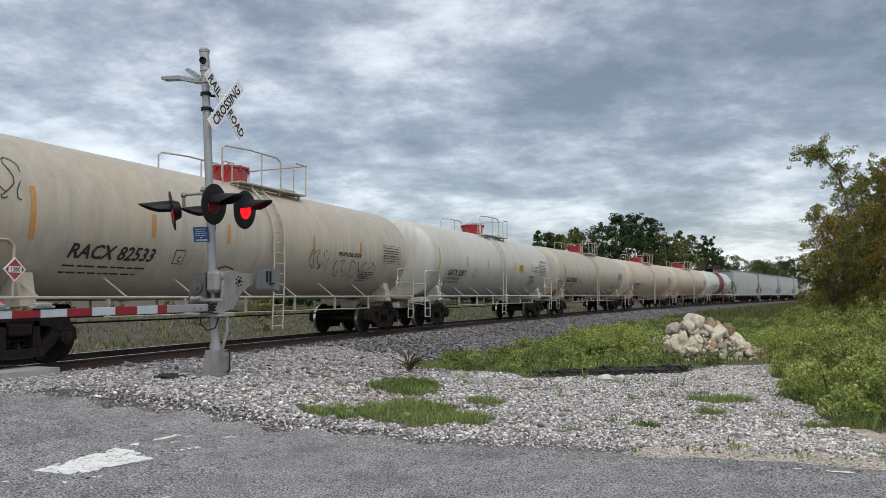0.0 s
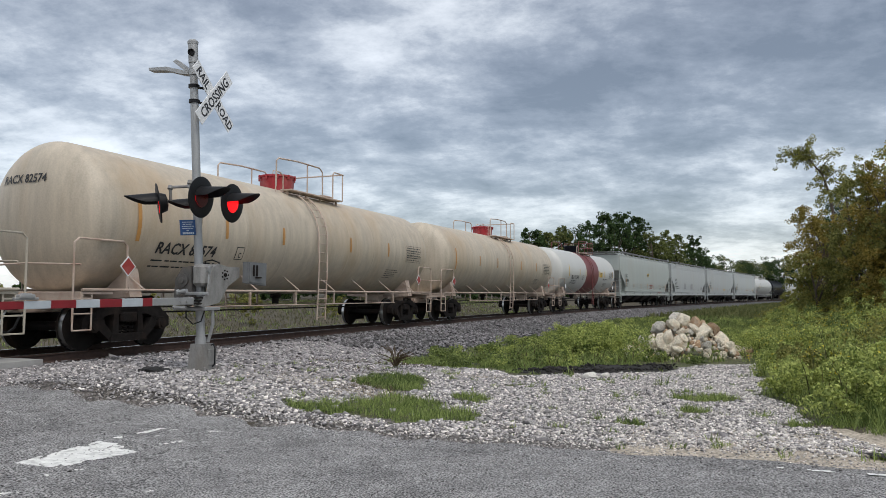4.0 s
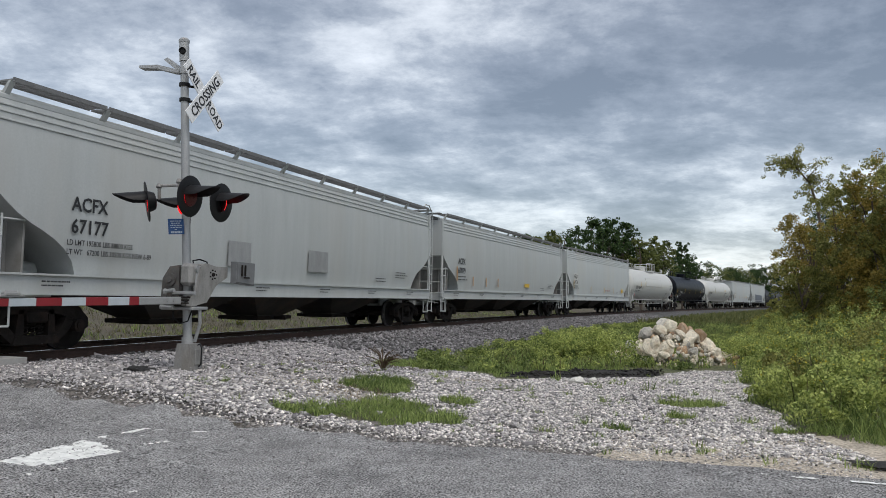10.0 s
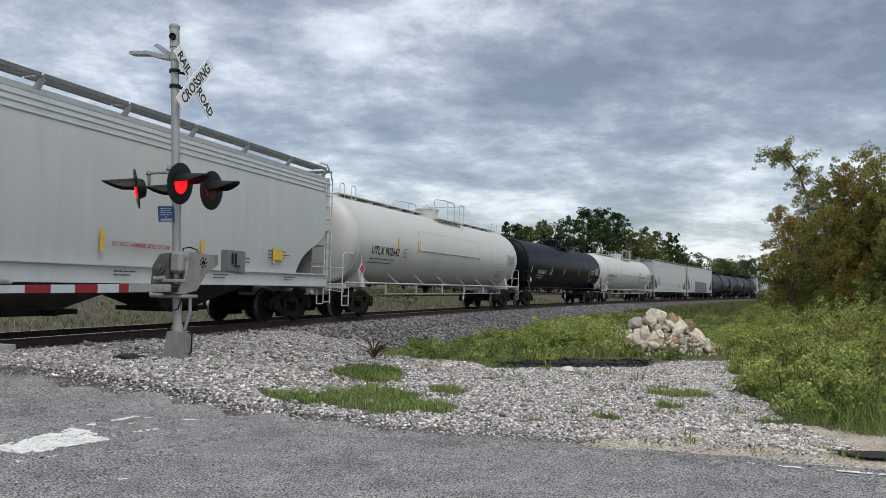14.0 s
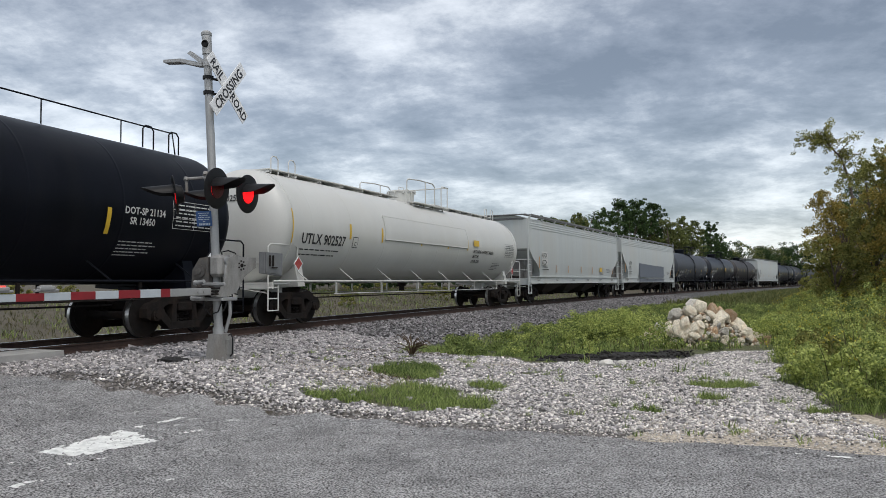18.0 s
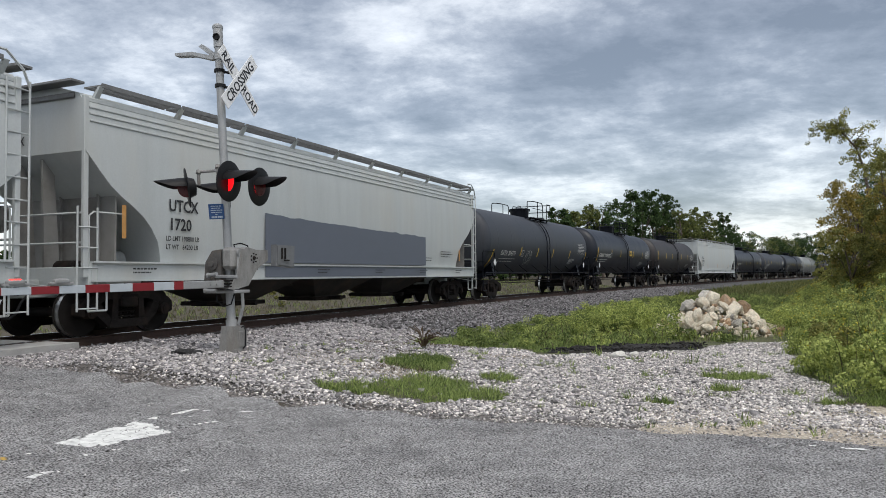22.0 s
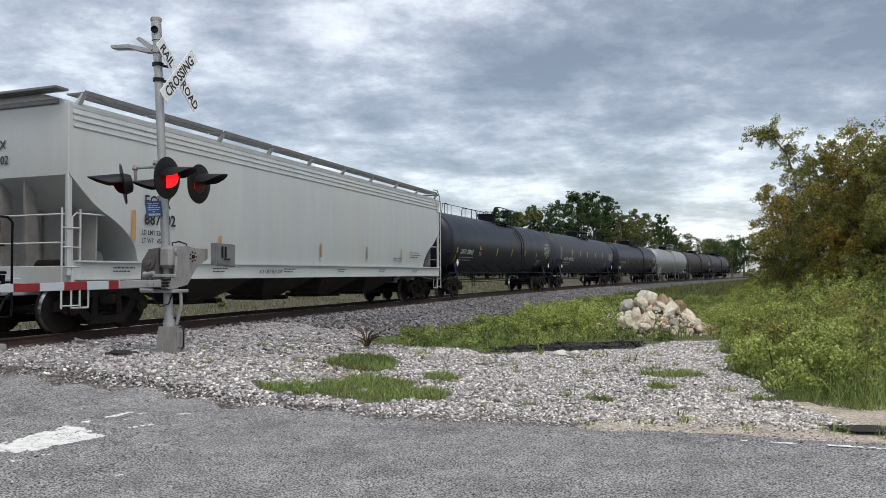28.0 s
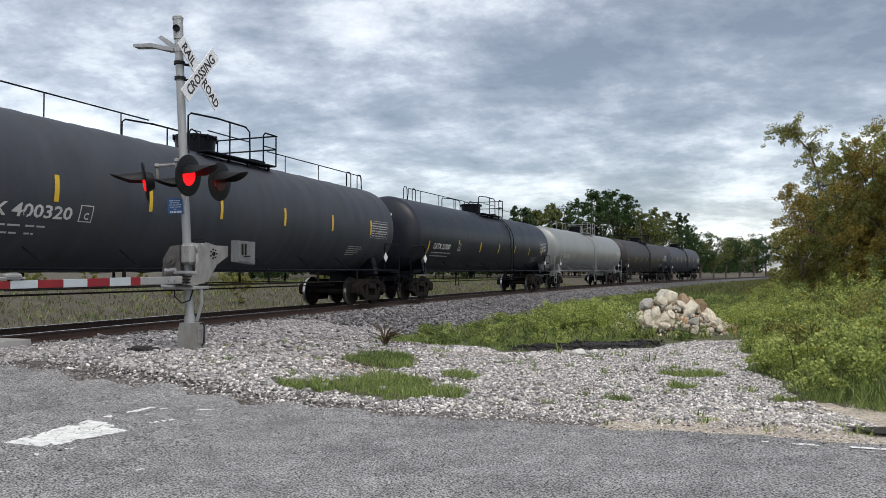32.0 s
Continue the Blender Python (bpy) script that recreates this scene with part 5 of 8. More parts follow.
        part("safety_railing", b, top_trim or trim, car)
        b = Build().tube([(1.55, y, top - 0.1), (1.55, y, top + tall - 0.08), (1.63, y, top + tall), (x1 + 0.05, y, top + tall)], 0.022, n=6)
        part("safety_railing", b, top_trim or trim, car)
    b = Build()
    for z in (tall, tall * 0.5) if dome == "black" else (tall,):
        b.tube([(x1, -0.97, top + z), (x1, 0.97, top + z)], 0.021, n=6)
    for y in (-0.97, 0.97):
        b.tube([(x1, y, top - 0.1), (x1, y, top + tall)], 0.021, n=6)
    part("end_railing", b, top_trim or trim, car)
    b = Build().tube([(-1.15, -0.75, top - 0.2), (-1.15, -0.75, top + 0.3), (-1.05, -0.75, top + 0.38), (-0.8, -0.75, top + 0.3), (-0.8, -0.75, top - 0.1)], 0.018, n=5)
    part("grab_iron", b, trim, car)
    if dome == "black":
        b = Build()
        for z in (0.38,):
            b.tube([(x0, -0.97, top + z), (0.95, -0.97, top + z)], 0.016, n=5).tube([(1.55, -0.97, top + z), (x1, -0.97, top + z)], 0.016, n=5)
        part("middle_rail", b, trim, car)
    if fittings == "long":
        # a low walkway of thin boards along the whole top, with grab loops at its ends
        for lo, hi in ((-half + 1.1, -1.1), (2.3, half - 1.1)) if dome != "black" else ():
            nb = max(2, int((hi - lo) / 1.25))
            for j in range(nb):
                u0, u1 = lo + (hi - lo) * j / nb, lo + (hi - lo) * (j + 1) / nb - 0.04
                b = Build().box((u0 + u1) / 2, 0, top + 0.07, u1 - u0, 0.9, 0.035, 0.008).box(u0 + 0.05, 0, top + 0.02, 0.05, 0.8, 0.08)
                part("running_board", b, trim, car)
        for x in (-half + 1.2, -half + 2.0, half - 2.0, half - 1.2):
            b = Build().tube([(x, -0.42, top - 0.05), (x, -0.42, top + 0.36), (x + 0.08, -0.42, top + 0.44), (x + 0.24, -0.42, top + 0.44), (x + 0.32, -0.42, top + 0.36), (x + 0.32, -0.42, top - 0.05)], 0.018, n=5)
            part("grab_iron", b, trim, car)
        if dome == "black":
            b = Build().tube([(-half + 1.2, -0.6, top - 0.1), (-half + 1.3, -0.6, top + 0.36), (-2.3, -0.6, top + 0.36)], 0.016, n=5).tube([(2.3, -0.6, top + 0.36), (half - 1.3, -0.6, top + 0.36), (half - 1.2, -0.6, top - 0.1)], 0.016, n=5)
            for x in list(np.arange(-half + 2.4, -2.4, 1.9)) + list(np.arange(3.2, half - 1.6, 1.9)):
                b.tube([(x, -0.6, top - 0.1), (x, -0.6, top + 0.36)], 0.014, n=5)
            part("top_rail", b, trim, car)
    # markings on the side that shows, and their like on the other
    rr_ = r + 0.012
    sm = M[stripe]
    for x in stripes:
        if abs(x) < half - 0.5 or x == stripes[0]:
            high = 2.0 if x == stripes[0] else 1.0
            x = max(x, -half + 0.62)
            part("reflective_strip", curved_plate(x, 0.10, rr_, zc, radians(strip_angles[0] * high), radians(strip_angles[1] * high)), sm, car, smooth=0)
    if mark:
        lettering(mark, mark_h, (rr_, zc, mark_up), (mark_x, 0, 0), ink, car, "reporting_mark", squeeze, slant=italic)
        lettering(mark, 0.17, None, (0.85, 0, 0.62), ink, car, "reporting_mark", 0.95, dished=(half, head, r, zc))
        for j, line in enumerate(weights):
            lettering(line, 0.095, (rr_, zc, mark_up - 0.115 - 0.11 * j), (mark_x, 0, 0), ink, car, "lettering", 0.85, slant=0.15)
        if not weights:
            bars(car, mark_x, 0, [2.0, 1.8], 0.15, ink, (rr_, zc, mark_up - 0.10), 0.035)
        # clearance plate mark
        x = mark_x + 2.75
        for w, hh, mt in ((0.30, 0.16, ink), (0.26, 0.14, paint)):
            part("plate_mark", curved_plate(x, w, rr_ + (0.003 if mt is paint else 0), zc, mark_up + 0.09 - hh / 1.5, mark_up + 0.09 + hh / 1.5), mt, car, smooth=0)
        lettering("C", 0.13, (rr_ + 0.006, zc, mark_up + 0.02), (x - 0.05, 0, 0), ink, car, "lettering", 0.9)
    bars(car, half - 3.6, 0, [0.9, 1.0, 0.8, 0.9, 0.6], 0.075, ink, (rr_, zc, -0.46), 0.024)
    # the ruled table of tests near the end
    bars(car, half - 2.2, 0, [1.15, 1.15, 1.15, 1.15, 1.15, 1.15], 0.085, ink, (rr_, zc, 0.10), 0.026)
    b = Build()
    for q in (0.14, 0.02, -0.10, -0.24):
        b.add([(half - 2.28 + u * 1.32, -rr_ * math.cos(q + w), zc + rr_ * math.sin(q + w)) for u, w in ((0, 0), (1, 0), (1, 0.006), (0, 0.006))], [(0, 1, 2, 3)])
    for u in (0, 0.5, 1):
        x = half - 2.28 + u * 1.31
        b.add([(x + a, -rr_ * math.cos(q), zc + rr_ * math.sin(q)) for q, a in ((0.14, 0), (0.14, 0.01), (-0.05, 0.01), (-0.05, 0))], [(0, 1, 2, 3)])
        b.add([(x + a, -rr_ * math.cos(q), zc + rr_ * math.sin(q)) for q, a in ((-0.05, 0), (-0.05, 0.01), (-0.24, 0.01), (-0.24, 0))], [(0, 1, 2, 3)])
    part("test_table", b, ink, car, smooth=0)
    if jacket:
        b = curved_plate(-0.6, 7.0, r + 0.03, zc, radians(-5), radians(24), 12)
        part("shield_panel", b, paint, car, "large welded panel", smooth=60)
        b = Build()
        for q in (radians(-5), radians(24)):
            b.tube([(-4.1, -(r + 0.02) * math.cos(q), zc + (r + 0.02) * math.sin(q)), (2.9, -(r + 0.02) * math.cos(q), zc + (r + 0.02) * math.sin(q))], 0.022, n=5)
        for x in (-4.1, 2.9):
            b.tube([(x, -(r + 0.02) * math.cos(q), zc + (r + 0.02) * math.sin(q)) for q in [radians(-5 + 29 * j / 8) for j in range(9)]], 0.022, n=5)
        part("panel_edge", b, paint, car)
    if patches:
        part("notice_plate", curved_plate(note_x, 0.66, rr_, zc, radians(-10), radians(4)), M["yellow"], car, "yellow notice plate", smooth=0)
        bars(car, note_x - 0.25, 0, [0.5, 0.45, 0.5], 0.09, M["ink"], (rr_ + 0.004, zc, radians(2)), 0.045)
    return car, half, r, zc


def hopper_car(L, paint, label, bays=3, board="grate", group="covered hopper cars of the train", top=4.62, cut=2.82, ribs=3):
    car = thing("hopper_car", pose(0, 0, 0), label, "hopper car", group)
    half = L / 2 - 0.65
    # the body: curved sides, a rounded roof, and slope sheets at the ends
    side = [(0.0, 0.62), (0.9, 0.66), (1.30, 1.15), (1.45, 1.35), (1.50, 1.75), (1.525, 2.3), (1.53, 2.95), (1.52, 3.50), (1.49, 4.00), (1.45, 4.24), (1.33, 4.40), (0.9, 4.52), (0.4, top - 0.06), (0.0, top - 0.04)]

    def wide_at(z):
        for (y0, z0), (y1, z1) in zip(side[1:-1], side[2:]):
            if z0 <= z <= z1:
                return y0 + (y1 - y0) * (z - z0) / max(1e-6, z1 - z0)
        return 1.5

    xs, low = [], []
    for u, z0 in ((0, 2.82), (0.3, 2.57), (0.55, 2.38), (0.8, 2.24), (1.05, 2.13), (1.3, 2.0), (1.52, 1.84), (1.7, 1.64), (1.8, 1.42), (1.82, 1.25), (1.83, 1.13)):
        xs.append(-half + u)
        low.append(1.13 + (z0 - 1.13) * (cut - 1.13) / 1.69)
    xs += [0.0] + [-x for x in xs[::-1]]
    low += [1.13] + low[::-1]
    b = Build()
    ring = side[2:]
    for x, z0 in zip(xs, low):
        pts = []
        for y, z in ring:
            pts.append((y, z) if z > z0 else (wide_at(z0), z0))
        full = [(x, -y, z) for y, z in pts] + [(x, y, z) for y, z in pts[:-1][::-1]]
        b.v += full
    n = 2 * len(ring) - 1
    for k in range(len(xs) - 1):
        for i in range(n):
            b.f.append((k * n + i, k * n + (i + 1) % n, (k + 1) * n + (i + 1) % n, (k + 1) * n + i))
            b.mi.append(0)
    b.f += [tuple(range(n))[::-1], tuple(range(len(b.v) - n, len(b.v)))]
    b.mi += [0, 0]
    part("body", b, paint, car, smooth=28)
    # pressed ribs under the roof line
    for sy in (-1, 1):
        b = Build()
        for z in (3.90, 4.03, 4.15)[:ribs]:
            y = wide_at(z) + 0.008
            b.box(0, sy * y, z, 2 * half - 0.2, 0.03, 0.035, 0.008)
        b.box(0, sy * 1.42, 4.285, 2 * half - 0.02, 0.07, 0.09, 0.015)
        part("roof_edge_rib", b, paint, car)
        # side sill
        b = Build().slab([(sy * y, z) for y, z in ((1.465, 1.02), (1.59, 1.02), (1.59, 1.05), (1.535, 1.05), (1.535, 1.355), (1.59, 1.355), (1.59, 1.39), (1.465, 1.39))], -L / 2 + 0.78, L / 2 - 0.78, "yz")
        part("side_sill", b, paint, car)
        # welded seams of the side sheets
        for k in range(1, 5):
            b = Build()
            x = -half + 2 * half * k / 5
            for (y0, z0), (y1, z1) in zip(side[4:8], side[5:9]):
                b.add([(x - 0.012, sy * (y0 + 0.004), z0), (x + 0.012, sy * (y0 + 0.004), z0), (x + 0.012, sy * (y1 + 0.004), z1), (x - 0.012, sy * (y1 + 0.004), z1)], [(0, 1, 2, 3)])
            part("side_seam", b, paint, car)
    # running boards and their brackets
    for sy in (-1, 1):
        b = Build()
        nb = 9
        for k in range(nb):
            x0 = -half + 0.3 + (2 * half - 0.6) * k / nb
            x1 = -half + 0.3 + (2 * half - 0.6) * (k + 1) / nb - 0.06
            b.box((x0 + x1) / 2, sy * 1.12, 4.57, x1 - x0, 0.03, 0.035)
            b.box((x0 + x1) / 2, sy * 1.56, 4.565, x1 - x0, 0.025, 0.08)
            for j in range(26):
                b.box(x0 + (x1 - x0) * (j + 0.5) / 26, sy * 1.34, 4.575, 0.03, 0.44, 0.03)
        part("running_board", b, M["galv_dark"], car, "dark steel grating walkway along the roof")
        b = Build()
        for k in range(nb + 1):
            x = -half + 0.3 + (2 * half - 0.6) * k / nb
            b = Build().slab([(sy * 1.42, 4.31), (sy * 1.36, 4.36), (sy * 1.52, 4.545), (sy * 1.575, 4.545)], x - 0.05, x + 0.05, "yz")
            part("walkway_bracket", b, paint, car)
    for k in range(10):
        x = -half + 1.2 + (2 * half - 2.4) * k / 9
        b = Build().turn([(0, 0.36), (0.05, 0.36), (0.08, 0.3), (0.1, 0.05)], n=14, axis="z", centre=(x, 0, top - 0.05))
        part("hatch", b, paint, car)
    # ends: sills, posts, ladders, platforms
    tx = L / 2 - 2.02
    for sx in (-1, 1):
        xe = sx * (L / 2 - 0.78)
        b = Build().box(sx * (L / 2 - 1.35), 0, 1.02, 1.2, 3.0, 0.06, 0.01).box(xe, 0, 1.12, 0.1, 3.04, 0.34, 0.015)
        part("end_platform", b, paint, car)
        b = Build()
        for y in (-0.32, 0.32):
            b.slab([(sx * (half - 0.06), cut - 0.02), (sx * (half - 0.30), cut - 0.2), (sx * (half - 0.45), 1.05), (sx * (half - 0.12), 1.05)], y - 0.03, y + 0.03, "xz")
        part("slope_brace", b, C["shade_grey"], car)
        # the bulkhead over the bolster, its shelf and the gear on the platform; shade_grey paints in the shade
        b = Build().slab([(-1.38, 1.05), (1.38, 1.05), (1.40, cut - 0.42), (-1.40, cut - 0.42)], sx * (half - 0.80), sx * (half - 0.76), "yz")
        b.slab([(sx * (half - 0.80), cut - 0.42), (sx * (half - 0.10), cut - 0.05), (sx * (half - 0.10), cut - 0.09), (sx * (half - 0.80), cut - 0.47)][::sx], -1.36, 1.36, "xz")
        bulk = part("end_bulkhead", b, C["shade_grey"], car, "grimy steel bulkhead in shade-darkened grey behind the end ladder")
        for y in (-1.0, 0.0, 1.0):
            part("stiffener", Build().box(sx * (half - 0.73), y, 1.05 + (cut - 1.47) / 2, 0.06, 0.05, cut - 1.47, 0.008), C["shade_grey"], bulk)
        part("brake_cylinder", Build().turn([(-0.3, 0.03), (-0.28, 0.14), (0.2, 0.14), (0.24, 0.05), (0.42, 0.04)], n=14, axis="y", centre=(sx * (half - 0.42), -0.55, 1.28)), M["steel"], car)
        for z in (1.72, 2.25):
            part("cross_rail", Build().tube([(sx * (half - 0.02), -1.46, z), (sx * (half - 0.02), 1.46, z)], 0.02, n=5), paint, car)
        for sy in (-1, 1):
            b = Build().box(sx * (half - 0.03), sy * 1.47, 2.72, 0.1, 0.08, 3.24, 0.012)
            part("corner_post", b, paint, car)
            b = Build()
            high = 4.30 if sx > 0 else 2.35
            for z in np.arange(0.55, high, 0.36):
                b.tube([(sx * (half + 0.16), sy * 1.5, z), (sx * (half - 0.26), sy * 1.54, z)], 0.014, n=5)
            for xx in (half + 0.16, half - 0.26):
                b.tube([(sx * xx, sy * 1.52, 0.5), (sx * xx, sy * 1.52, high)], 0.02, n=5)
            if sx > 0:
                b.tube([(sx * (half + 0.16), sy * 1.52, 4.20), (sx * (half + 0.02), sy * 1.54, 4.46), (sx * (half - 0.3), sy * 1.55, 4.70), (sx * (half - 0.7), sy * 1.55, 4.70), (sx * (half - 0.75), sy * 1.55, 4.58)], 0.024, n=5)
            part("ladder", b, paint, car)
            b = Build().tube([(xe, sy * 1.45, 0.5), (xe, sy * 1.45, 1.1)], 0.02, n=5).tube([(xe - sx * 0.4, sy * 1.45, 0.5), (xe - sx * 0.4, sy * 1.45, 1.1)], 0.02, n=5).tube([(xe, sy * 1.45, 0.5), (xe - sx * 0.4, sy * 1.45, 0.5)], 0.02, n=5)
            part("step", b, paint, car)
            b = Build().tube([(xe, sy * 1.46, 1.2), (xe, sy * 1.46, 2.2), (xe - sx * 0.1, sy * 1.46, 2.28), (sx * (half - 0.9), sy * 1.46, 2.28)], 0.018, n=5)
            part("end_handrail", b, paint, car)
        b = Build().box(sx * (half + 0.02), 0, 4.36, 0.06, 2.5, 0.1, 0.015).box(sx * (half + 0.12), 0, 4.56, 0.3, 2.9, 0.05, 0.008)
        part("end_walkway", b, M["galv_dark"], car)
    b = Build().turn([(-0.4, 0.02), (-0.38, 0.18), (0.38, 0.18), (0.4, 0.02)], n=14, axis="x", centre=(-half + 1.3, -0.5, 1.45))
    part("air_reservoir", b, paint, car)
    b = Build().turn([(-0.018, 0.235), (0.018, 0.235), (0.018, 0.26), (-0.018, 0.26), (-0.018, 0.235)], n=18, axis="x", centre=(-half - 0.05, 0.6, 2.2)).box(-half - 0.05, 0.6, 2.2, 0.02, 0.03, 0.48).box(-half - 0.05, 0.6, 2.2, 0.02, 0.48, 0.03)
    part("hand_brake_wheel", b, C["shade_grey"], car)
    ends(car, L, paint)
    # discharge chutes
    span = 2 * half - 6.9
    for k in range(bays):
        x = -span / 2 + span * (k + 0.5) / bays
        w = span / bays
        b = Build()
        top_, bot = [(-w / 2 + 0.05, -1.3), (w / 2 - 0.05, -1.3), (w / 2 - 0.05, 1.3), (-w / 2 + 0.05, 1.3)], [(-w * 0.16, -0.5), (w * 0.16, -0.5), (w * 0.16, 0.5), (-w * 0.16, 0.5)]
        vs = [(x + a, c, 1.13) for a, c in top_] + [(x + a, c, 0.52) for a, c in bot] + [(x + a, c, 0.38) for a, c in bot]
        b.add(vs, [(0, 3, 2, 1), (0, 1, 5, 4), (1, 2, 6, 5), (2, 3, 7, 6), (3, 0, 4, 7), (4, 5, 9, 8), (5, 6, 10, 9), (6, 7, 11, 10), (7, 4, 8, 11), (8, 9, 10, 11)])
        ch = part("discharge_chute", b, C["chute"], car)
        b = Build().box(x, 0, 0.45, w * 0.42, 1.3, 0.1, 0.02).tube([(x, -1.0, 0.45), (x, 1.0, 0.45)], 0.06, n=8)
        part("outlet_gate", b, M["steel"], ch)
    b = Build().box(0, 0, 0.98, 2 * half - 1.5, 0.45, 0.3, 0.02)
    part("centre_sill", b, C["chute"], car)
    for sx in (-1, 1):
        truck(car, sx * tx)
    return car, half


def flat_plate(x, z, w, h, y=-1.575):
    return Build().add([(x, y, z), (x + w, y, z), (x + w, y, z + h), (x, y, z + h)], [(0, 1, 2, 3)])


def hopper_marks(car, half, mark, number, x0=None, strips=(), strip_mat="orange", plates=(), ink=None, h=0.30, up=2.55, patch=None, weights=()):
    ink = ink or M["ink"]
    x0 = -half + 1.6 if x0 is None else x0
    y = -1.552
    if mark:
        lettering(mark, h * 0.9, None, (x0, y, up), ink, car, "reporting_mark", 0.9)
        for z in (up, up - h * 1.4) if patch else ():
            part("painted_patch", flat_plate(x0 - 0.05, z - 0.05, 0.95, h + 0.08, y + 0.003), patch, car, "white painted patch behind the mark", smooth=0)
        lettering(number, h * 0.9, None, (x0, y, up - h * 1.4), ink, car, "reporting_mark", 0.95)
    for j, line in enumerate(weights):
        lettering(line, 0.10, None, (x0 - 0.08, y, up - h * 1.4 - 0.22 - 0.17 * j), ink, car, "lettering", 0.85)
    if not weights:
        bars(car, x0, up - h * 1.4 - 0.12, [0.9, 1.1], 0.13, ink, None, 0.045, y)
    bars(car, half - 3.4, 1.95, [0.9, 1.1, 0.8], 0.09, ink, None, 0.028, y)
    bars(car, half - 5.0, 1.70, [0.8, 0.8], 0.09, ink, None, 0.028, y)
    for x in strips:
        part("reflective_strip", flat_plate(x, 1.82 if x == strips[0] else 1.62, 0.10, 0.62 if x == strips[0] else 0.42, y - 0.004), M[strip_mat], car, smooth=0)
    for x, z, w, hh, key in plates:
        part("stencil_plate", flat_plate(x, z, w, hh, y - 0.006), key, car, smooth=0)
    if mark:
        turned = pose(-half - 0.02, 0.62, 3.55, 0, 0, -90)
        lettering(mark, 0.17, None, (0, 0, 0), ink, car, "reporting_mark", 0.9, m=turned)
        if number:
            lettering(number, 0.17, None, (0, 0, -0.3), ink, car, "reporting_mark", 0.9, m=turned)
    for x in np.arange(-half + 1.0, half - 1, 3.1):
        bars(car, x, 1.27, [0.6, 0.45], 0.07, ink, None, 0.028, -1.60)


Y_, I_, W_ = M["yellow"], M["ink"], M["ink_white"]
ENDS = [-209.85, -192.05, -174.95, -157.2, -139.5, -122.0, -106.05, -85.15, -64.8, -44.2, -23.7, -2.7, 18.4, 39.5, 59.7, 79.7, 97.1, 114.0, 131.0, 152.15, 172.3, 192.4, 213.3, 233.8, 254.4, 274.1]


WEIGHTS = {"586909": ("LD LMT 219900", "LT WT   66100"), "67177": ("LD LMT 195800 LBS 88800 KGS", "LT WT   67200 LBS 30500 KGS NEW 6-89"), "1720": ("LD LMT 198800 LB", "LT WT   64200 LB"), "887902": ("LD LMT 220600", "LT WT   65400")}


def painted_over(car, x0, x1, z0, z1):
    """A rolled patch of darker paint with an uneven upper edge."""
    b = Build()
    n = 44
    for j in range(n + 1):
        x = x0 + (x1 - x0) * j / n
        b.v += [(x, -1.562, z0), (x, -1.558, z1 - 0.42 * (j / n) ** 0.7 * 0.45 + 0.05 * noise.noise((x * 2.3, 0, 1.0)))]
    for j in range(n):
        b.f.append((2 * j, 2 * j + 2, 2 * j + 3, 2 * j + 1))
        b.mi.append(0)
    part("painted_over_patch", b, C["patch"], car, "blue-grey patch of newer paint", smooth=0)


def put_in_train(made, k):
    CARS.append((made, (ENDS[k] + ENDS[k + 1]) / 2, ENDS[k + 1] - ENDS[k]))


def length(k):
    return ENDS[k + 1] - ENDS[k] - 0.05


k = 0
for paint, mark, label, more in (
        ("cream", "RACX 82533", "cream tank car with a red dome cover and rust stains", {"mark_x": -6.06, "mark_up": -0.50, "italic": 0.25, "mark_h": 0.285}),
        ("pale", "GATX 32871", "grey-white tank car with a red dome cover", {"patches": 1, "mark_up": -0.42, "mark_h": 0.26, "italic": 0.2, "stripe": "yellow", "weights": ("LD LMT 180900 LB 82020 KG", "LT WT   82100 LB 37250 KG")}),
        ("cream", "RACX 82651", "cream tank car with faded lettering and a red dome", {"mark_x": -6.4, "mark_up": -0.42, "mark_h": 0.30, "dents": 0.5}),
        ("tan", "RACX 82574", "tan-stained cream tank car with a red dome", {"mark_x": -6.3, "mark_up": -0.46, "mark_h": 0.26, "italic": 0.2}),
        ("tan", "", "rust-streaked cream tank car with a red dome", {})):
    made = tank_car(length(k), C[paint], mark, label, trim=C["pink"] if k > 2 else C[paint], number="1280" if k < 2 else "", **more)
    if k == 1:
        for text, hh, q, x in (("DOT-SP 21134", 0.13, 0.20, 5.9), ("SR 13449", 0.12, -0.02, 4.75), ("SR 13450", 0.12, -0.15, 4.7), ("PROPYLENE", 0.12, -0.36, 4.05), ("OXIDE", 0.12, -0.46, 4.3)):
            lettering(text, hh, (1.514, 2.60, q), (x, 0, 0), I_, made[0], "lettering", 0.9)
    if k == 0:
        scribble(made[0], 1.6, 2.6, -0.45, -0.1, 1.515, 2.60, I_, 3, loops=3)
        scribble(made[0], 2.9, 5.6, -0.6, -0.25, 1.515, 2.60, I_, 4, loops=6)
        lettering("PROPYLENE OXIDE", 0.125, (1.513, 2.60, -0.17), (3.1, 0, 0), I_, made[0], "lettering", 0.9)
        scribble(made[0], -7.9, -7.0, 0.1, 0.6, 1.515, 2.60, I_, 8, loops=3)
    put_in_train(made[0], k)
    k += 1
made = tank_car(length(k), C["white"], "TILX 112541", "white tank car with a maroon band and black dome", dome="black", trim=C["pink"], band=(-1.32, 1.89), stripe="yellow", mark_x=-4.9, mark_h=0.26, mark_up=-0.33, patches=1, note_x=2.65, stripes=(-5.42, -2.99, -1.55, 2.1, 3.63, 6.13), top_trim=C["maroon"], weights=("LD LMT 218400 LB 99060 KG", "LT WT   67600 LB 30650 KG"))
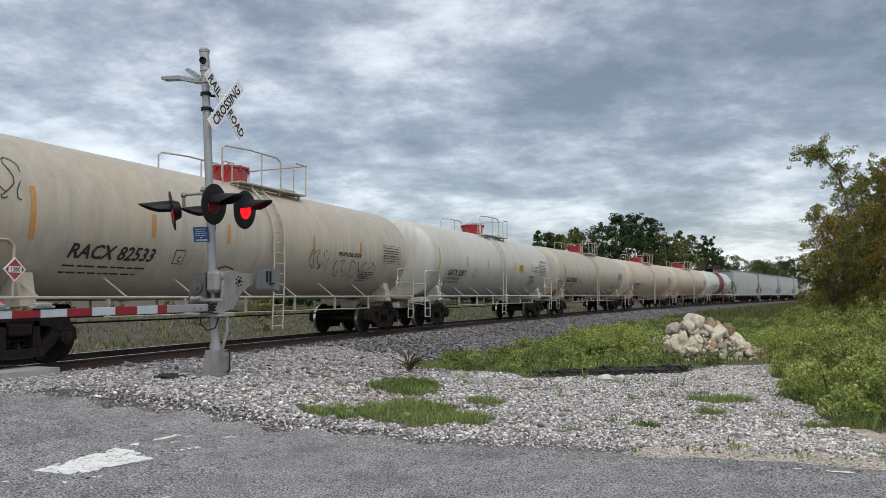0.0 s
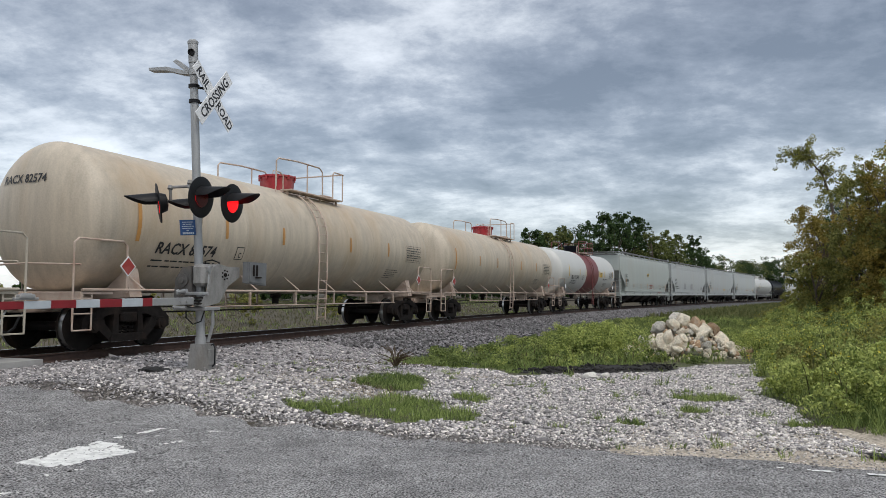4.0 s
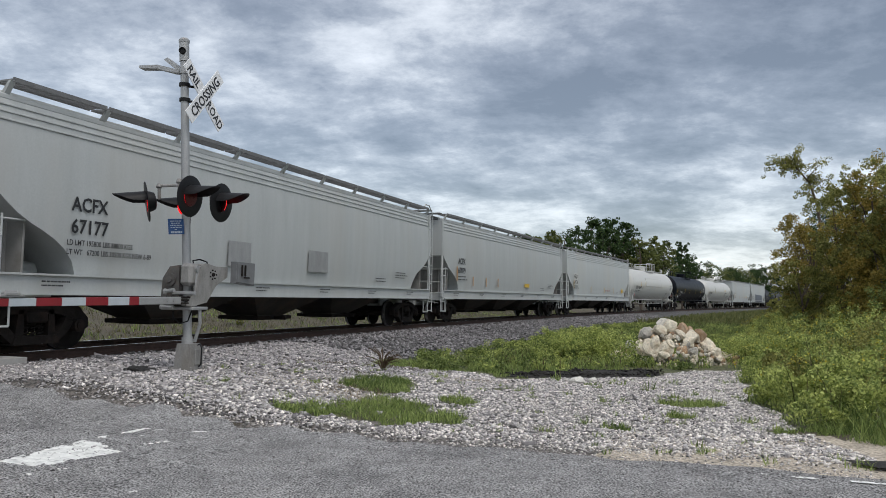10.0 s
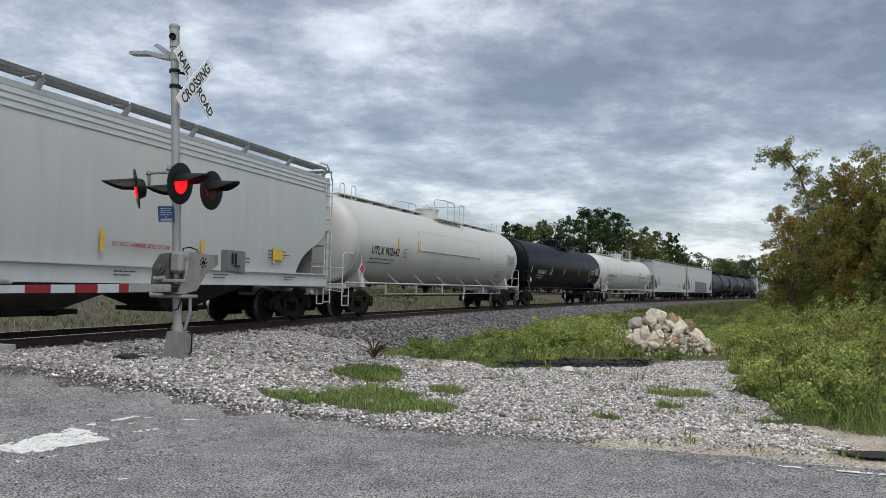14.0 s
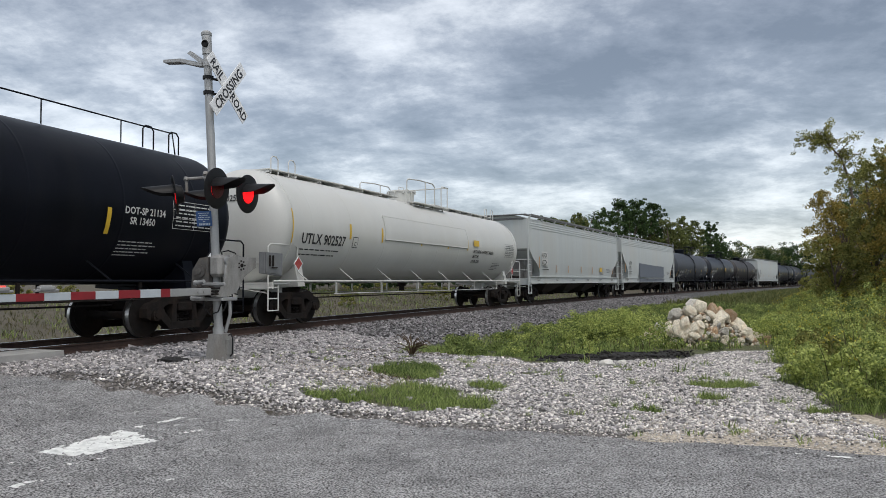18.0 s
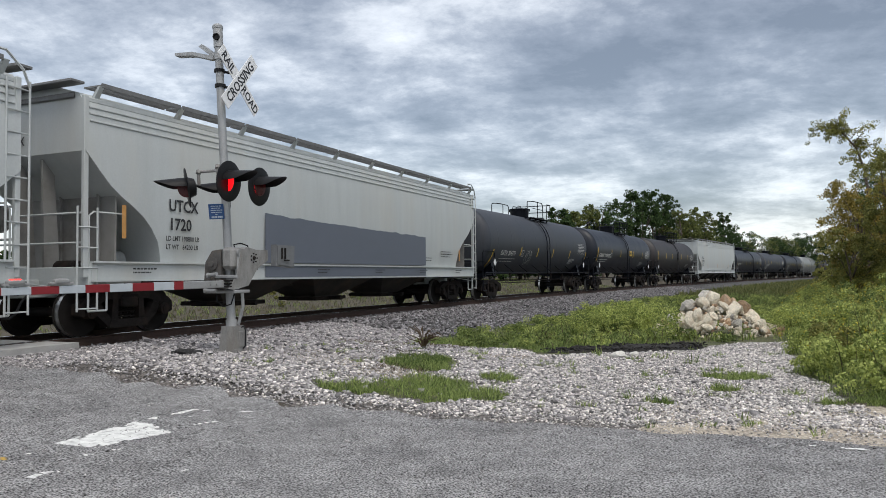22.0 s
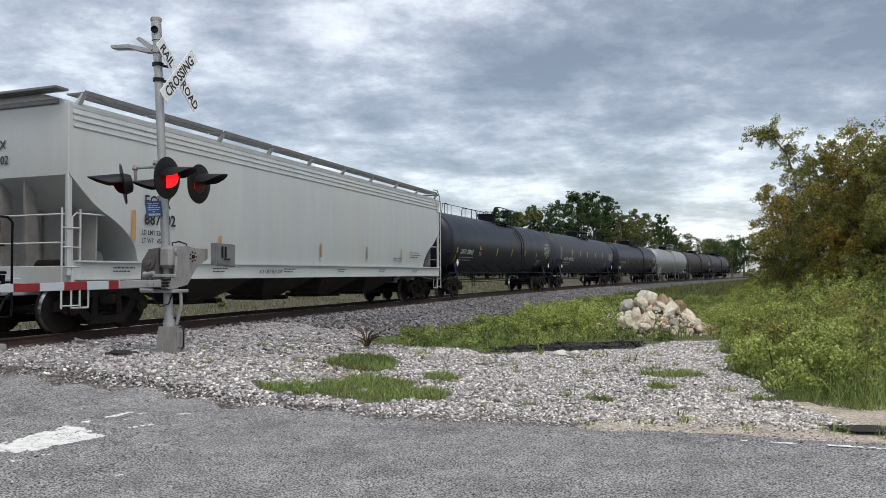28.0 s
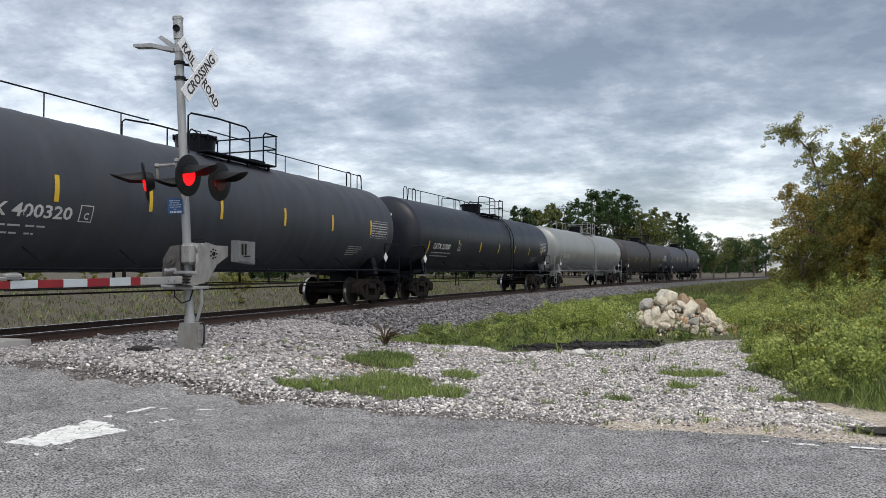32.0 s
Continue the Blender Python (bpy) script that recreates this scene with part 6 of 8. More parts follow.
lettering("HYDROCHLORIC ACID", 0.115, (1.514, 2.60, -0.30), (3.2, 0, 0), I_, made[0], "lettering", 0.85)
put_in_train(made[0], k)
k += 1
YEL, GRY = M["yellow"], M["galv"]
for paint, mark, number, label, strips, smat, plates, bays in (
        ("grey_green", "TILX", "586909", "greenish-grey covered hopper car with a roof walkway", (-8.05, -5.46, -2.86, -0.24, 2.38, 5.13, 7.8), "orange", ((-0.38, 2.75, 0.75, 0.26, YEL),), 4),
        ("grey", "ACFX", "67177", "light grey covered hopper car with rounded sides", (), "orange", ((-3.4, 1.75, 0.9, 0.6, GRY), (0.2, 1.75, 1.1, 0.6, GRY)), 3),
        ("grey", "ACFX", "67079", "light grey covered hopper car with a rusty end", (-8.2, -6.3, -4.6, -2.9), "orange", ((1.5, 1.7, 0.9, 0.2, YEL),), 3),
        ("bright", "AEQX", "69576", "pale grey covered hopper car with yellow markers", (-8.1, -3.6, 0.4, 3.4, 6.4), "yellow", ((6.4, 1.7, 0.5, 0.28, YEL),), 3)):
    car, half = hopper_car(length(k), C[paint], label, bays, cut=3.05 if mark == "TILX" else 2.82, ribs=0 if mark == "TILX" else 3)
    hopper_marks(car, half, mark, number, None, strips, smat, plates, h=0.29, patch=C["white"] if mark == "AEQX" else None, weights=WEIGHTS.get(number, ()))
    if mark == "TILX":
        lettering("DO NOT HAMMER ON CAR", 0.11, None, (4.2, -1.545, 1.22), M["ink_red"], car, "lettering", 0.9)
        bars(car, 0.6, 2.0, [1.3, 1.3, 1.0], 0.15, M["ink_red"], None, 0.07, -1.552)
        lettering("FOR CHEMICAL EMERGENCY", 0.045, None, (-0.34, -1.575, 2.94), M["ink"], car, "lettering", 0.8)
        bars(car, -0.32, 2.89, [0.62], 0.1, M["ink"], None, 0.09, -1.575)
    if mark == "AEQX":
        lettering("DO NOT HAMMER SIDES OF CAR", 0.09, None, (0.7, -1.555, 1.75), M["ink_red"], car, "lettering", 0.9)
    put_in_train(car, k)
    k += 1
made = tank_car(length(k), C["white"], "UTLX 902642", "long white pressure tank car with a top walkway", dome="body", fittings="long", jacket=True, ladder_x=None, stripe="yellow", stripes=(-9.0, -6.1, -4.3, -1.4, 0.95, 2.95), mark_x=-8.15, r=1.53, zc=2.63)
put_in_train(made[0], k)
k += 1
made = tank_car(length(k), C["black"], "GATX66242", "long glossy black tank car with yellow markers", dome="black", trim=C["black"], fittings="long", ladder_x=None, stripe="yellow", ink=M["ink_white"], mark_x=-7.3, mark_h=0.25, mark_up=-0.39, strip_angles=(-22, -3), stripes=(-8.6, -4.3, -1.37, 2.55, 5.83), note_x=1.2, weights=("LD LMT 166700 LB 75600 KG", "LT WT   96300 LB 43700 KG"))
for j, line in enumerate(("DOT-SP 21134", "SR 13450")):
    lettering(line, 0.14, (1.516, 2.60, -0.10 - 0.13 * j), (6.2 + 0.15 * j, 0, 0), W_, made[0], "lettering", 0.9)
put_in_train(made[0], k)
k += 1
made = tank_car(length(k), C["white"], "UTLX 902527", "white pressure tank car with a railed manway", dome="body", fittings="long", jacket=True, ladder_x=None, stripe="yellow", stripes=(-9.1, -6.25, -4.3, -1.4, 0.95, 2.95), mark_x=-8.7, patches=0, r=1.53, zc=2.63)
for j, line in enumerate(("BUTADIENE & HYDROCARBON", "MIXTURE", "STABILIZED")):
    lettering(line, 0.135, (1.545, 2.63, -0.20 - 0.14 * j), (3.6, 0, 0), M["ink"], made[0], "lettering", 0.9)
part("notice_plate", curved_plate(3.85, 0.6, 1.57, 2.63, radians(-1), radians(8)), M["yellow"], made[0], "yellow notice plate", smooth=0)
put_in_train(made[0], k)
k += 1
for paint, mark, number, label, strips, plates, bays in (
        ("bright", "AEQX", "67224", "pale grey covered hopper car with a roof walkway", (-7.97, -5.07, -2.84, -0.22, 2.4, 5.0, 7.6), ((4.2, 1.75, 0.6, 0.28, YEL),), 3),
        ("bright", "UTCX", "1720", "white covered hopper car with blue-grey painted-over sides", (-8.55, -2.0, 3.4, 7.6), ((-4.3, 1.07, 8.93, 0.27, C["patch"]),), 3)):
    car, half = hopper_car(length(k), C[paint], label, bays, cut=3.35 if mark == "UTCX" else 2.82)
    hopper_marks(car, half, mark, number, -half + 1.95, strips, "orange", plates, h=0.27, up=2.42, patch=C["white"] if mark == "AEQX" else None, weights=WEIGHTS.get(number, ()))
    if mark == "UTCX":
        painted_over(car, -4.3, 4.63, 1.42, 2.60)
    put_in_train(car, k)
    k += 1
for paint, mark, label in (("dusty", "GATX 204379", "dusty black tank car with yellow markers"), ("dark", "GBRX 709627", "black tank car with yellow markers"), ("rusty", "", "stained black tank car with a top railing")):
    more = {"dusty": dict(mark_x=-6.12, mark_up=-0.44, strip_angles=(-25, -8), stripes=(-7.01, -3.66, -1.28, 1.15, 4.13, 7.37)), "dark": dict(mark_x=-6.75, mark_up=-0.29, strip_angles=(-14, 3), stripes=(-7.29, -3.91, -1.64, 1.75, 4.51, 7.23), squeeze=1.36), "rusty": {}}[paint]
    made = tank_car(length(k), C[paint], mark, label, dome="black", trim=C["black"], stripe="yellow", ink=M["ink_white"], mark_h=0.23, patches=int(paint == "dark"), note_x=1.05, **more)
    if paint == "dusty":
        scribble(made[0], -2.9, -2.0, -0.75, -0.25, 1.515, 2.60, W_, 5, loops=4)
    put_in_train(made[0], k)
    k += 1
car, half = hopper_car(length(k), C["bright"], "white covered hopper car with four discharge chutes", 4, cut=2.98)
lettering("ACF CENTER FLOW", 0.10, None, (-3.9, -1.605, 1.14), I_, car, "lettering", 0.9)
hopper_marks(car, half, "ECUX", "887902", -half + 1.9, (-half + 1.55, -half + 4.4, -0.6, 2.6, 5.6), "orange", (), h=0.27, weights=WEIGHTS["887902"])
put_in_train(car, k)
k += 1
for paint, mark, label, fit_, trim in (
        ("dark", "GATX 200462", "long black tank car with white lettering", "long", "black"), ("dusty", "NATX 400320", "dusty grey-black tank car with yellow markers", "long", "black"),
        ("dark", "GATX 203089", "long black tank car with yellow markers", "long", "black"), ("silver", "TILX 305029", "silver tank car with a dark underside", "short", "silver"),
        ("rusty", "", "rust-stained black tank car", "short", "black"), ("dusty", "", "black tank car at the end of the train", "short", "black")):
    made = tank_car(length(k), C[paint], mark, label, dome="black", trim=C[trim], fittings=fit_, stripe="yellow", ink=M["ink_white"], mark_x=-7.55 if mark == "NATX 400320" else -7.85, mark_h=0.235, mark_up=-0.375, strip_angles=(-10, 8) if paint == "dusty" else (-22, -5), stripes=(-8.4, -5.5, -3.2, -0.9, 1.8, 4.4, 7.0) if paint != "dark" else (-8.3, -5.2, -2.5, 0.1, 2.7, 5.3, 7.9), squeeze=1.25 if mark == "NATX 400320" else 0.9, ladder_x=None if mark == "NATX 400320" else 1.9 if fit_ == "long" else 0.0, dents=1.0 if mark == "NATX 400320" else 0)
    if mark == "GATX 200462":
        lettering("SR 13450", 0.13, (1.516, 2.60, 0.20), (7.55, 0, 0), W_, made[0], "lettering", 0.9)
    put_in_train(made[0], k)
    k += 1


# ---- the crossing signal ----
MAST = (-3.48, 11.42)
MAST_Z = 0.345
signal = thing("crossing_signal", pose(MAST[0], MAST[1], MAST_Z, 0, 0, -18), "grey railway crossing signal with crossbuck, red lamps and lowered gate", "crossing signal")
LAMPS = []
LEAN = Matrix.Rotation(radians(-3.2), 4, (0, 1, 0))


def sig(name, b, mats, label="", parent=None, m=None, smooth=35):
    return part(name, b, mats, parent or signal, label, m, smooth)


sig("foundation", Build().box(0, 0, -0.14, 0.5, 0.5, 0.2, 0.03), M["concrete"], "grey concrete foundation")
b = Build().box(0, 0, -0.01, 0.42, 0.42, 0.03, 0.008)
b.add([(x * 0.15, y * 0.15, 0.0) for x, y in ((-1, -1), (1, -1), (1, 1), (-1, 1))] + [(x * 0.12, y * 0.12, 0.40) for x, y in ((-1, -1), (1, -1), (1, 1), (-1, 1))],
      [(0, 3, 2, 1), (4, 5, 6, 7), (0, 1, 5, 4), (1, 2, 6, 5), (2, 3, 7, 6), (3, 0, 4, 7)])
for x, y in ((-0.2, -0.2), (0.2, -0.2), (0.2, 0.2), (-0.2, 0.2)):
    b.cyl((x * 0.92, y * 0.92, 0.0), (x * 0.92, y * 0.92, 0.06), 0.025, n=6)
base = sig("mast_base", b, M["cast"], "cast aluminium mast base with bolts")
sig("access_cover", Build().box(0.145, 0.05, 0.2, 0.03, 0.2, 0.24, 0.02), M["cast"], parent=base)
sig("cover_handle", Build().tube([(0.19, 0.0, 0.06), (0.24, -0.02, 0.10), (0.25, -0.03, 0.34), (0.21, -0.02, 0.40), (0.16, 0.0, 0.38)], 0.012, n=6), M["black"], parent=base)
# the mast leans a little
mast = sig("mast", Build().cyl((0, 0, 0.35), (0, 0, 4.78), 0.067, 0.062, n=20).cyl((0, 0, 0.36), (0, 0, 0.5), 0.085, n=16), M["galv"], "galvanised steel mast", m=LEAN)
bell = sig("bell", Build().cyl((0, 0, 4.78), (0, 0, 5.10), 0.075, n=20).turn([(5.08, 0.08), (5.12, 0.085), (5.15, 0.06), (5.16, 0.02)], n=20), M["galv"], "grey bell housing at the mast's top", m=LEAN)
b = Build().turn([(0, 0.055), (0.025, 0.055), (0.03, 0.045), (0.005, 0.03)], n=14, axis="z")
sig("bell_mouth", b, M["black"], parent=mast, m=pose(0.02, -0.07, 4.93, 90, 0, 15))
# crossbuck
UP = 4.279
CROSS = pose(-0.06, 0.253, UP, 1.7, -2.9, -1.6)
for k, tilt in enumerate((-45, 45)):
    bo = sig("crossbuck_blade", Build().box(0, 0, 0, 0.012, 1.22, 0.23, 0.004), M["white_sheet"], "white blade lettered in black", m=CROSS @ pose(0.016 * k, 0, 0, tilt, 0, 0))
    for word, mid in ((("RAIL", -0.36), ("ROAD", 0.36)), (("CROSSING", 0.0),))[k]:
        lettering(word, 0.155, None, (0, 0, -0.077), M["ink"], bo, "lettering", 0.82 if k == 0 else 0.97, align="CENTER", bold=0.03, m=Matrix.Translation((0.0085, mid, 0)) @ Matrix.Rotation(radians(90), 4, "Z"))
for z in (UP - 0.12, UP + 0.12):
    x = -0.056 * z
    sig("sign_bracket", Build().cyl((x, 0, z - 0.025), (x, 0, z + 0.025), 0.085, n=16).tube([(x, 0.05, z), (-0.075, 0.24, z)], 0.022, n=6).box(-0.085, 0.25, z, 0.03, 0.12, 0.05, 0.006), M["black"])
# arm with a small floodlight
b = Build()
b.slab([(-0.78, 4.80), (-0.45, 4.77), (-0.06, 4.64), (-0.06, 4.59), (-0.2, 4.62), (-0.45, 4.71), (-0.78, 4.755)], -0.07, 0.07, "xz")
b.slab([(-0.34, 4.84), (-0.28, 4.87), (-0.03, 4.67), (-0.08, 4.62)], -0.05, 0.05, "xz")
b.cyl((0, 0, 4.58), (0, 0, 4.66), 0.078, n=16)
sig("arm_bracket", b, M["galv"], m=LEAN)

# lamps: two towards the road's near end, two the other way
LAMP_Z = 2.60
sig("arm_collar", Build().cyl((0, 0, LAMP_Z + 0.16), (0, 0, LAMP_Z + 0.30), 0.088, n=16).box(0, 0, LAMP_Z + 0.23, 0.24, 0.2, 0.07, 0.02), M["galv"], m=LEAN)
for face, sy, lx, ly in ((1, -1, 0.17, -0.33), (1, 1, 0.19, 0.46), (-1, -1, -0.44, -0.12), (-1, 1, -0.25, 0.62)):
    lamp = Build().turn([(0.0, 0.06), (0.02, 0.13), (0.10, 0.16), (0.13, 0.165)], n=22, axis="x")
    m = LEAN @ pose(lx, ly, LAMP_Z, 0, 0, 0 if face > 0 else 221) @ pose(0, 0, 0, 0, 7, 0)
    back = -0.05 if face > 0 else 0.05
    sig("lamp_arm", Build().tube([(lx + back, ly, LAMP_Z + 0.02), (lx + back, ly, LAMP_Z + 0.19), (lx + back * 1.2, ly, LAMP_Z + 0.23), (0, 0, LAMP_Z + 0.23)], 0.024, n=8).cyl((lx + back, ly - 0.01, LAMP_Z + 0.2), (lx + back, ly + 0.01, LAMP_Z + 0.25), 0.04, n=10), M["cast"], m=LEAN)
    lp = sig("signal_lamp", lamp, M["black"], "black flashing lamp with a long visor", m=m)
    plate = Build().turn([(0.128, 0.0), (0.128, 0.305), (0.14, 0.31), (0.145, 0.30), (0.142, 0.16)], n=32, axis="x")
    sig("backplate", plate, M["black"], parent=lp)
    # visor: open below, longer above
    v = Build()
    n = 14
    for j in range(n + 1):
        a = radians(2 + 176 * j / n)
        reach = 0.17 + 0.30 * max(0.0, math.sin(a)) ** 0.8
        for rr_, xx in ((0.165, 0.14), (0.165, 0.14 + reach), (0.158, 0.14 + reach), (0.158, 0.14)):
            v.v.append((xx, rr_ * math.cos(a), rr_ * math.sin(a) * (1.0 if xx < 0.15 else 0.92) + (0.02 if xx > 0.15 else 0)))
    for j in range(n):
        for q in range(4):
            v.f.append((j * 4 + q, j * 4 + (q + 1) % 4, j * 4 + 4 + (q + 1) % 4, j * 4 + 4 + q))
            v.mi.append(0)
    v.f += [(0, 1, 2, 3), (n * 4 + 3, n * 4 + 2, n * 4 + 1, n * 4)]
    v.mi += [0, 0]
    sig("visor", v, M["black"], parent=lp)
    # the lit reflector turns behind the rim: one face glows, the other is dark
    lens = Build().turn([(-0.012, 0.02), (-0.01, 0.147), (0.0, 0.15)], n=28, axis="x", mat=1).turn([(0.0, 0.15), (0.012, 0.14), (0.02, 0.08), (0.023, 0.01)], n=28, axis="x", mat=0)
    lo = sig("reflector", lens, [M["lamp_on"], M["lens_dark"]], "red reflector with one glowing face", parent=lp, m=pose(0.147, 0, 0))
    LAMPS.append((lo, face, sy))

# blue notice
note = sig("blue_notice", Build().box(0.0, 0, 0, 0.012, 0.235, 0.235, 0.01), M["blue_sign"], "small blue notice with white lines", m=LEAN @ pose(-0.05, -0.18, 2.17, 3, 0, -36))
b = Build()
for j, w in enumerate((0.17, 0.15, 0.18, 0.17, 0.05, 0.17)):
    z, u, k = 0.088 - j * 0.032, -w / 2, 0
    while u < w / 2 - 0.01:
        du = (0.03, 0.045, 0.022)[(j + k) % 3]
        b.add([(0.0075, u, z), (0.0075, min(w / 2, u + du * 0.8), z), (0.0075, min(w / 2, u + du * 0.8), z - (0.03 if j == 5 else 0.012)), (0.0075, u, z - (0.03 if j == 5 else 0.012))], [(0, 1, 2, 3)])
        u, k = u + du, k + 1
sig("small_print", b, M["print_pale"], parent=note, smooth=0)

# gate mechanism
case = sig("mechanism_case", Build().slab([(-0.08, 0.98), (-0.36, 0.98), (-0.40, 1.10), (-0.38, 1.38), (-0.26, 1.56), (-0.10, 1.58)], -0.17, 0.2, "xz"), M["dark_case"], "dark cast gate mechanism case")
sig("case_cover", Build().cyl((-0.24, -0.20, 1.36), (-0.24, -0.165, 1.36), 0.10, n=16).cyl((-0.24, -0.225, 1.36), (-0.24, -0.19, 1.36), 0.045, n=10), M["dark_case"], parent=case)
sig("case_cover", Build().cyl((-0.27, -0.20, 1.14), (-0.27, -0.165, 1.14), 0.075, n=14).cyl((-0.27, -0.22, 1.14), (-0.27, -0.19, 1.14), 0.03, n=8), M["dark_case"], parent=case)
sig("gear_housing", Build().box(0.02, -0.02, 1.44, 0.22, 0.34, 0.34, 0.05).box(0.10, 0.10, 1.40, 0.12, 0.12, 0.42, 0.02), M["cast"], "weathered grey gear housing", parent=case)
for z in (1.0, 1.52):
    sig("mast_clamp", Build().cyl((0, 0, z - 0.035), (0, 0, z + 0.035), 0.1, n=16).box(0.0, -0.11, z, 0.16, 0.05, 0.07, 0.01).cyl((-0.06, -0.16, z), (-0.06, -0.1, z), 0.018, n=6).cyl((0.06, -0.16, z), (0.06, -0.1, z), 0.018, n=6), M["galv"])
sig("mechanism_bracket", Build().box(-0.10, 0, 0.93, 0.56, 0.40, 0.05, 0.01).box(-0.05, -0.16, 1.16, 0.5, 0.04, 0.05, 0.008), M["galv"])
for z in (1.01, 1.055, 1.10):
    sig("arm_strap", Build().box(-0.02, -0.27, z, 0.34, 0.12, 0.024, 0.004), M["steel"])
sig("clamp_bolt", Build().tube([(-0.22, -0.30, 1.18), (-0.06, -0.32, 1.20)], 0.032, n=8).cyl((-0.24, -0.30, 1.18), (-0.21, -0.30, 1.18), 0.045, n=6), M["galv"])
sig("clamp_bolt", Build().tube([(-0.28, -0.28, 0.95), (-0.08, -0.30, 0.95)], 0.028, n=8).cyl((-0.31, -0.28, 0.95), (-0.28, -0.28, 0.95), 0.04, n=6), M["galv"])
sig("connecting_rod", Build().tube([(0.13, -0.06, 1.06), (0.13, -0.04, 1.52)], 0.03, n=8).cyl((0.11, -0.04, 1.52), (0.16, -0.04, 1.52), 0.06, n=12), M["galv"])
sig("conduit", Build().tube([(0.06, 0.06, 0.42), (0.15, 0.05, 0.7), (0.14, 0.04, 0.95)], 0.026, n=8), M["galv"])
sig("cable", Build().tube([(-0.2, -0.14, 1.0), (-0.15, -0.2, 0.80), (-0.05, -0.17, 0.70), (0.04, -0.10, 0.74), (0.08, -0.07, 0.90), (0.07, -0.05, 1.0)], 0.011, n=6), M["black"])
sig("cable", Build().tube([(-0.02, 0.1, 1.55), (-0.05, 0.1, 1.66), (0.06, 0.12, 1.68), (0.16, 0.16, 1.64), (0.18, 0.18, 1.50)], 0.012, n=6), M["black"])
# the arm's plates and the balance box on their far end
ARM = Matrix.Rotation(radians(-7), 4, "Z")
b = Build().slab([(-0.30, 0.98), (-0.16, 0.96), (0.16, 1.02), (0.36, 1.28), (0.62, 1.42), (0.62, 1.58), (0.34, 1.58), (0.12, 1.62), (0.0, 1.56), (-0.10, 1.18)], 0.0, 0.018, "yz")
plate_m = ARM @ pose(0.16, 0, 0)
pl = sig("arm_plate", b, M["cast"], "grey plate that carries the gate arm", m=plate_m)
b = Build()
for j in range(7):
    a = 2 * math.pi * j / 7
    b.cyl((0.018, 0.28 + 0.07 * math.cos(a), 1.45 + 0.07 * math.sin(a)), (0.03, 0.28 + 0.07 * math.cos(a), 1.45 + 0.07 * math.sin(a)), 0.013, n=6)
b.cyl((0.018, 0.28, 1.45), (0.035, 0.28, 1.45), 0.03, n=8)
sig("bolt_circle", b, M["steel"], parent=pl)
sig("balance_box", Build().slab([(0.63, 1.33), (1.09, 1.29), (1.10, 1.66), (0.63, 1.67)], 0.07, 0.18, "yz").slab([(0.65, 1.35), (1.07, 1.31), (1.08, 1.64), (0.65, 1.65)], 0.18, 0.195, "yz"), M["box_grey"], "grey steel balance box", parent=pl)
b = Build().box(0.21, 0.74, 1.53, 0.02, 0.03, 0.18, 0.004).box(0.21, 0.82, 1.53, 0.02, 0.03, 0.18, 0.004).box(0.215, 0.85, 1.42, 0.02, 0.14, 0.02, 0.004)
sig("box_latch", b, M["steel"], parent=pl)
# the gate arm, striped
arm_m = Matrix.Rotation(radians(-8), 4, "Z") @ pose(0.10, -0.28, 1.05, 0.6, 0, 0)
arm = sig("gate_arm", Build().box(0, -0.28, 0, 0.035, 1.08, 0.11, 0.01).cyl((0.015, -0.30, 0.0), (0.03, -0.30, 0.0), 0.022, n=6).cyl((0.015, -0.18, 0.0), (0.03, -0.18, 0.0), 0.022, n=6), M["galv"], "lowered gate arm striped red and white", m=arm_m)
y = -0.82
k = 0
first = True
while y > -6.7:
    w = 0.17 if first else 0.348
    hgt = 0.115 - 0.004 * k
    sig("red_stripe" if k % 2 == 0 else "white_stripe", Build().box(0, y - w / 2, 0, 0.03, w, hgt, 0.004), M["gate_red"] if k % 2 == 0 else M["gate_white"], parent=arm)
    y -= w
    k += 1
    first = False
for yy, lit in ((-2.70, 0), (-3.26, 1), (-4.9, 1), (-6.3, 1)):
    b = Build().box(0, yy, 0.075, 0.06, 0.30, 0.03, 0.01).box(0, yy, 0.10, 0.085, 0.20, 0.05, 0.015)
    b.box(0, yy, 0.125, 0.06, 0.12, 0.03, 0.01, mat=1 if lit else 0)
    sig("arm_lamp", b, [M["alu"], M["lamp_low"]], "small red lamp on the gate arm" if lit else "small grey lamp case", parent=arm)


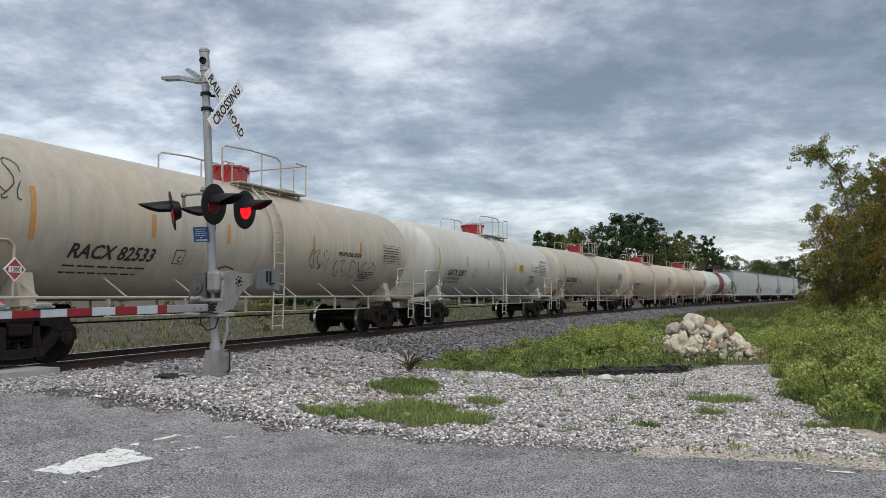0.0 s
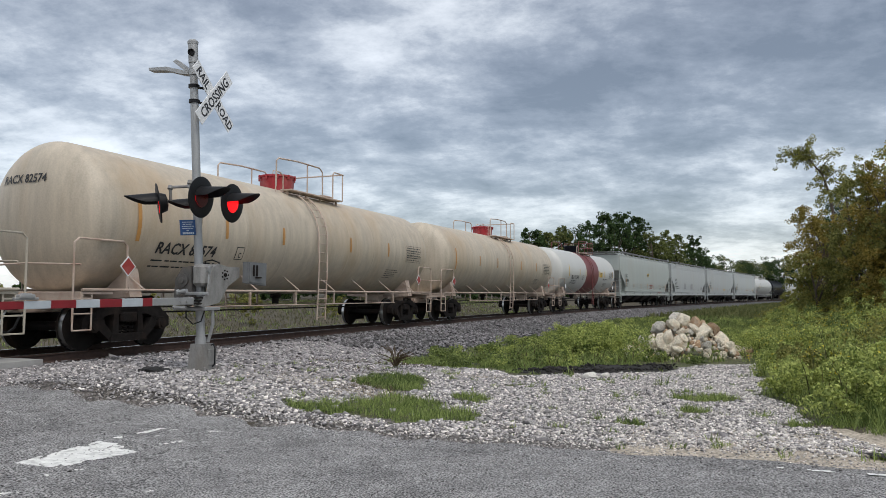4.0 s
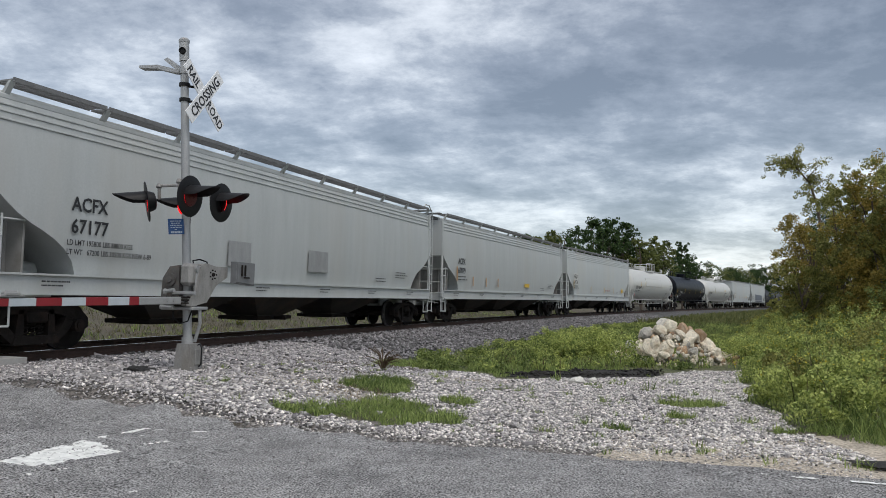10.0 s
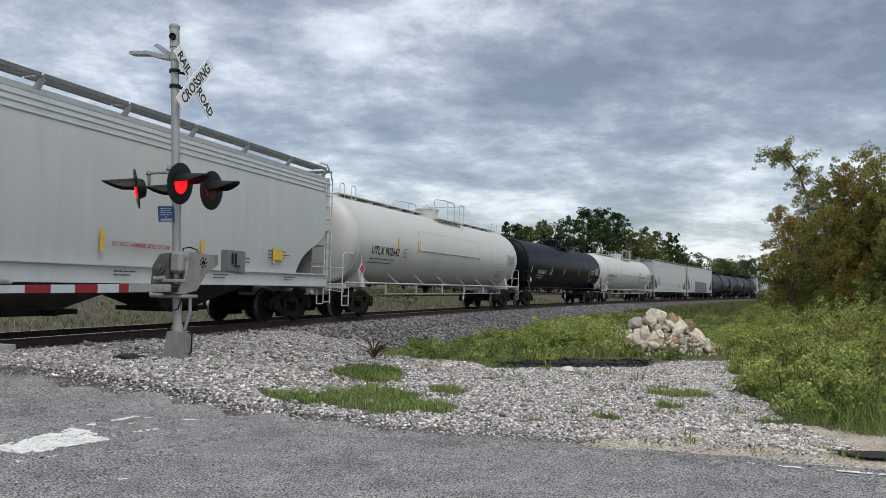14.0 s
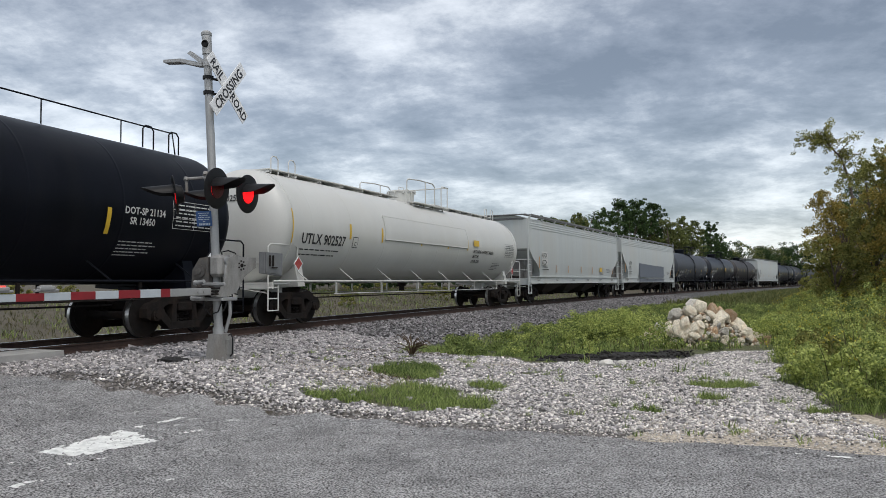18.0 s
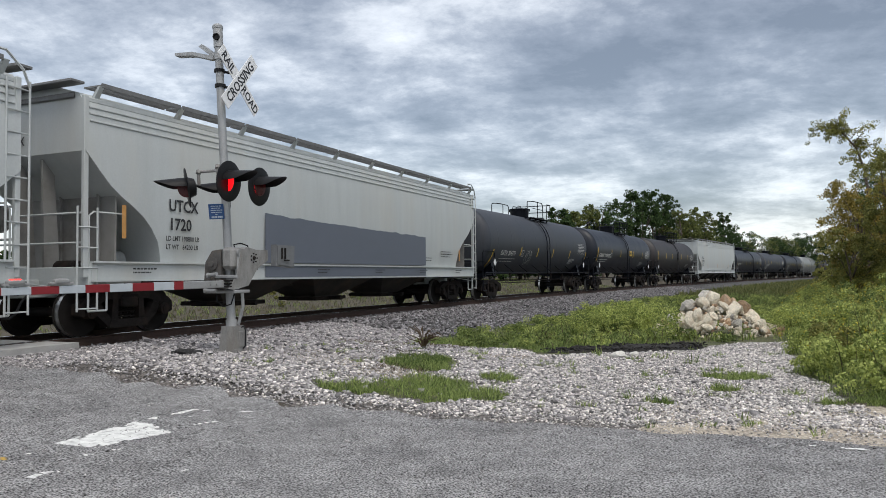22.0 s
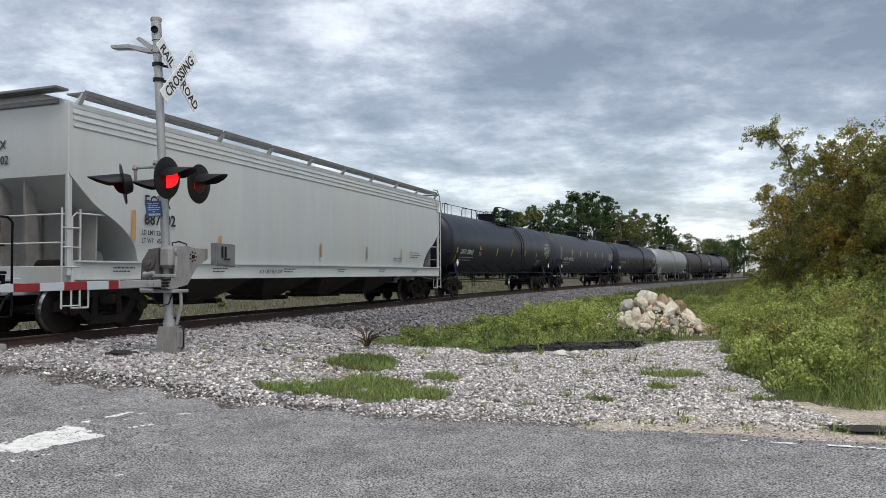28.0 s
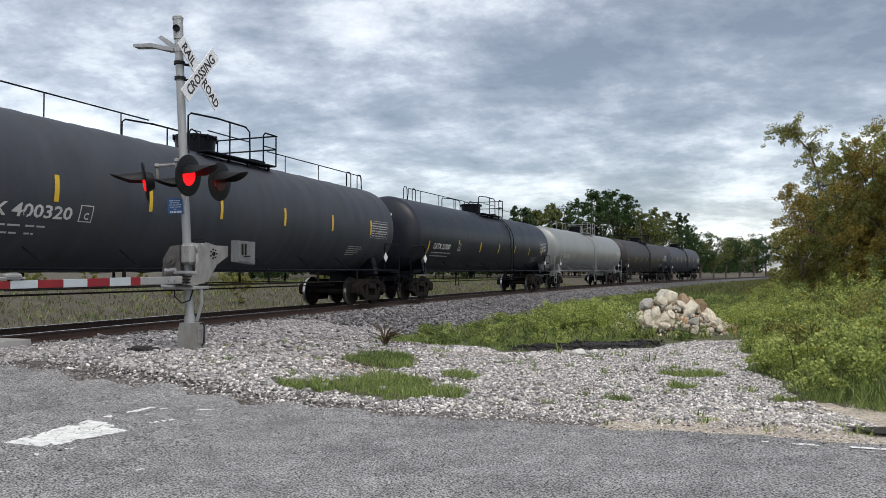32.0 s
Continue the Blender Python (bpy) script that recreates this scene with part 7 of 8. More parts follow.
# ---- grass, weeds and trees ----
def blades(name, x, y, h, mat, label, category="grass", wide=0.012, lean=0.35, seed=1, per=1, mats=None, mi=None):
    """Upright blades that taper and lean."""
    r = np.random.RandomState(seed)
    x, y, h = [np.repeat(v, per) for v in (x, y, h)]
    n = len(x)
    if per > 1:
        x, y = x + r.normal(0, 0.03, n), y + r.normal(0, 0.03, n)
    z = ground_z(x, y) - 0.01
    a, b2 = r.uniform(0, 6.28, n), r.uniform(0, 6.28, n)
    h = h * r.uniform(0.55, 1.2, n)
    w = wide * r.uniform(0.6, 1.4, n) * (0.6 + h)
    dx, dy = np.cos(a) * w, np.sin(a) * w
    lx, ly = np.cos(b2) * h * lean * r.uniform(0, 1, n), np.sin(b2) * h * lean * r.uniform(0, 1, n)
    v = np.stack([np.stack([x - dx, y - dy, z], 1), np.stack([x + dx, y + dy, z], 1),
                  np.stack([x + lx * 0.4 + dx * 0.7, y + ly * 0.4 + dy * 0.7, z + h * 0.6], 1), np.stack([x + lx * 0.4 - dx * 0.7, y + ly * 0.4 - dy * 0.7, z + h * 0.6], 1),
                  np.stack([x + lx, y + ly, z + h * 0.98], 1)], 1)
    t = np.array([(0, 1, 2), (0, 2, 3), (3, 2, 4)])
    tri = (t[None] + 5 * np.arange(n)[:, None, None]).reshape(-1, 3)
    return tagged(new(name, raw_mesh(name, v.reshape(-1, 3), tri, mat)), label, category, kind="stuff")


def leaf_cloud(centres, radii, per, size, seed, flat=0.75, rest=None):
    """Small leaves scattered through clumps: vertices and triangles."""
    r = np.random.RandomState(seed)
    n = len(centres)
    c = np.repeat(np.asarray(centres, float), per, 0)
    rad = np.repeat(np.asarray(radii, float), per)
    u = r.normal(size=(n * per, 3))
    u /= np.linalg.norm(u, axis=1)[:, None]
    p = c + u * (rad * r.uniform(0.35, 1.0, n * per) ** 0.6)[:, None] * np.array([1, 1, flat])
    ax = r.normal(size=(n * per, 3))
    ax /= np.linalg.norm(ax, axis=1)[:, None]
    bx = np.cross(ax, r.normal(size=(n * per, 3)))
    bx /= np.linalg.norm(bx, axis=1)[:, None] + 1e-9
    s = size * r.uniform(0.6, 1.4, n * per)[:, None]
    v = np.stack([p - ax * s, p + bx * s * 0.55, p + ax * s, p - bx * s * 0.55], 1)
    t = np.array([(0, 1, 2), (0, 2, 3)])
    tri = (t[None] + 4 * np.arange(n * per)[:, None, None]).reshape(-1, 3)
    return v.reshape(-1, 3), tri


def broad_tree(x, y, height, spread, mat, label, seed, trunk=0.22, foot=0.18, lobes=30, twigs=6, per=40, leaf=0.125, lean=(0, 0), group="trees beyond the railway"):
    """A broad-leaved tree: trunk and limbs, and a crown of lobes, each of them several leafy sprays with gaps between."""
    r = random.Random(seed)
    z = float(ground_z(np.array([x]), np.array([y]))[0])
    t = thing("tree", pose(x, y, z), label, "tree", group)
    mid, semi = height * (0.5 + foot / 2), height * (0.5 - foot / 2)
    pts = [(lean[0] * u * u + 0.06 * spread * r.uniform(-1, 1) * u, lean[1] * u * u + 0.06 * spread * r.uniform(-1, 1) * u, -0.05 + height * 0.85 * u) for u in (0, 0.2, 0.4, 0.6, 0.8, 1.0)]
    part("trunk", Build().tube(pts, [trunk * (1 - 0.85 * u) for u in (0, 0.2, 0.4, 0.6, 0.8, 1.0)], n=8), M["bark"], t)
    cs, rs = [], []
    for k in range(lobes):
        a, u = r.uniform(0, 2 * math.pi), r.uniform(-1, 1)
        q = math.sqrt(1 - u * u) * r.uniform(0.55, 1.0)
        rad = spread * r.uniform(0.20, 0.34)
        up = (u + 1) / 2
        c = Vector((math.cos(a) * q * (spread - rad) + lean[0] * up * up, math.sin(a) * q * (spread - rad) + lean[1] * up * up, mid + u * (semi - rad * 0.75) * r.uniform(0.75, 1.0)))
        if k % 3 == 0:
            i = min(4, max(0, int((c.z / (height * 0.85) - 0.25) * 5)))
            p0 = Vector(pts[i])
            part("branch", Build().tube([p0, p0.lerp(c, 0.5) + Vector((0, 0, 0.05 * height)), c], [trunk * 0.35, trunk * 0.2, trunk * 0.06], n=5), M["bark"], t)
        for _ in range(twigs):
            d = Vector((r.gauss(0, 1), r.gauss(0, 1), r.gauss(0.25, 1))).normalized()
            cs.append(tuple(c + d * rad * r.uniform(0.35, 1.0)))
            rs.append(rad * r.uniform(0.30, 0.55))
    v, tri = leaf_cloud(cs, rs, per, leaf, seed)
    part("crown", raw_mesh("crown", v, tri, mat), None, t)
    return t


def arching_tree(x, y, mat, label, seed):
    """A tall thin stem that bends over, with a feathery crown that hangs to one side."""
    r = random.Random(seed)
    z = float(ground_z(np.array([x]), np.array([y]))[0])
    t = thing("tree", pose(x, y, z), label, "tree", "trees on the bank")
    stem = [(0, 0, 0), (-0.05, 0, 2.2), (0.05, 0, 4.4), (-0.1, 0.05, 6.0), (-0.45, 0.1, 7.1), (-1.05, 0.15, 7.8), (-1.7, 0.2, 8.1), (-2.3, 0.2, 7.9)]
    part("trunk", Build().tube(stem, [0.10, 0.09, 0.075, 0.06, 0.045, 0.03, 0.02, 0.01], n=7), M["bark"], t)
    cs, rs = [], []
    for k in range(34):
        u = r.uniform(0.40, 1.0) * 7
        i = min(6, int(u))
        p = Vector(stem[i]).lerp(Vector(stem[i + 1]), u - i)
        tip = p + Vector((r.uniform(-0.75, 0.7), r.gauss(0, 0.45), r.uniform(-0.35, 0.85)))
        fall = tip + Vector((r.uniform(-0.25, 0.05), 0, -r.uniform(0.1, 0.5)))
        part("branch", Build().tube([p, p.lerp(tip, 0.6) + Vector((0, 0, 0.12)), tip, fall], [0.016, 0.012, 0.008, 0.004], n=4), M["bark"], t)
        for w in (0.35, 0.6, 0.85, 1.0):
            cs.append(tuple(p.lerp(tip, w) + Vector((r.gauss(0, 0.06), r.gauss(0, 0.06), r.gauss(0.05, 0.06)))))
            rs.append(r.uniform(0.13, 0.24))
        cs.append(tuple(fall))
        rs.append(0.14)
    v, tri = leaf_cloud(cs, rs, 44, 0.036, seed)
    part("crown", raw_mesh("crown", v, tri, mat), None, t)
    return t


def bush_stuff(name, pts, mat, label, seed, leaf=0.035, per=120, category="bushes"):
    """Shrubs: rows of (x, y, radius, height), each a group of leafy clumps on thin stems."""
    r = random.Random(seed)
    cs, rs = [], []
    for x, y, rad, h in pts:
        z = float(ground_z(np.array([x]), np.array([y]))[0])
        for k in range(int(10 + 7 * h)):
            u = r.random() ** 0.8
            a, q = r.uniform(0, 6.28), rad * math.sqrt(r.random()) * (1 - 0.45 * u)
            c = (x + q * math.cos(a), y + q * math.sin(a), z + h * (0.08 + 0.88 * u))
            cs.append(c)
            rs.append(r.uniform(0.12, 0.30) * (0.5 + 0.3 * h) * 0.72)
    v, tri = leaf_cloud(cs, rs, per, leaf, seed, 0.85)
    return tagged(new(name, raw_mesh(name, v, tri, mat)), label, category, kind="stuff")


rp = np.random.RandomState(77)
# short grass in the gravel and along the ballast
def tufts(x, y, r, n, spread):
    """Blades gathered round the middle of each tuft."""
    x, y = np.repeat(x, n), np.repeat(y, n)
    return x + r.normal(0, spread, len(x)), y + r.normal(0, spread, len(y))


x, y, d, e, r = scatter(110000, (-15, -1), (4.5, 17), 31)
g = green(x, y, e, d)
keep = (g * (0.75 + 0.6 * waves(x, y, 9.0, 12)) > rp.uniform(0.15, 1.3, len(x))) & (e > 0.15) & (e < 9.5) & (d < 16.5) & (muddy(e, d) < 0.2)
blades("grass", x[keep], y[keep], 0.08 * rp.uniform(0.5, 1.5, keep.sum()), M["grass"], "short green grass growing among the gravel", wide=0.007, lean=1.3, seed=2, per=8)
# the taller green strip between the ballast and the gravel
x, y, d, e, r = scatter(11000, (-10, 34), (5.4, 13.2), 32)
g = green(x, y, e, d)
keep = (g * (0.8 + 0.7 * waves(x, y, 4.5, 13)) > rp.uniform(0.25, 1.1, len(x))) & (e > 5.5) & (muddy(e, d) < -0.1) & ~((np.hypot(x - PILE[0], (y - PILE[1]) * 1.2) < 1.5))
far = np.clip((e[keep] - 8) / 25, 0, 1)
tall = np.clip(0.5 + 0.5 * waves(x[keep], y[keep], 2.2, 61), 0.15, 1) * (0.22 + 0.20 * (d[keep] > 7.5))
tx_, ty_ = tufts(x[keep], y[keep], rp, 6, 0.045)
blades("grass_strip", tx_, ty_, np.repeat(tall, 6), M["grass"], "yellow-green grass in clumps between the ballast and the gravel", wide=0.010, lean=0.9, seed=62)
half_dry = rp.uniform(size=len(tx_)) < 0.22
blades("dry_tufts", tx_[half_dry], ty_[half_dry], np.repeat(tall, 6)[half_dry] * 1.15, M["brush"], "dry brown blades among the green grass", wide=0.008, lean=0.9, seed=64)
# far grass on both sides of the line
x, y, d, e, r = scatter(15000, (30, 150), (5.6, 16), 36)
blades("far_grass", x, y, rp.uniform(0.2, 0.45, len(x)), M["meadow"], "grass beside the ballast down the line", wide=0.04, lean=0.8, seed=63, per=2)
# the field behind the track
x, y, d, e, r = scatter(42000, (-26, 60), (-26, -3.6), 33)
keep = rp.uniform(size=len(x)) < np.clip(1.2 - (-d - 4) / 30, 0.3, 1)
blades("field_grass", x[keep], y[keep], rp.uniform(0.06, 0.24, keep.sum()), M["grass_dry"], "rough half-dry grass behind the track", wide=0.013, lean=1.4, seed=3, per=2)
x, y, d, e, r = scatter(9000, (-26, 60), (-20, -3.4), 34)
keep = waves(x, y, 1.1, 71) > -0.05
blades("field_weeds", x[keep], y[keep], rp.uniform(0.08, 0.30, keep.sum()), M["grass"], "green weeds along the far side of the track", category="weeds", wide=0.013, lean=1.2, seed=5, per=4)
# tall weeds on the bank beside the gravel
x, y, d, e, r = scatter(26000, (-13, 50), (12.0, 27), 35)
bank = np.clip((d - 12.85 - 0.2 * np.sin(e * 2.1) - np.clip(3.4 - e, 0, 1.2) * 0.6) / 0.35, 0, 1) * np.clip((e - 1.5 - 0.5 * np.clip(14.2 - d, 0, 3)) / 0.5, 0, 1)
keep = rp.uniform(size=len(x)) < bank * np.clip(1.25 - e / 40, 0.25, 1) * np.clip(1.3 - (d - 13) / 12, 0.2, 1)
hh = ((0.22 + 0.40 * np.clip((d - 12.7) / 3, 0, 1)) * rp.uniform(0.5, 1.25, len(x)))[keep]
tx_, ty_ = tufts(x[keep], y[keep], rp, 9, 0.06)
blades("bank_grass", tx_, ty_, np.repeat(hh, 9), M["grass"], "long green grass in tufts on the bank", category="grass", wide=0.0055, lean=1.1, seed=7)
keep = keep & (rp.uniform(size=len(x)) < 0.16) & (d > 13.4)
blades("dry_stalks", x[keep], y[keep], rp.uniform(0.5, 1.0, keep.sum()), M["grass_dry"], "thin dry stalks among the weeds", category="weeds", wide=0.004, lean=0.5, seed=17, per=3)
rb = random.Random(29)
low = []
for k in range(800):
    s, d = rb.uniform(-9, 26), rb.uniform(5.6, 12.8)
    x, y, th = on_track(s, d)
    e = float(past_edge(x, y))
    if green(np.array([x]), np.array([y]), np.array([e]), np.array([d]))[0] < 0.45 or math.hypot(x - PILE[0], y - PILE[1]) < 1.5 or e < 6 or muddy(e, d) > -0.1:
        continue
    h = rb.uniform(0.08, 0.26) + 0.2 * max(0.0, float(waves(np.array([x]), np.array([y]), 1.8, 81)[0]))
    low.append((float(x), float(y), 0.22 + 0.3 * h, h))
bush_stuff("low_weeds", low[::2], M["weed"], "low leafy weeds between the gravel and the track", 51, leaf=0.026, per=22, category="weeds")
bush_stuff("dark_low_weeds", low[1::2], M["weed_dark"], "dark low weeds between the gravel and the track", 52, leaf=0.030, per=22, category="weeds")
tall_ones = []
for k in range(60):
    x, y = rb.gauss(4.55, 0.55), rb.gauss(18.9, 0.7)
    if math.hypot(x - PILE[0], y - PILE[1]) > 1.35 and muddy(float(past_edge(x, y)), float(off_track(x, y)[1][0])) < -0.1:
        tall_ones.append((x, y, 0.25, rb.uniform(0.4, 0.9)))
for k in range(26):
    tall_ones.append((rb.gauss(8.35, 0.35), rb.gauss(18.4, 0.7), 0.25, rb.uniform(0.3, 0.7)))
bush_stuff("tall_weeds", tall_ones, M["weed"], "tall yellow-green weeds beside the rock pile", 53, leaf=0.026, per=26, category="weeds")
rb = random.Random(9)
shrubs, olive, shady = [], [], []
for k in range(600):
    s, d = rb.uniform(-12, 46), 13.2 + 13 * rb.random() ** 1.35
    x, y, th = on_track(s, d)
    e = float(past_edge(x, y))
    if e < 2.6 + max(0, 15 - d) * 0.5:
        continue
    h = min(2.7, 0.55 + (d - 13.2) * 0.33) * rb.uniform(0.55, 1.2)
    (lambda q: shrubs if q < 0.42 else shady if q < 0.74 else olive)(rb.random()).append((float(x), float(y), 0.3 + 0.28 * h, h))
foot = []
for k in range(170):
    s, d = rb.uniform(-11, 26), 13.0 + 1.7 * rb.random()
    x, y, th = on_track(s, d)
    e = float(past_edge(x, y))
    if e < 2.0 + max(0, 14.4 - d) * 0.7:
        continue
    h = rb.uniform(0.25, 0.5) + 0.25 * (d - 13.0)
    foot.append((float(x), float(y), 0.25 + 0.2 * h, h))
bush_stuff("foot_weeds", foot, M["weed"], "leafy weeds at the foot of the bank", 14, leaf=0.024, per=55, category="weeds")
bush_stuff("bank_bushes", shrubs, M["weed"], "leafy green bushes covering the bank", 12, leaf=0.027, per=48)
bush_stuff("shady_bushes", shady, M["weed_dark"], "dark green bushes among the weeds of the bank", 16, leaf=0.028, per=46)
bush_stuff("olive_bushes", olive, M["leaf_olive"], "olive-brown bushes on the bank", 13, leaf=0.028, per=46)
cs = []
for x, y, rad, h in shrubs + shady + olive[::2]:
    for _ in range(8):
        cs.append((x + rb.gauss(0, rad * 0.7), y + rb.gauss(0, rad * 0.7), float(ground_z(np.array([x]), np.array([y]))[0]) + h * rb.uniform(0.7, 1.1)))
v, tri = leaf_cloud(cs, [0.12] * len(cs), 5, 0.017, 15)
tagged(new("yellow_blossoms", raw_mesh("yellow_blossoms", v, tri, M["bloom"])), "small yellow blossoms on the weeds", "flowers", kind="stuff")

# ---- trees ----
WOOD = ((13.1, 97.1, 10.3, 2.6, 'd'), (15.4, 98.8, 9.8, 2.8, 'o'), (17.7, 100.4, 10.1, 3.0, 'o'), (19.8, 101.1, 11.1, 3.4, 'd'), (22.5, 103.6, 11.7, 3.4, 'd'), (25.1, 107.1, 13.1, 3.0, 'd'), (26.2, 104.8, 12.4, 3.6, 'd'), (28.6, 108.3, 13.8, 3.4, 'd'), (30.5, 109.9, 13.4, 3.0, 'd'), (31.9, 111.5, 11.7, 2.8, 'd'), (32.3, 107.2, 11.1, 3.6, 'o'), (35.1, 110.6, 11.3, 3.6, 'o'), (37.8, 113.9, 11.1, 3.2, 'o'), (43.8, 122.4, 12.1, 2.2, 'd'), (41.6, 121.1, 9.8, 3.6, 'd'), (48.1, 131.5, 10.5, 3.6, 'd'), (53.6, 140.1, 9.3, 4.0, 'd'), (59.5, 148.5, 9.5, 5.0, 'o'), (63.6, 152.2, 9.6, 5.0, 'd'), (68.0, 155.8, 9.0, 5.0, 'o'), (72.6, 159.2, 9.4, 5.0, 'd'), (77.0, 162.7, 10.6, 5.0, 'd'))
for j, (x, y, h, w, tone) in enumerate(WOOD):
    broad_tree(x, y, h, w, M["leaf_dark" if tone == "d" else "leaf_wood"], "dark green broad-leaved tree in the wood beyond the track" if tone == "d" else "olive-green tree in the wood beyond the track", 100 + j)
# lower growth under the wood and along the far side of the line
rb = random.Random(19)
low = []
for k in range(200):
    s, d = rb.uniform(20, 290), -rb.uniform(16, 34)
    x, y, th = on_track(s, d)
    h = rb.uniform(2.5, 5.5)
    low.append((float(x), float(y), 1.2 + 0.3 * h, h))
bush_stuff("wood_edge_bushes", low, M["leaf_dark"], "dark bushes at the foot of the wood", 23, leaf=0.24, per=20)
low = []
for k in range(130):
    s, d = rb.uniform(75, 260), rb.uniform(9, 17)
    x, y, th = on_track(s, d + 0.02 * s)
    h = rb.uniform(0.8, 1.6) + 0.012 * s
    low.append((float(x), float(y), 0.5 + 0.3 * h, h))
bush_stuff("trackside_bushes", low, M["leaf_olive"], "olive bushes beside the track", 24, leaf=0.11, per=32)
low = []
for k in range(110):
    s, d = rb.uniform(-120, 40), -rb.uniform(48, 70)
    x, y, th = on_track(s, d)
    h = rb.uniform(2.4, 4.0)
    low.append((float(x), float(y), 2.2 + 0.3 * h, h))
bush_stuff("far_thicket", low, M["leaf_dark"], "dark thicket at the far side of the field", 27, leaf=0.30, per=20)
low = []
for k in range(26):
    s, d = rb.uniform(-24, 30), -rb.uniform(7, 22)
    x, y, th = on_track(s, d)
    h = rb.uniform(0.5, 1.3)
    low.append((float(x), float(y), 0.4 + 0.2 * h, h))
bush_stuff("field_bushes", low, M["leaf_olive"], "small grey-green bushes in the field behind the track", 25, leaf=0.045, per=80)
BANK_TREES = ((18.4, 35.6, 6.0, 1.9, "leaf_brown", 0.10, 0.9), (16.4, 31.0, 5.2, 1.8, "leaf_brown", 0.10, 0.95), (17.6, 31.0, 6.4, 2.0, "leaf_olive", 0.11, 0.95), (15.2, 29.8, 3.4, 1.5, "leaf_olive", 0.08, 0.95),
              (16.0, 26.2, 5.2, 1.9, "leaf_brown", 0.10, 0.95), (17.0, 26.4, 6.6, 2.2, "leaf_olive", 0.12, 0.95), (16.6, 23.8, 6.2, 2.1, "leaf_olive", 0.11, 0.9), (18.0, 24.6, 7.2, 2.4, "leaf_olive", 0.12, 0.9),
              (14.8, 21.2, 3.9, 1.6, "leaf_olive", 0.07, 0.9), (17.5, 20.8, 6.6, 2.3, "leaf_olive", 0.10, 0.9), (15.6, 25.0, 3.6, 1.6, "leaf_brown", 0.08, 0.95), (22.5, 40.5, 6.8, 2.2, "leaf_dark", 0.10, 0.9), (19.6, 27.0, 7.4, 2.4, "leaf_olive", 0.12, 0.9))
BANK_TREES += ((16.1, 28.5, 6.4, 1.5, 'leaf_olive', 0.1, 0.9), (16.1, 27.3, 6.6, 1.6, 'leaf_olive', 0.1, 0.9), (16.1, 26.2, 6.8, 1.7, 'leaf_brown', 0.1, 0.9), (16.1, 25.0, 6.9, 1.8, 'leaf_olive', 0.1, 0.9), (16.1, 23.8, 6.8, 1.9, 'leaf_olive', 0.1, 0.9), (16.1, 22.5, 6.7, 2.0, 'leaf_olive', 0.1, 0.9))
for j, (x, y, h, w, tone, tr_, _) in enumerate(BANK_TREES):
    broad_tree(x + 0.5, y, h, w, M[tone], "slender tree with thin yellowing leaves on the bank" if tone == "leaf_brown" else "slender olive-green tree on the bank", 200 + j, trunk=tr_, foot=0.12, lobes=30, twigs=7, per=52, leaf=0.043, lean=(-0.4, 0),
               group="trees on the bank")
# one thin arching tree above the rest
arching_tree(18.75, 34.0, M["leaf_olive"], "thin arching tree with a feathery drooping crown", 260)
# flattened straw and dark dead stalks in the gravel
rb = random.Random(31)
for name, mat, label, spots, h, lean in (
        ("flattened_straw", "straw", "pale flattened straw among the gravel", ((-1.5, 11.0, 420, 0.42, 0.45), (-1.0, 10.2, 260, 0.35, 0.25), (0.9, 13.1, 200, 0.42, 0.22), (-2.2, 11.6, 160, 0.4, 0.4)), 0.05, 3.0),
        ("dead_weeds", "brush", "dead brown weeds lying in the gravel", ((-0.9, 10.6, 60, 0.25, 0.16), (-1.9, 15.1, 120, 0.45, 0.3), (-0.3, 14.6, 90, 0.4, 0.3), (-1.2, 12.6, 60, 0.3, 0.3)), 0.09, 1.8)):
    xs_, ys_ = [], []
    for cx, cy, n, wx, wy in spots:
        xs_ += [cx + rb.gauss(0, wx) for _ in range(n)]
        ys_ += [cy + rb.gauss(0, wy) for _ in range(n)]
    blades(name, np.array(xs_), np.array(ys_), np.full(len(xs_), h), M[mat], label, category="weeds", wide=0.007, lean=lean, seed=41, per=3)
clump_z = float(ground_z(np.array([-0.65]), np.array([13.9]))[0])
clump = thing("weed_clump", pose(-0.65, 13.9, clump_z), "dark spiky dead weed standing in the ballast", "weed")
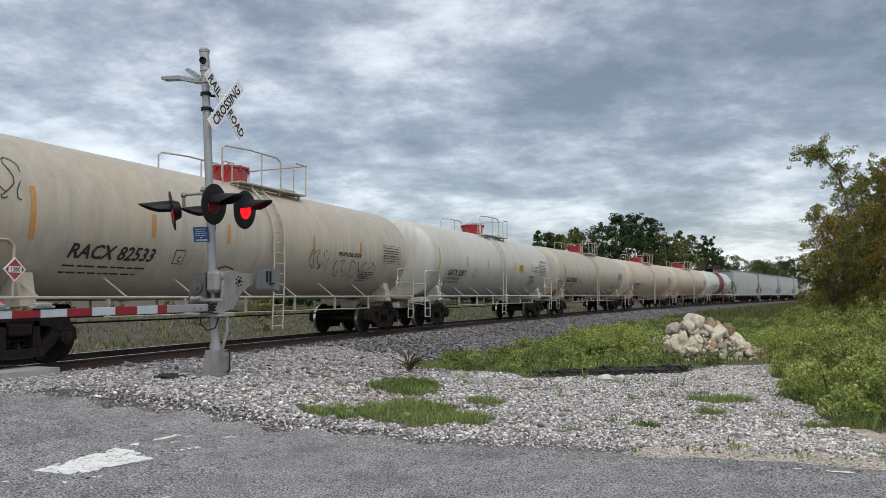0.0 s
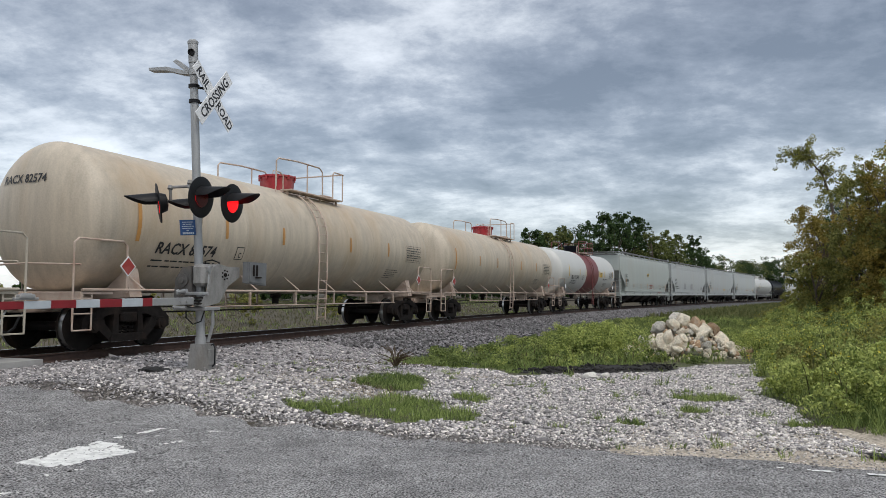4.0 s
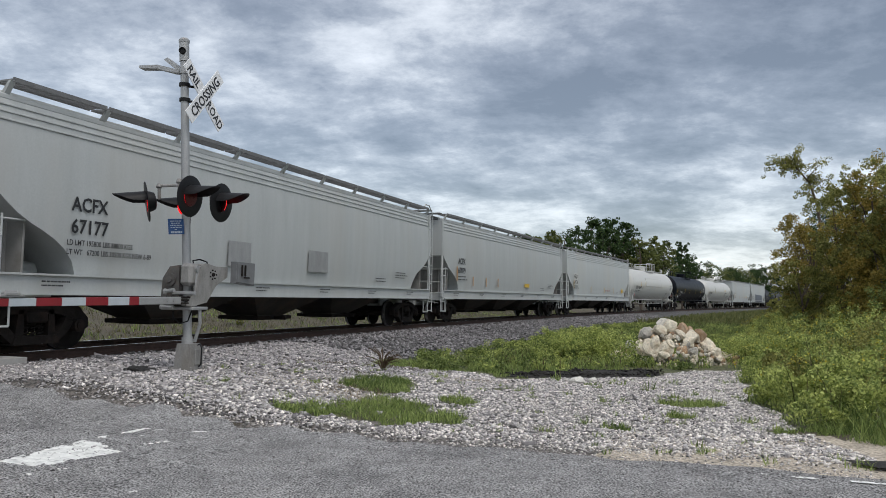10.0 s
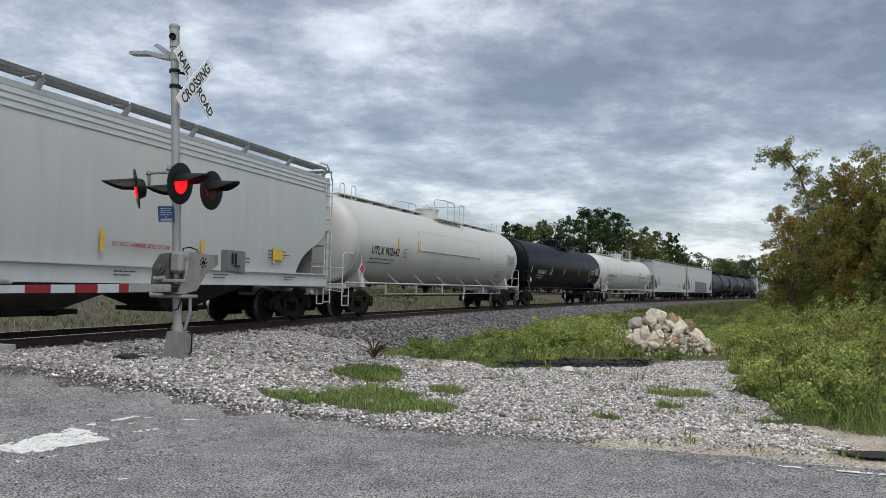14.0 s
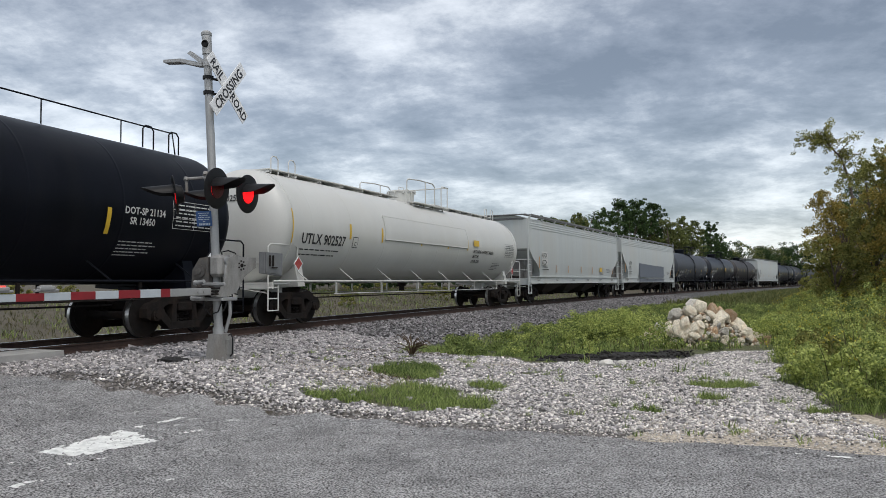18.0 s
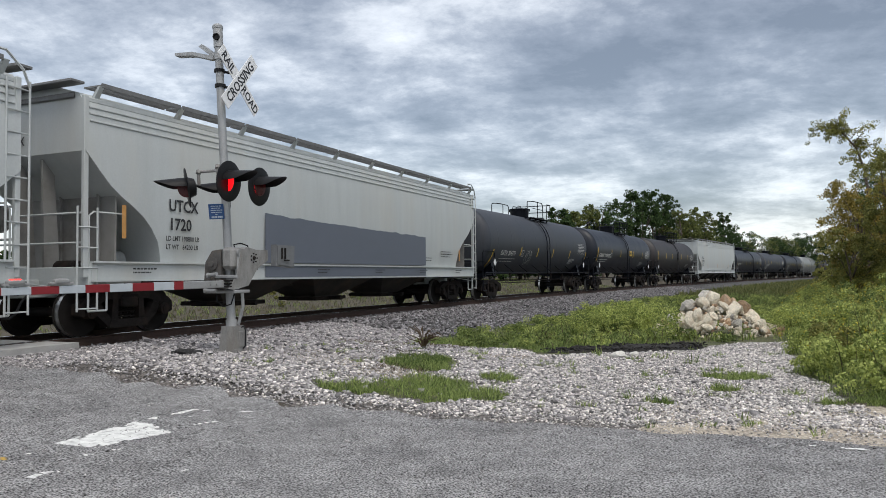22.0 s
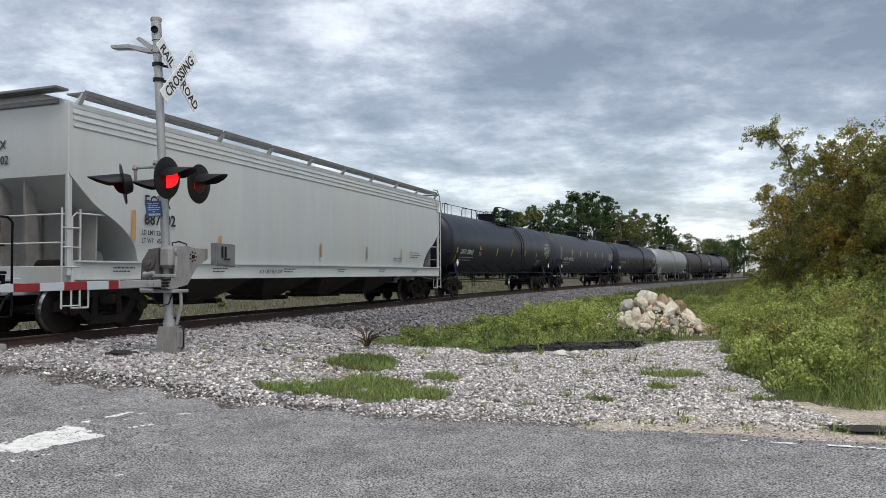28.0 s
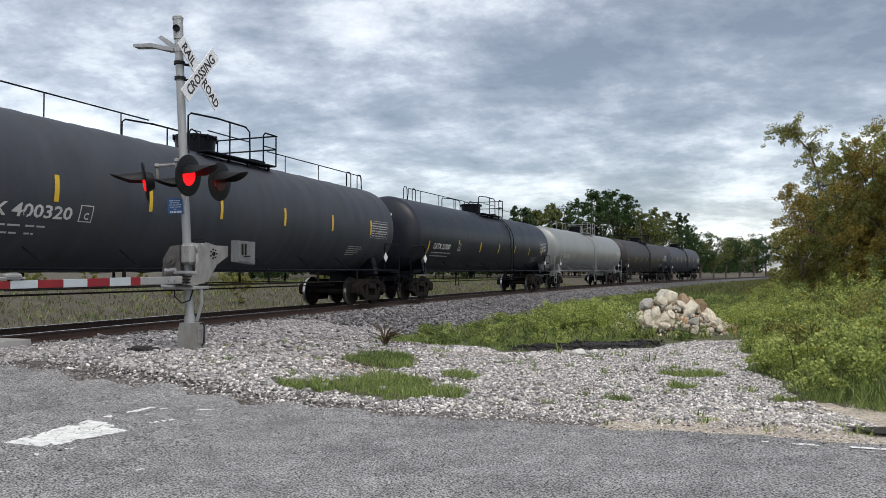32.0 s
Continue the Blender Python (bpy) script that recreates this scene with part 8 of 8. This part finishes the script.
for k in range(26):
    a, out, up = rb.uniform(0, 6.28), rb.uniform(0.12, 0.34), rb.uniform(0.16, 0.42)
    tip = (math.cos(a) * out, math.sin(a) * out, up)
    part("blade", Build().tube([(0, 0, -0.02), (tip[0] * 0.35, tip[1] * 0.35, up * 0.75), tip, (tip[0] * 1.25, tip[1] * 1.25, up * 0.8)], [0.010, 0.012, 0.008, 0.002], n=4), M["brush"], clump)


# ---- what moves ----
def car_pose(middle, long, t):
    """A car rides on its two trucks."""
    s, a = middle - run(t), long / 2 - 2.5
    x0, y0, _ = on_track(s - a)
    x1, y1, _ = on_track(s + a)
    return Matrix.Translation(((x0 + x1) / 2, (y0 + y1) / 2, RAIL_Z)) @ Matrix.Rotation(math.atan2(y1 - y0, x1 - x0), 4, "Z")


FLASH, FIRST = 1.193, 1.1


def lamp_rows(near):
    """The reflector turns its glowing face out for half of each period and its dark face for the other half."""
    rows, turn = [], 180.0 if near else 0.0
    switch = [FIRST + FLASH * j / 2 for j in range(-1, 54)]
    rows.append((0.0, turn))
    for s_ in switch:
        if s_ < 0.1 or s_ > 31.8:
            continue
        comes = (turn % 360) != 0
        start = s_ + (0.03 if comes else -0.05)
        k = round(start * 30)
        if k - 1 > round(rows[-1][0] * 30):
            rows.append(((k - 1) / 30, turn))
        for j in range(1, 4):
            rows.append(((k - 1 + j) / 30, turn + 60 * j))
        turn += 180
    if rows[-1][0] < 32:
        rows.append((32.0, turn))
    return rows


def motions():
    for lamp, face, sy in LAMPS:
        walk(lamp, [(t, Matrix.Translation((0.147, 0, 0)) @ Matrix.Rotation(radians(a), 4, "Z")) for t, a in lamp_rows(sy < 0)])
    for made, middle, long in CARS:
        walk(made, [(t, car_pose(middle, long, t)) for t in range(0, 33)])
    # all wheels roll alike: one set of rows for each end of a truck
    for end in (-1, 1):
        first = WHEELSETS[end][0]
        place = Matrix.Translation((end * 0.89, 0, 0.457))
        walk(first, [(k / 30, place @ Matrix.Rotation(-(run(k / 30) - run(0)) / 0.457, 4, "Y")) for k in range(961)])
        keys = first.animation_data
        for other in WHEELSETS[end][1:]:
            other.rotation_mode = "QUATERNION"
            data = other.animation_data_create()
            data.action = keys.action
            data.action_slot = keys.action_slot


motions()
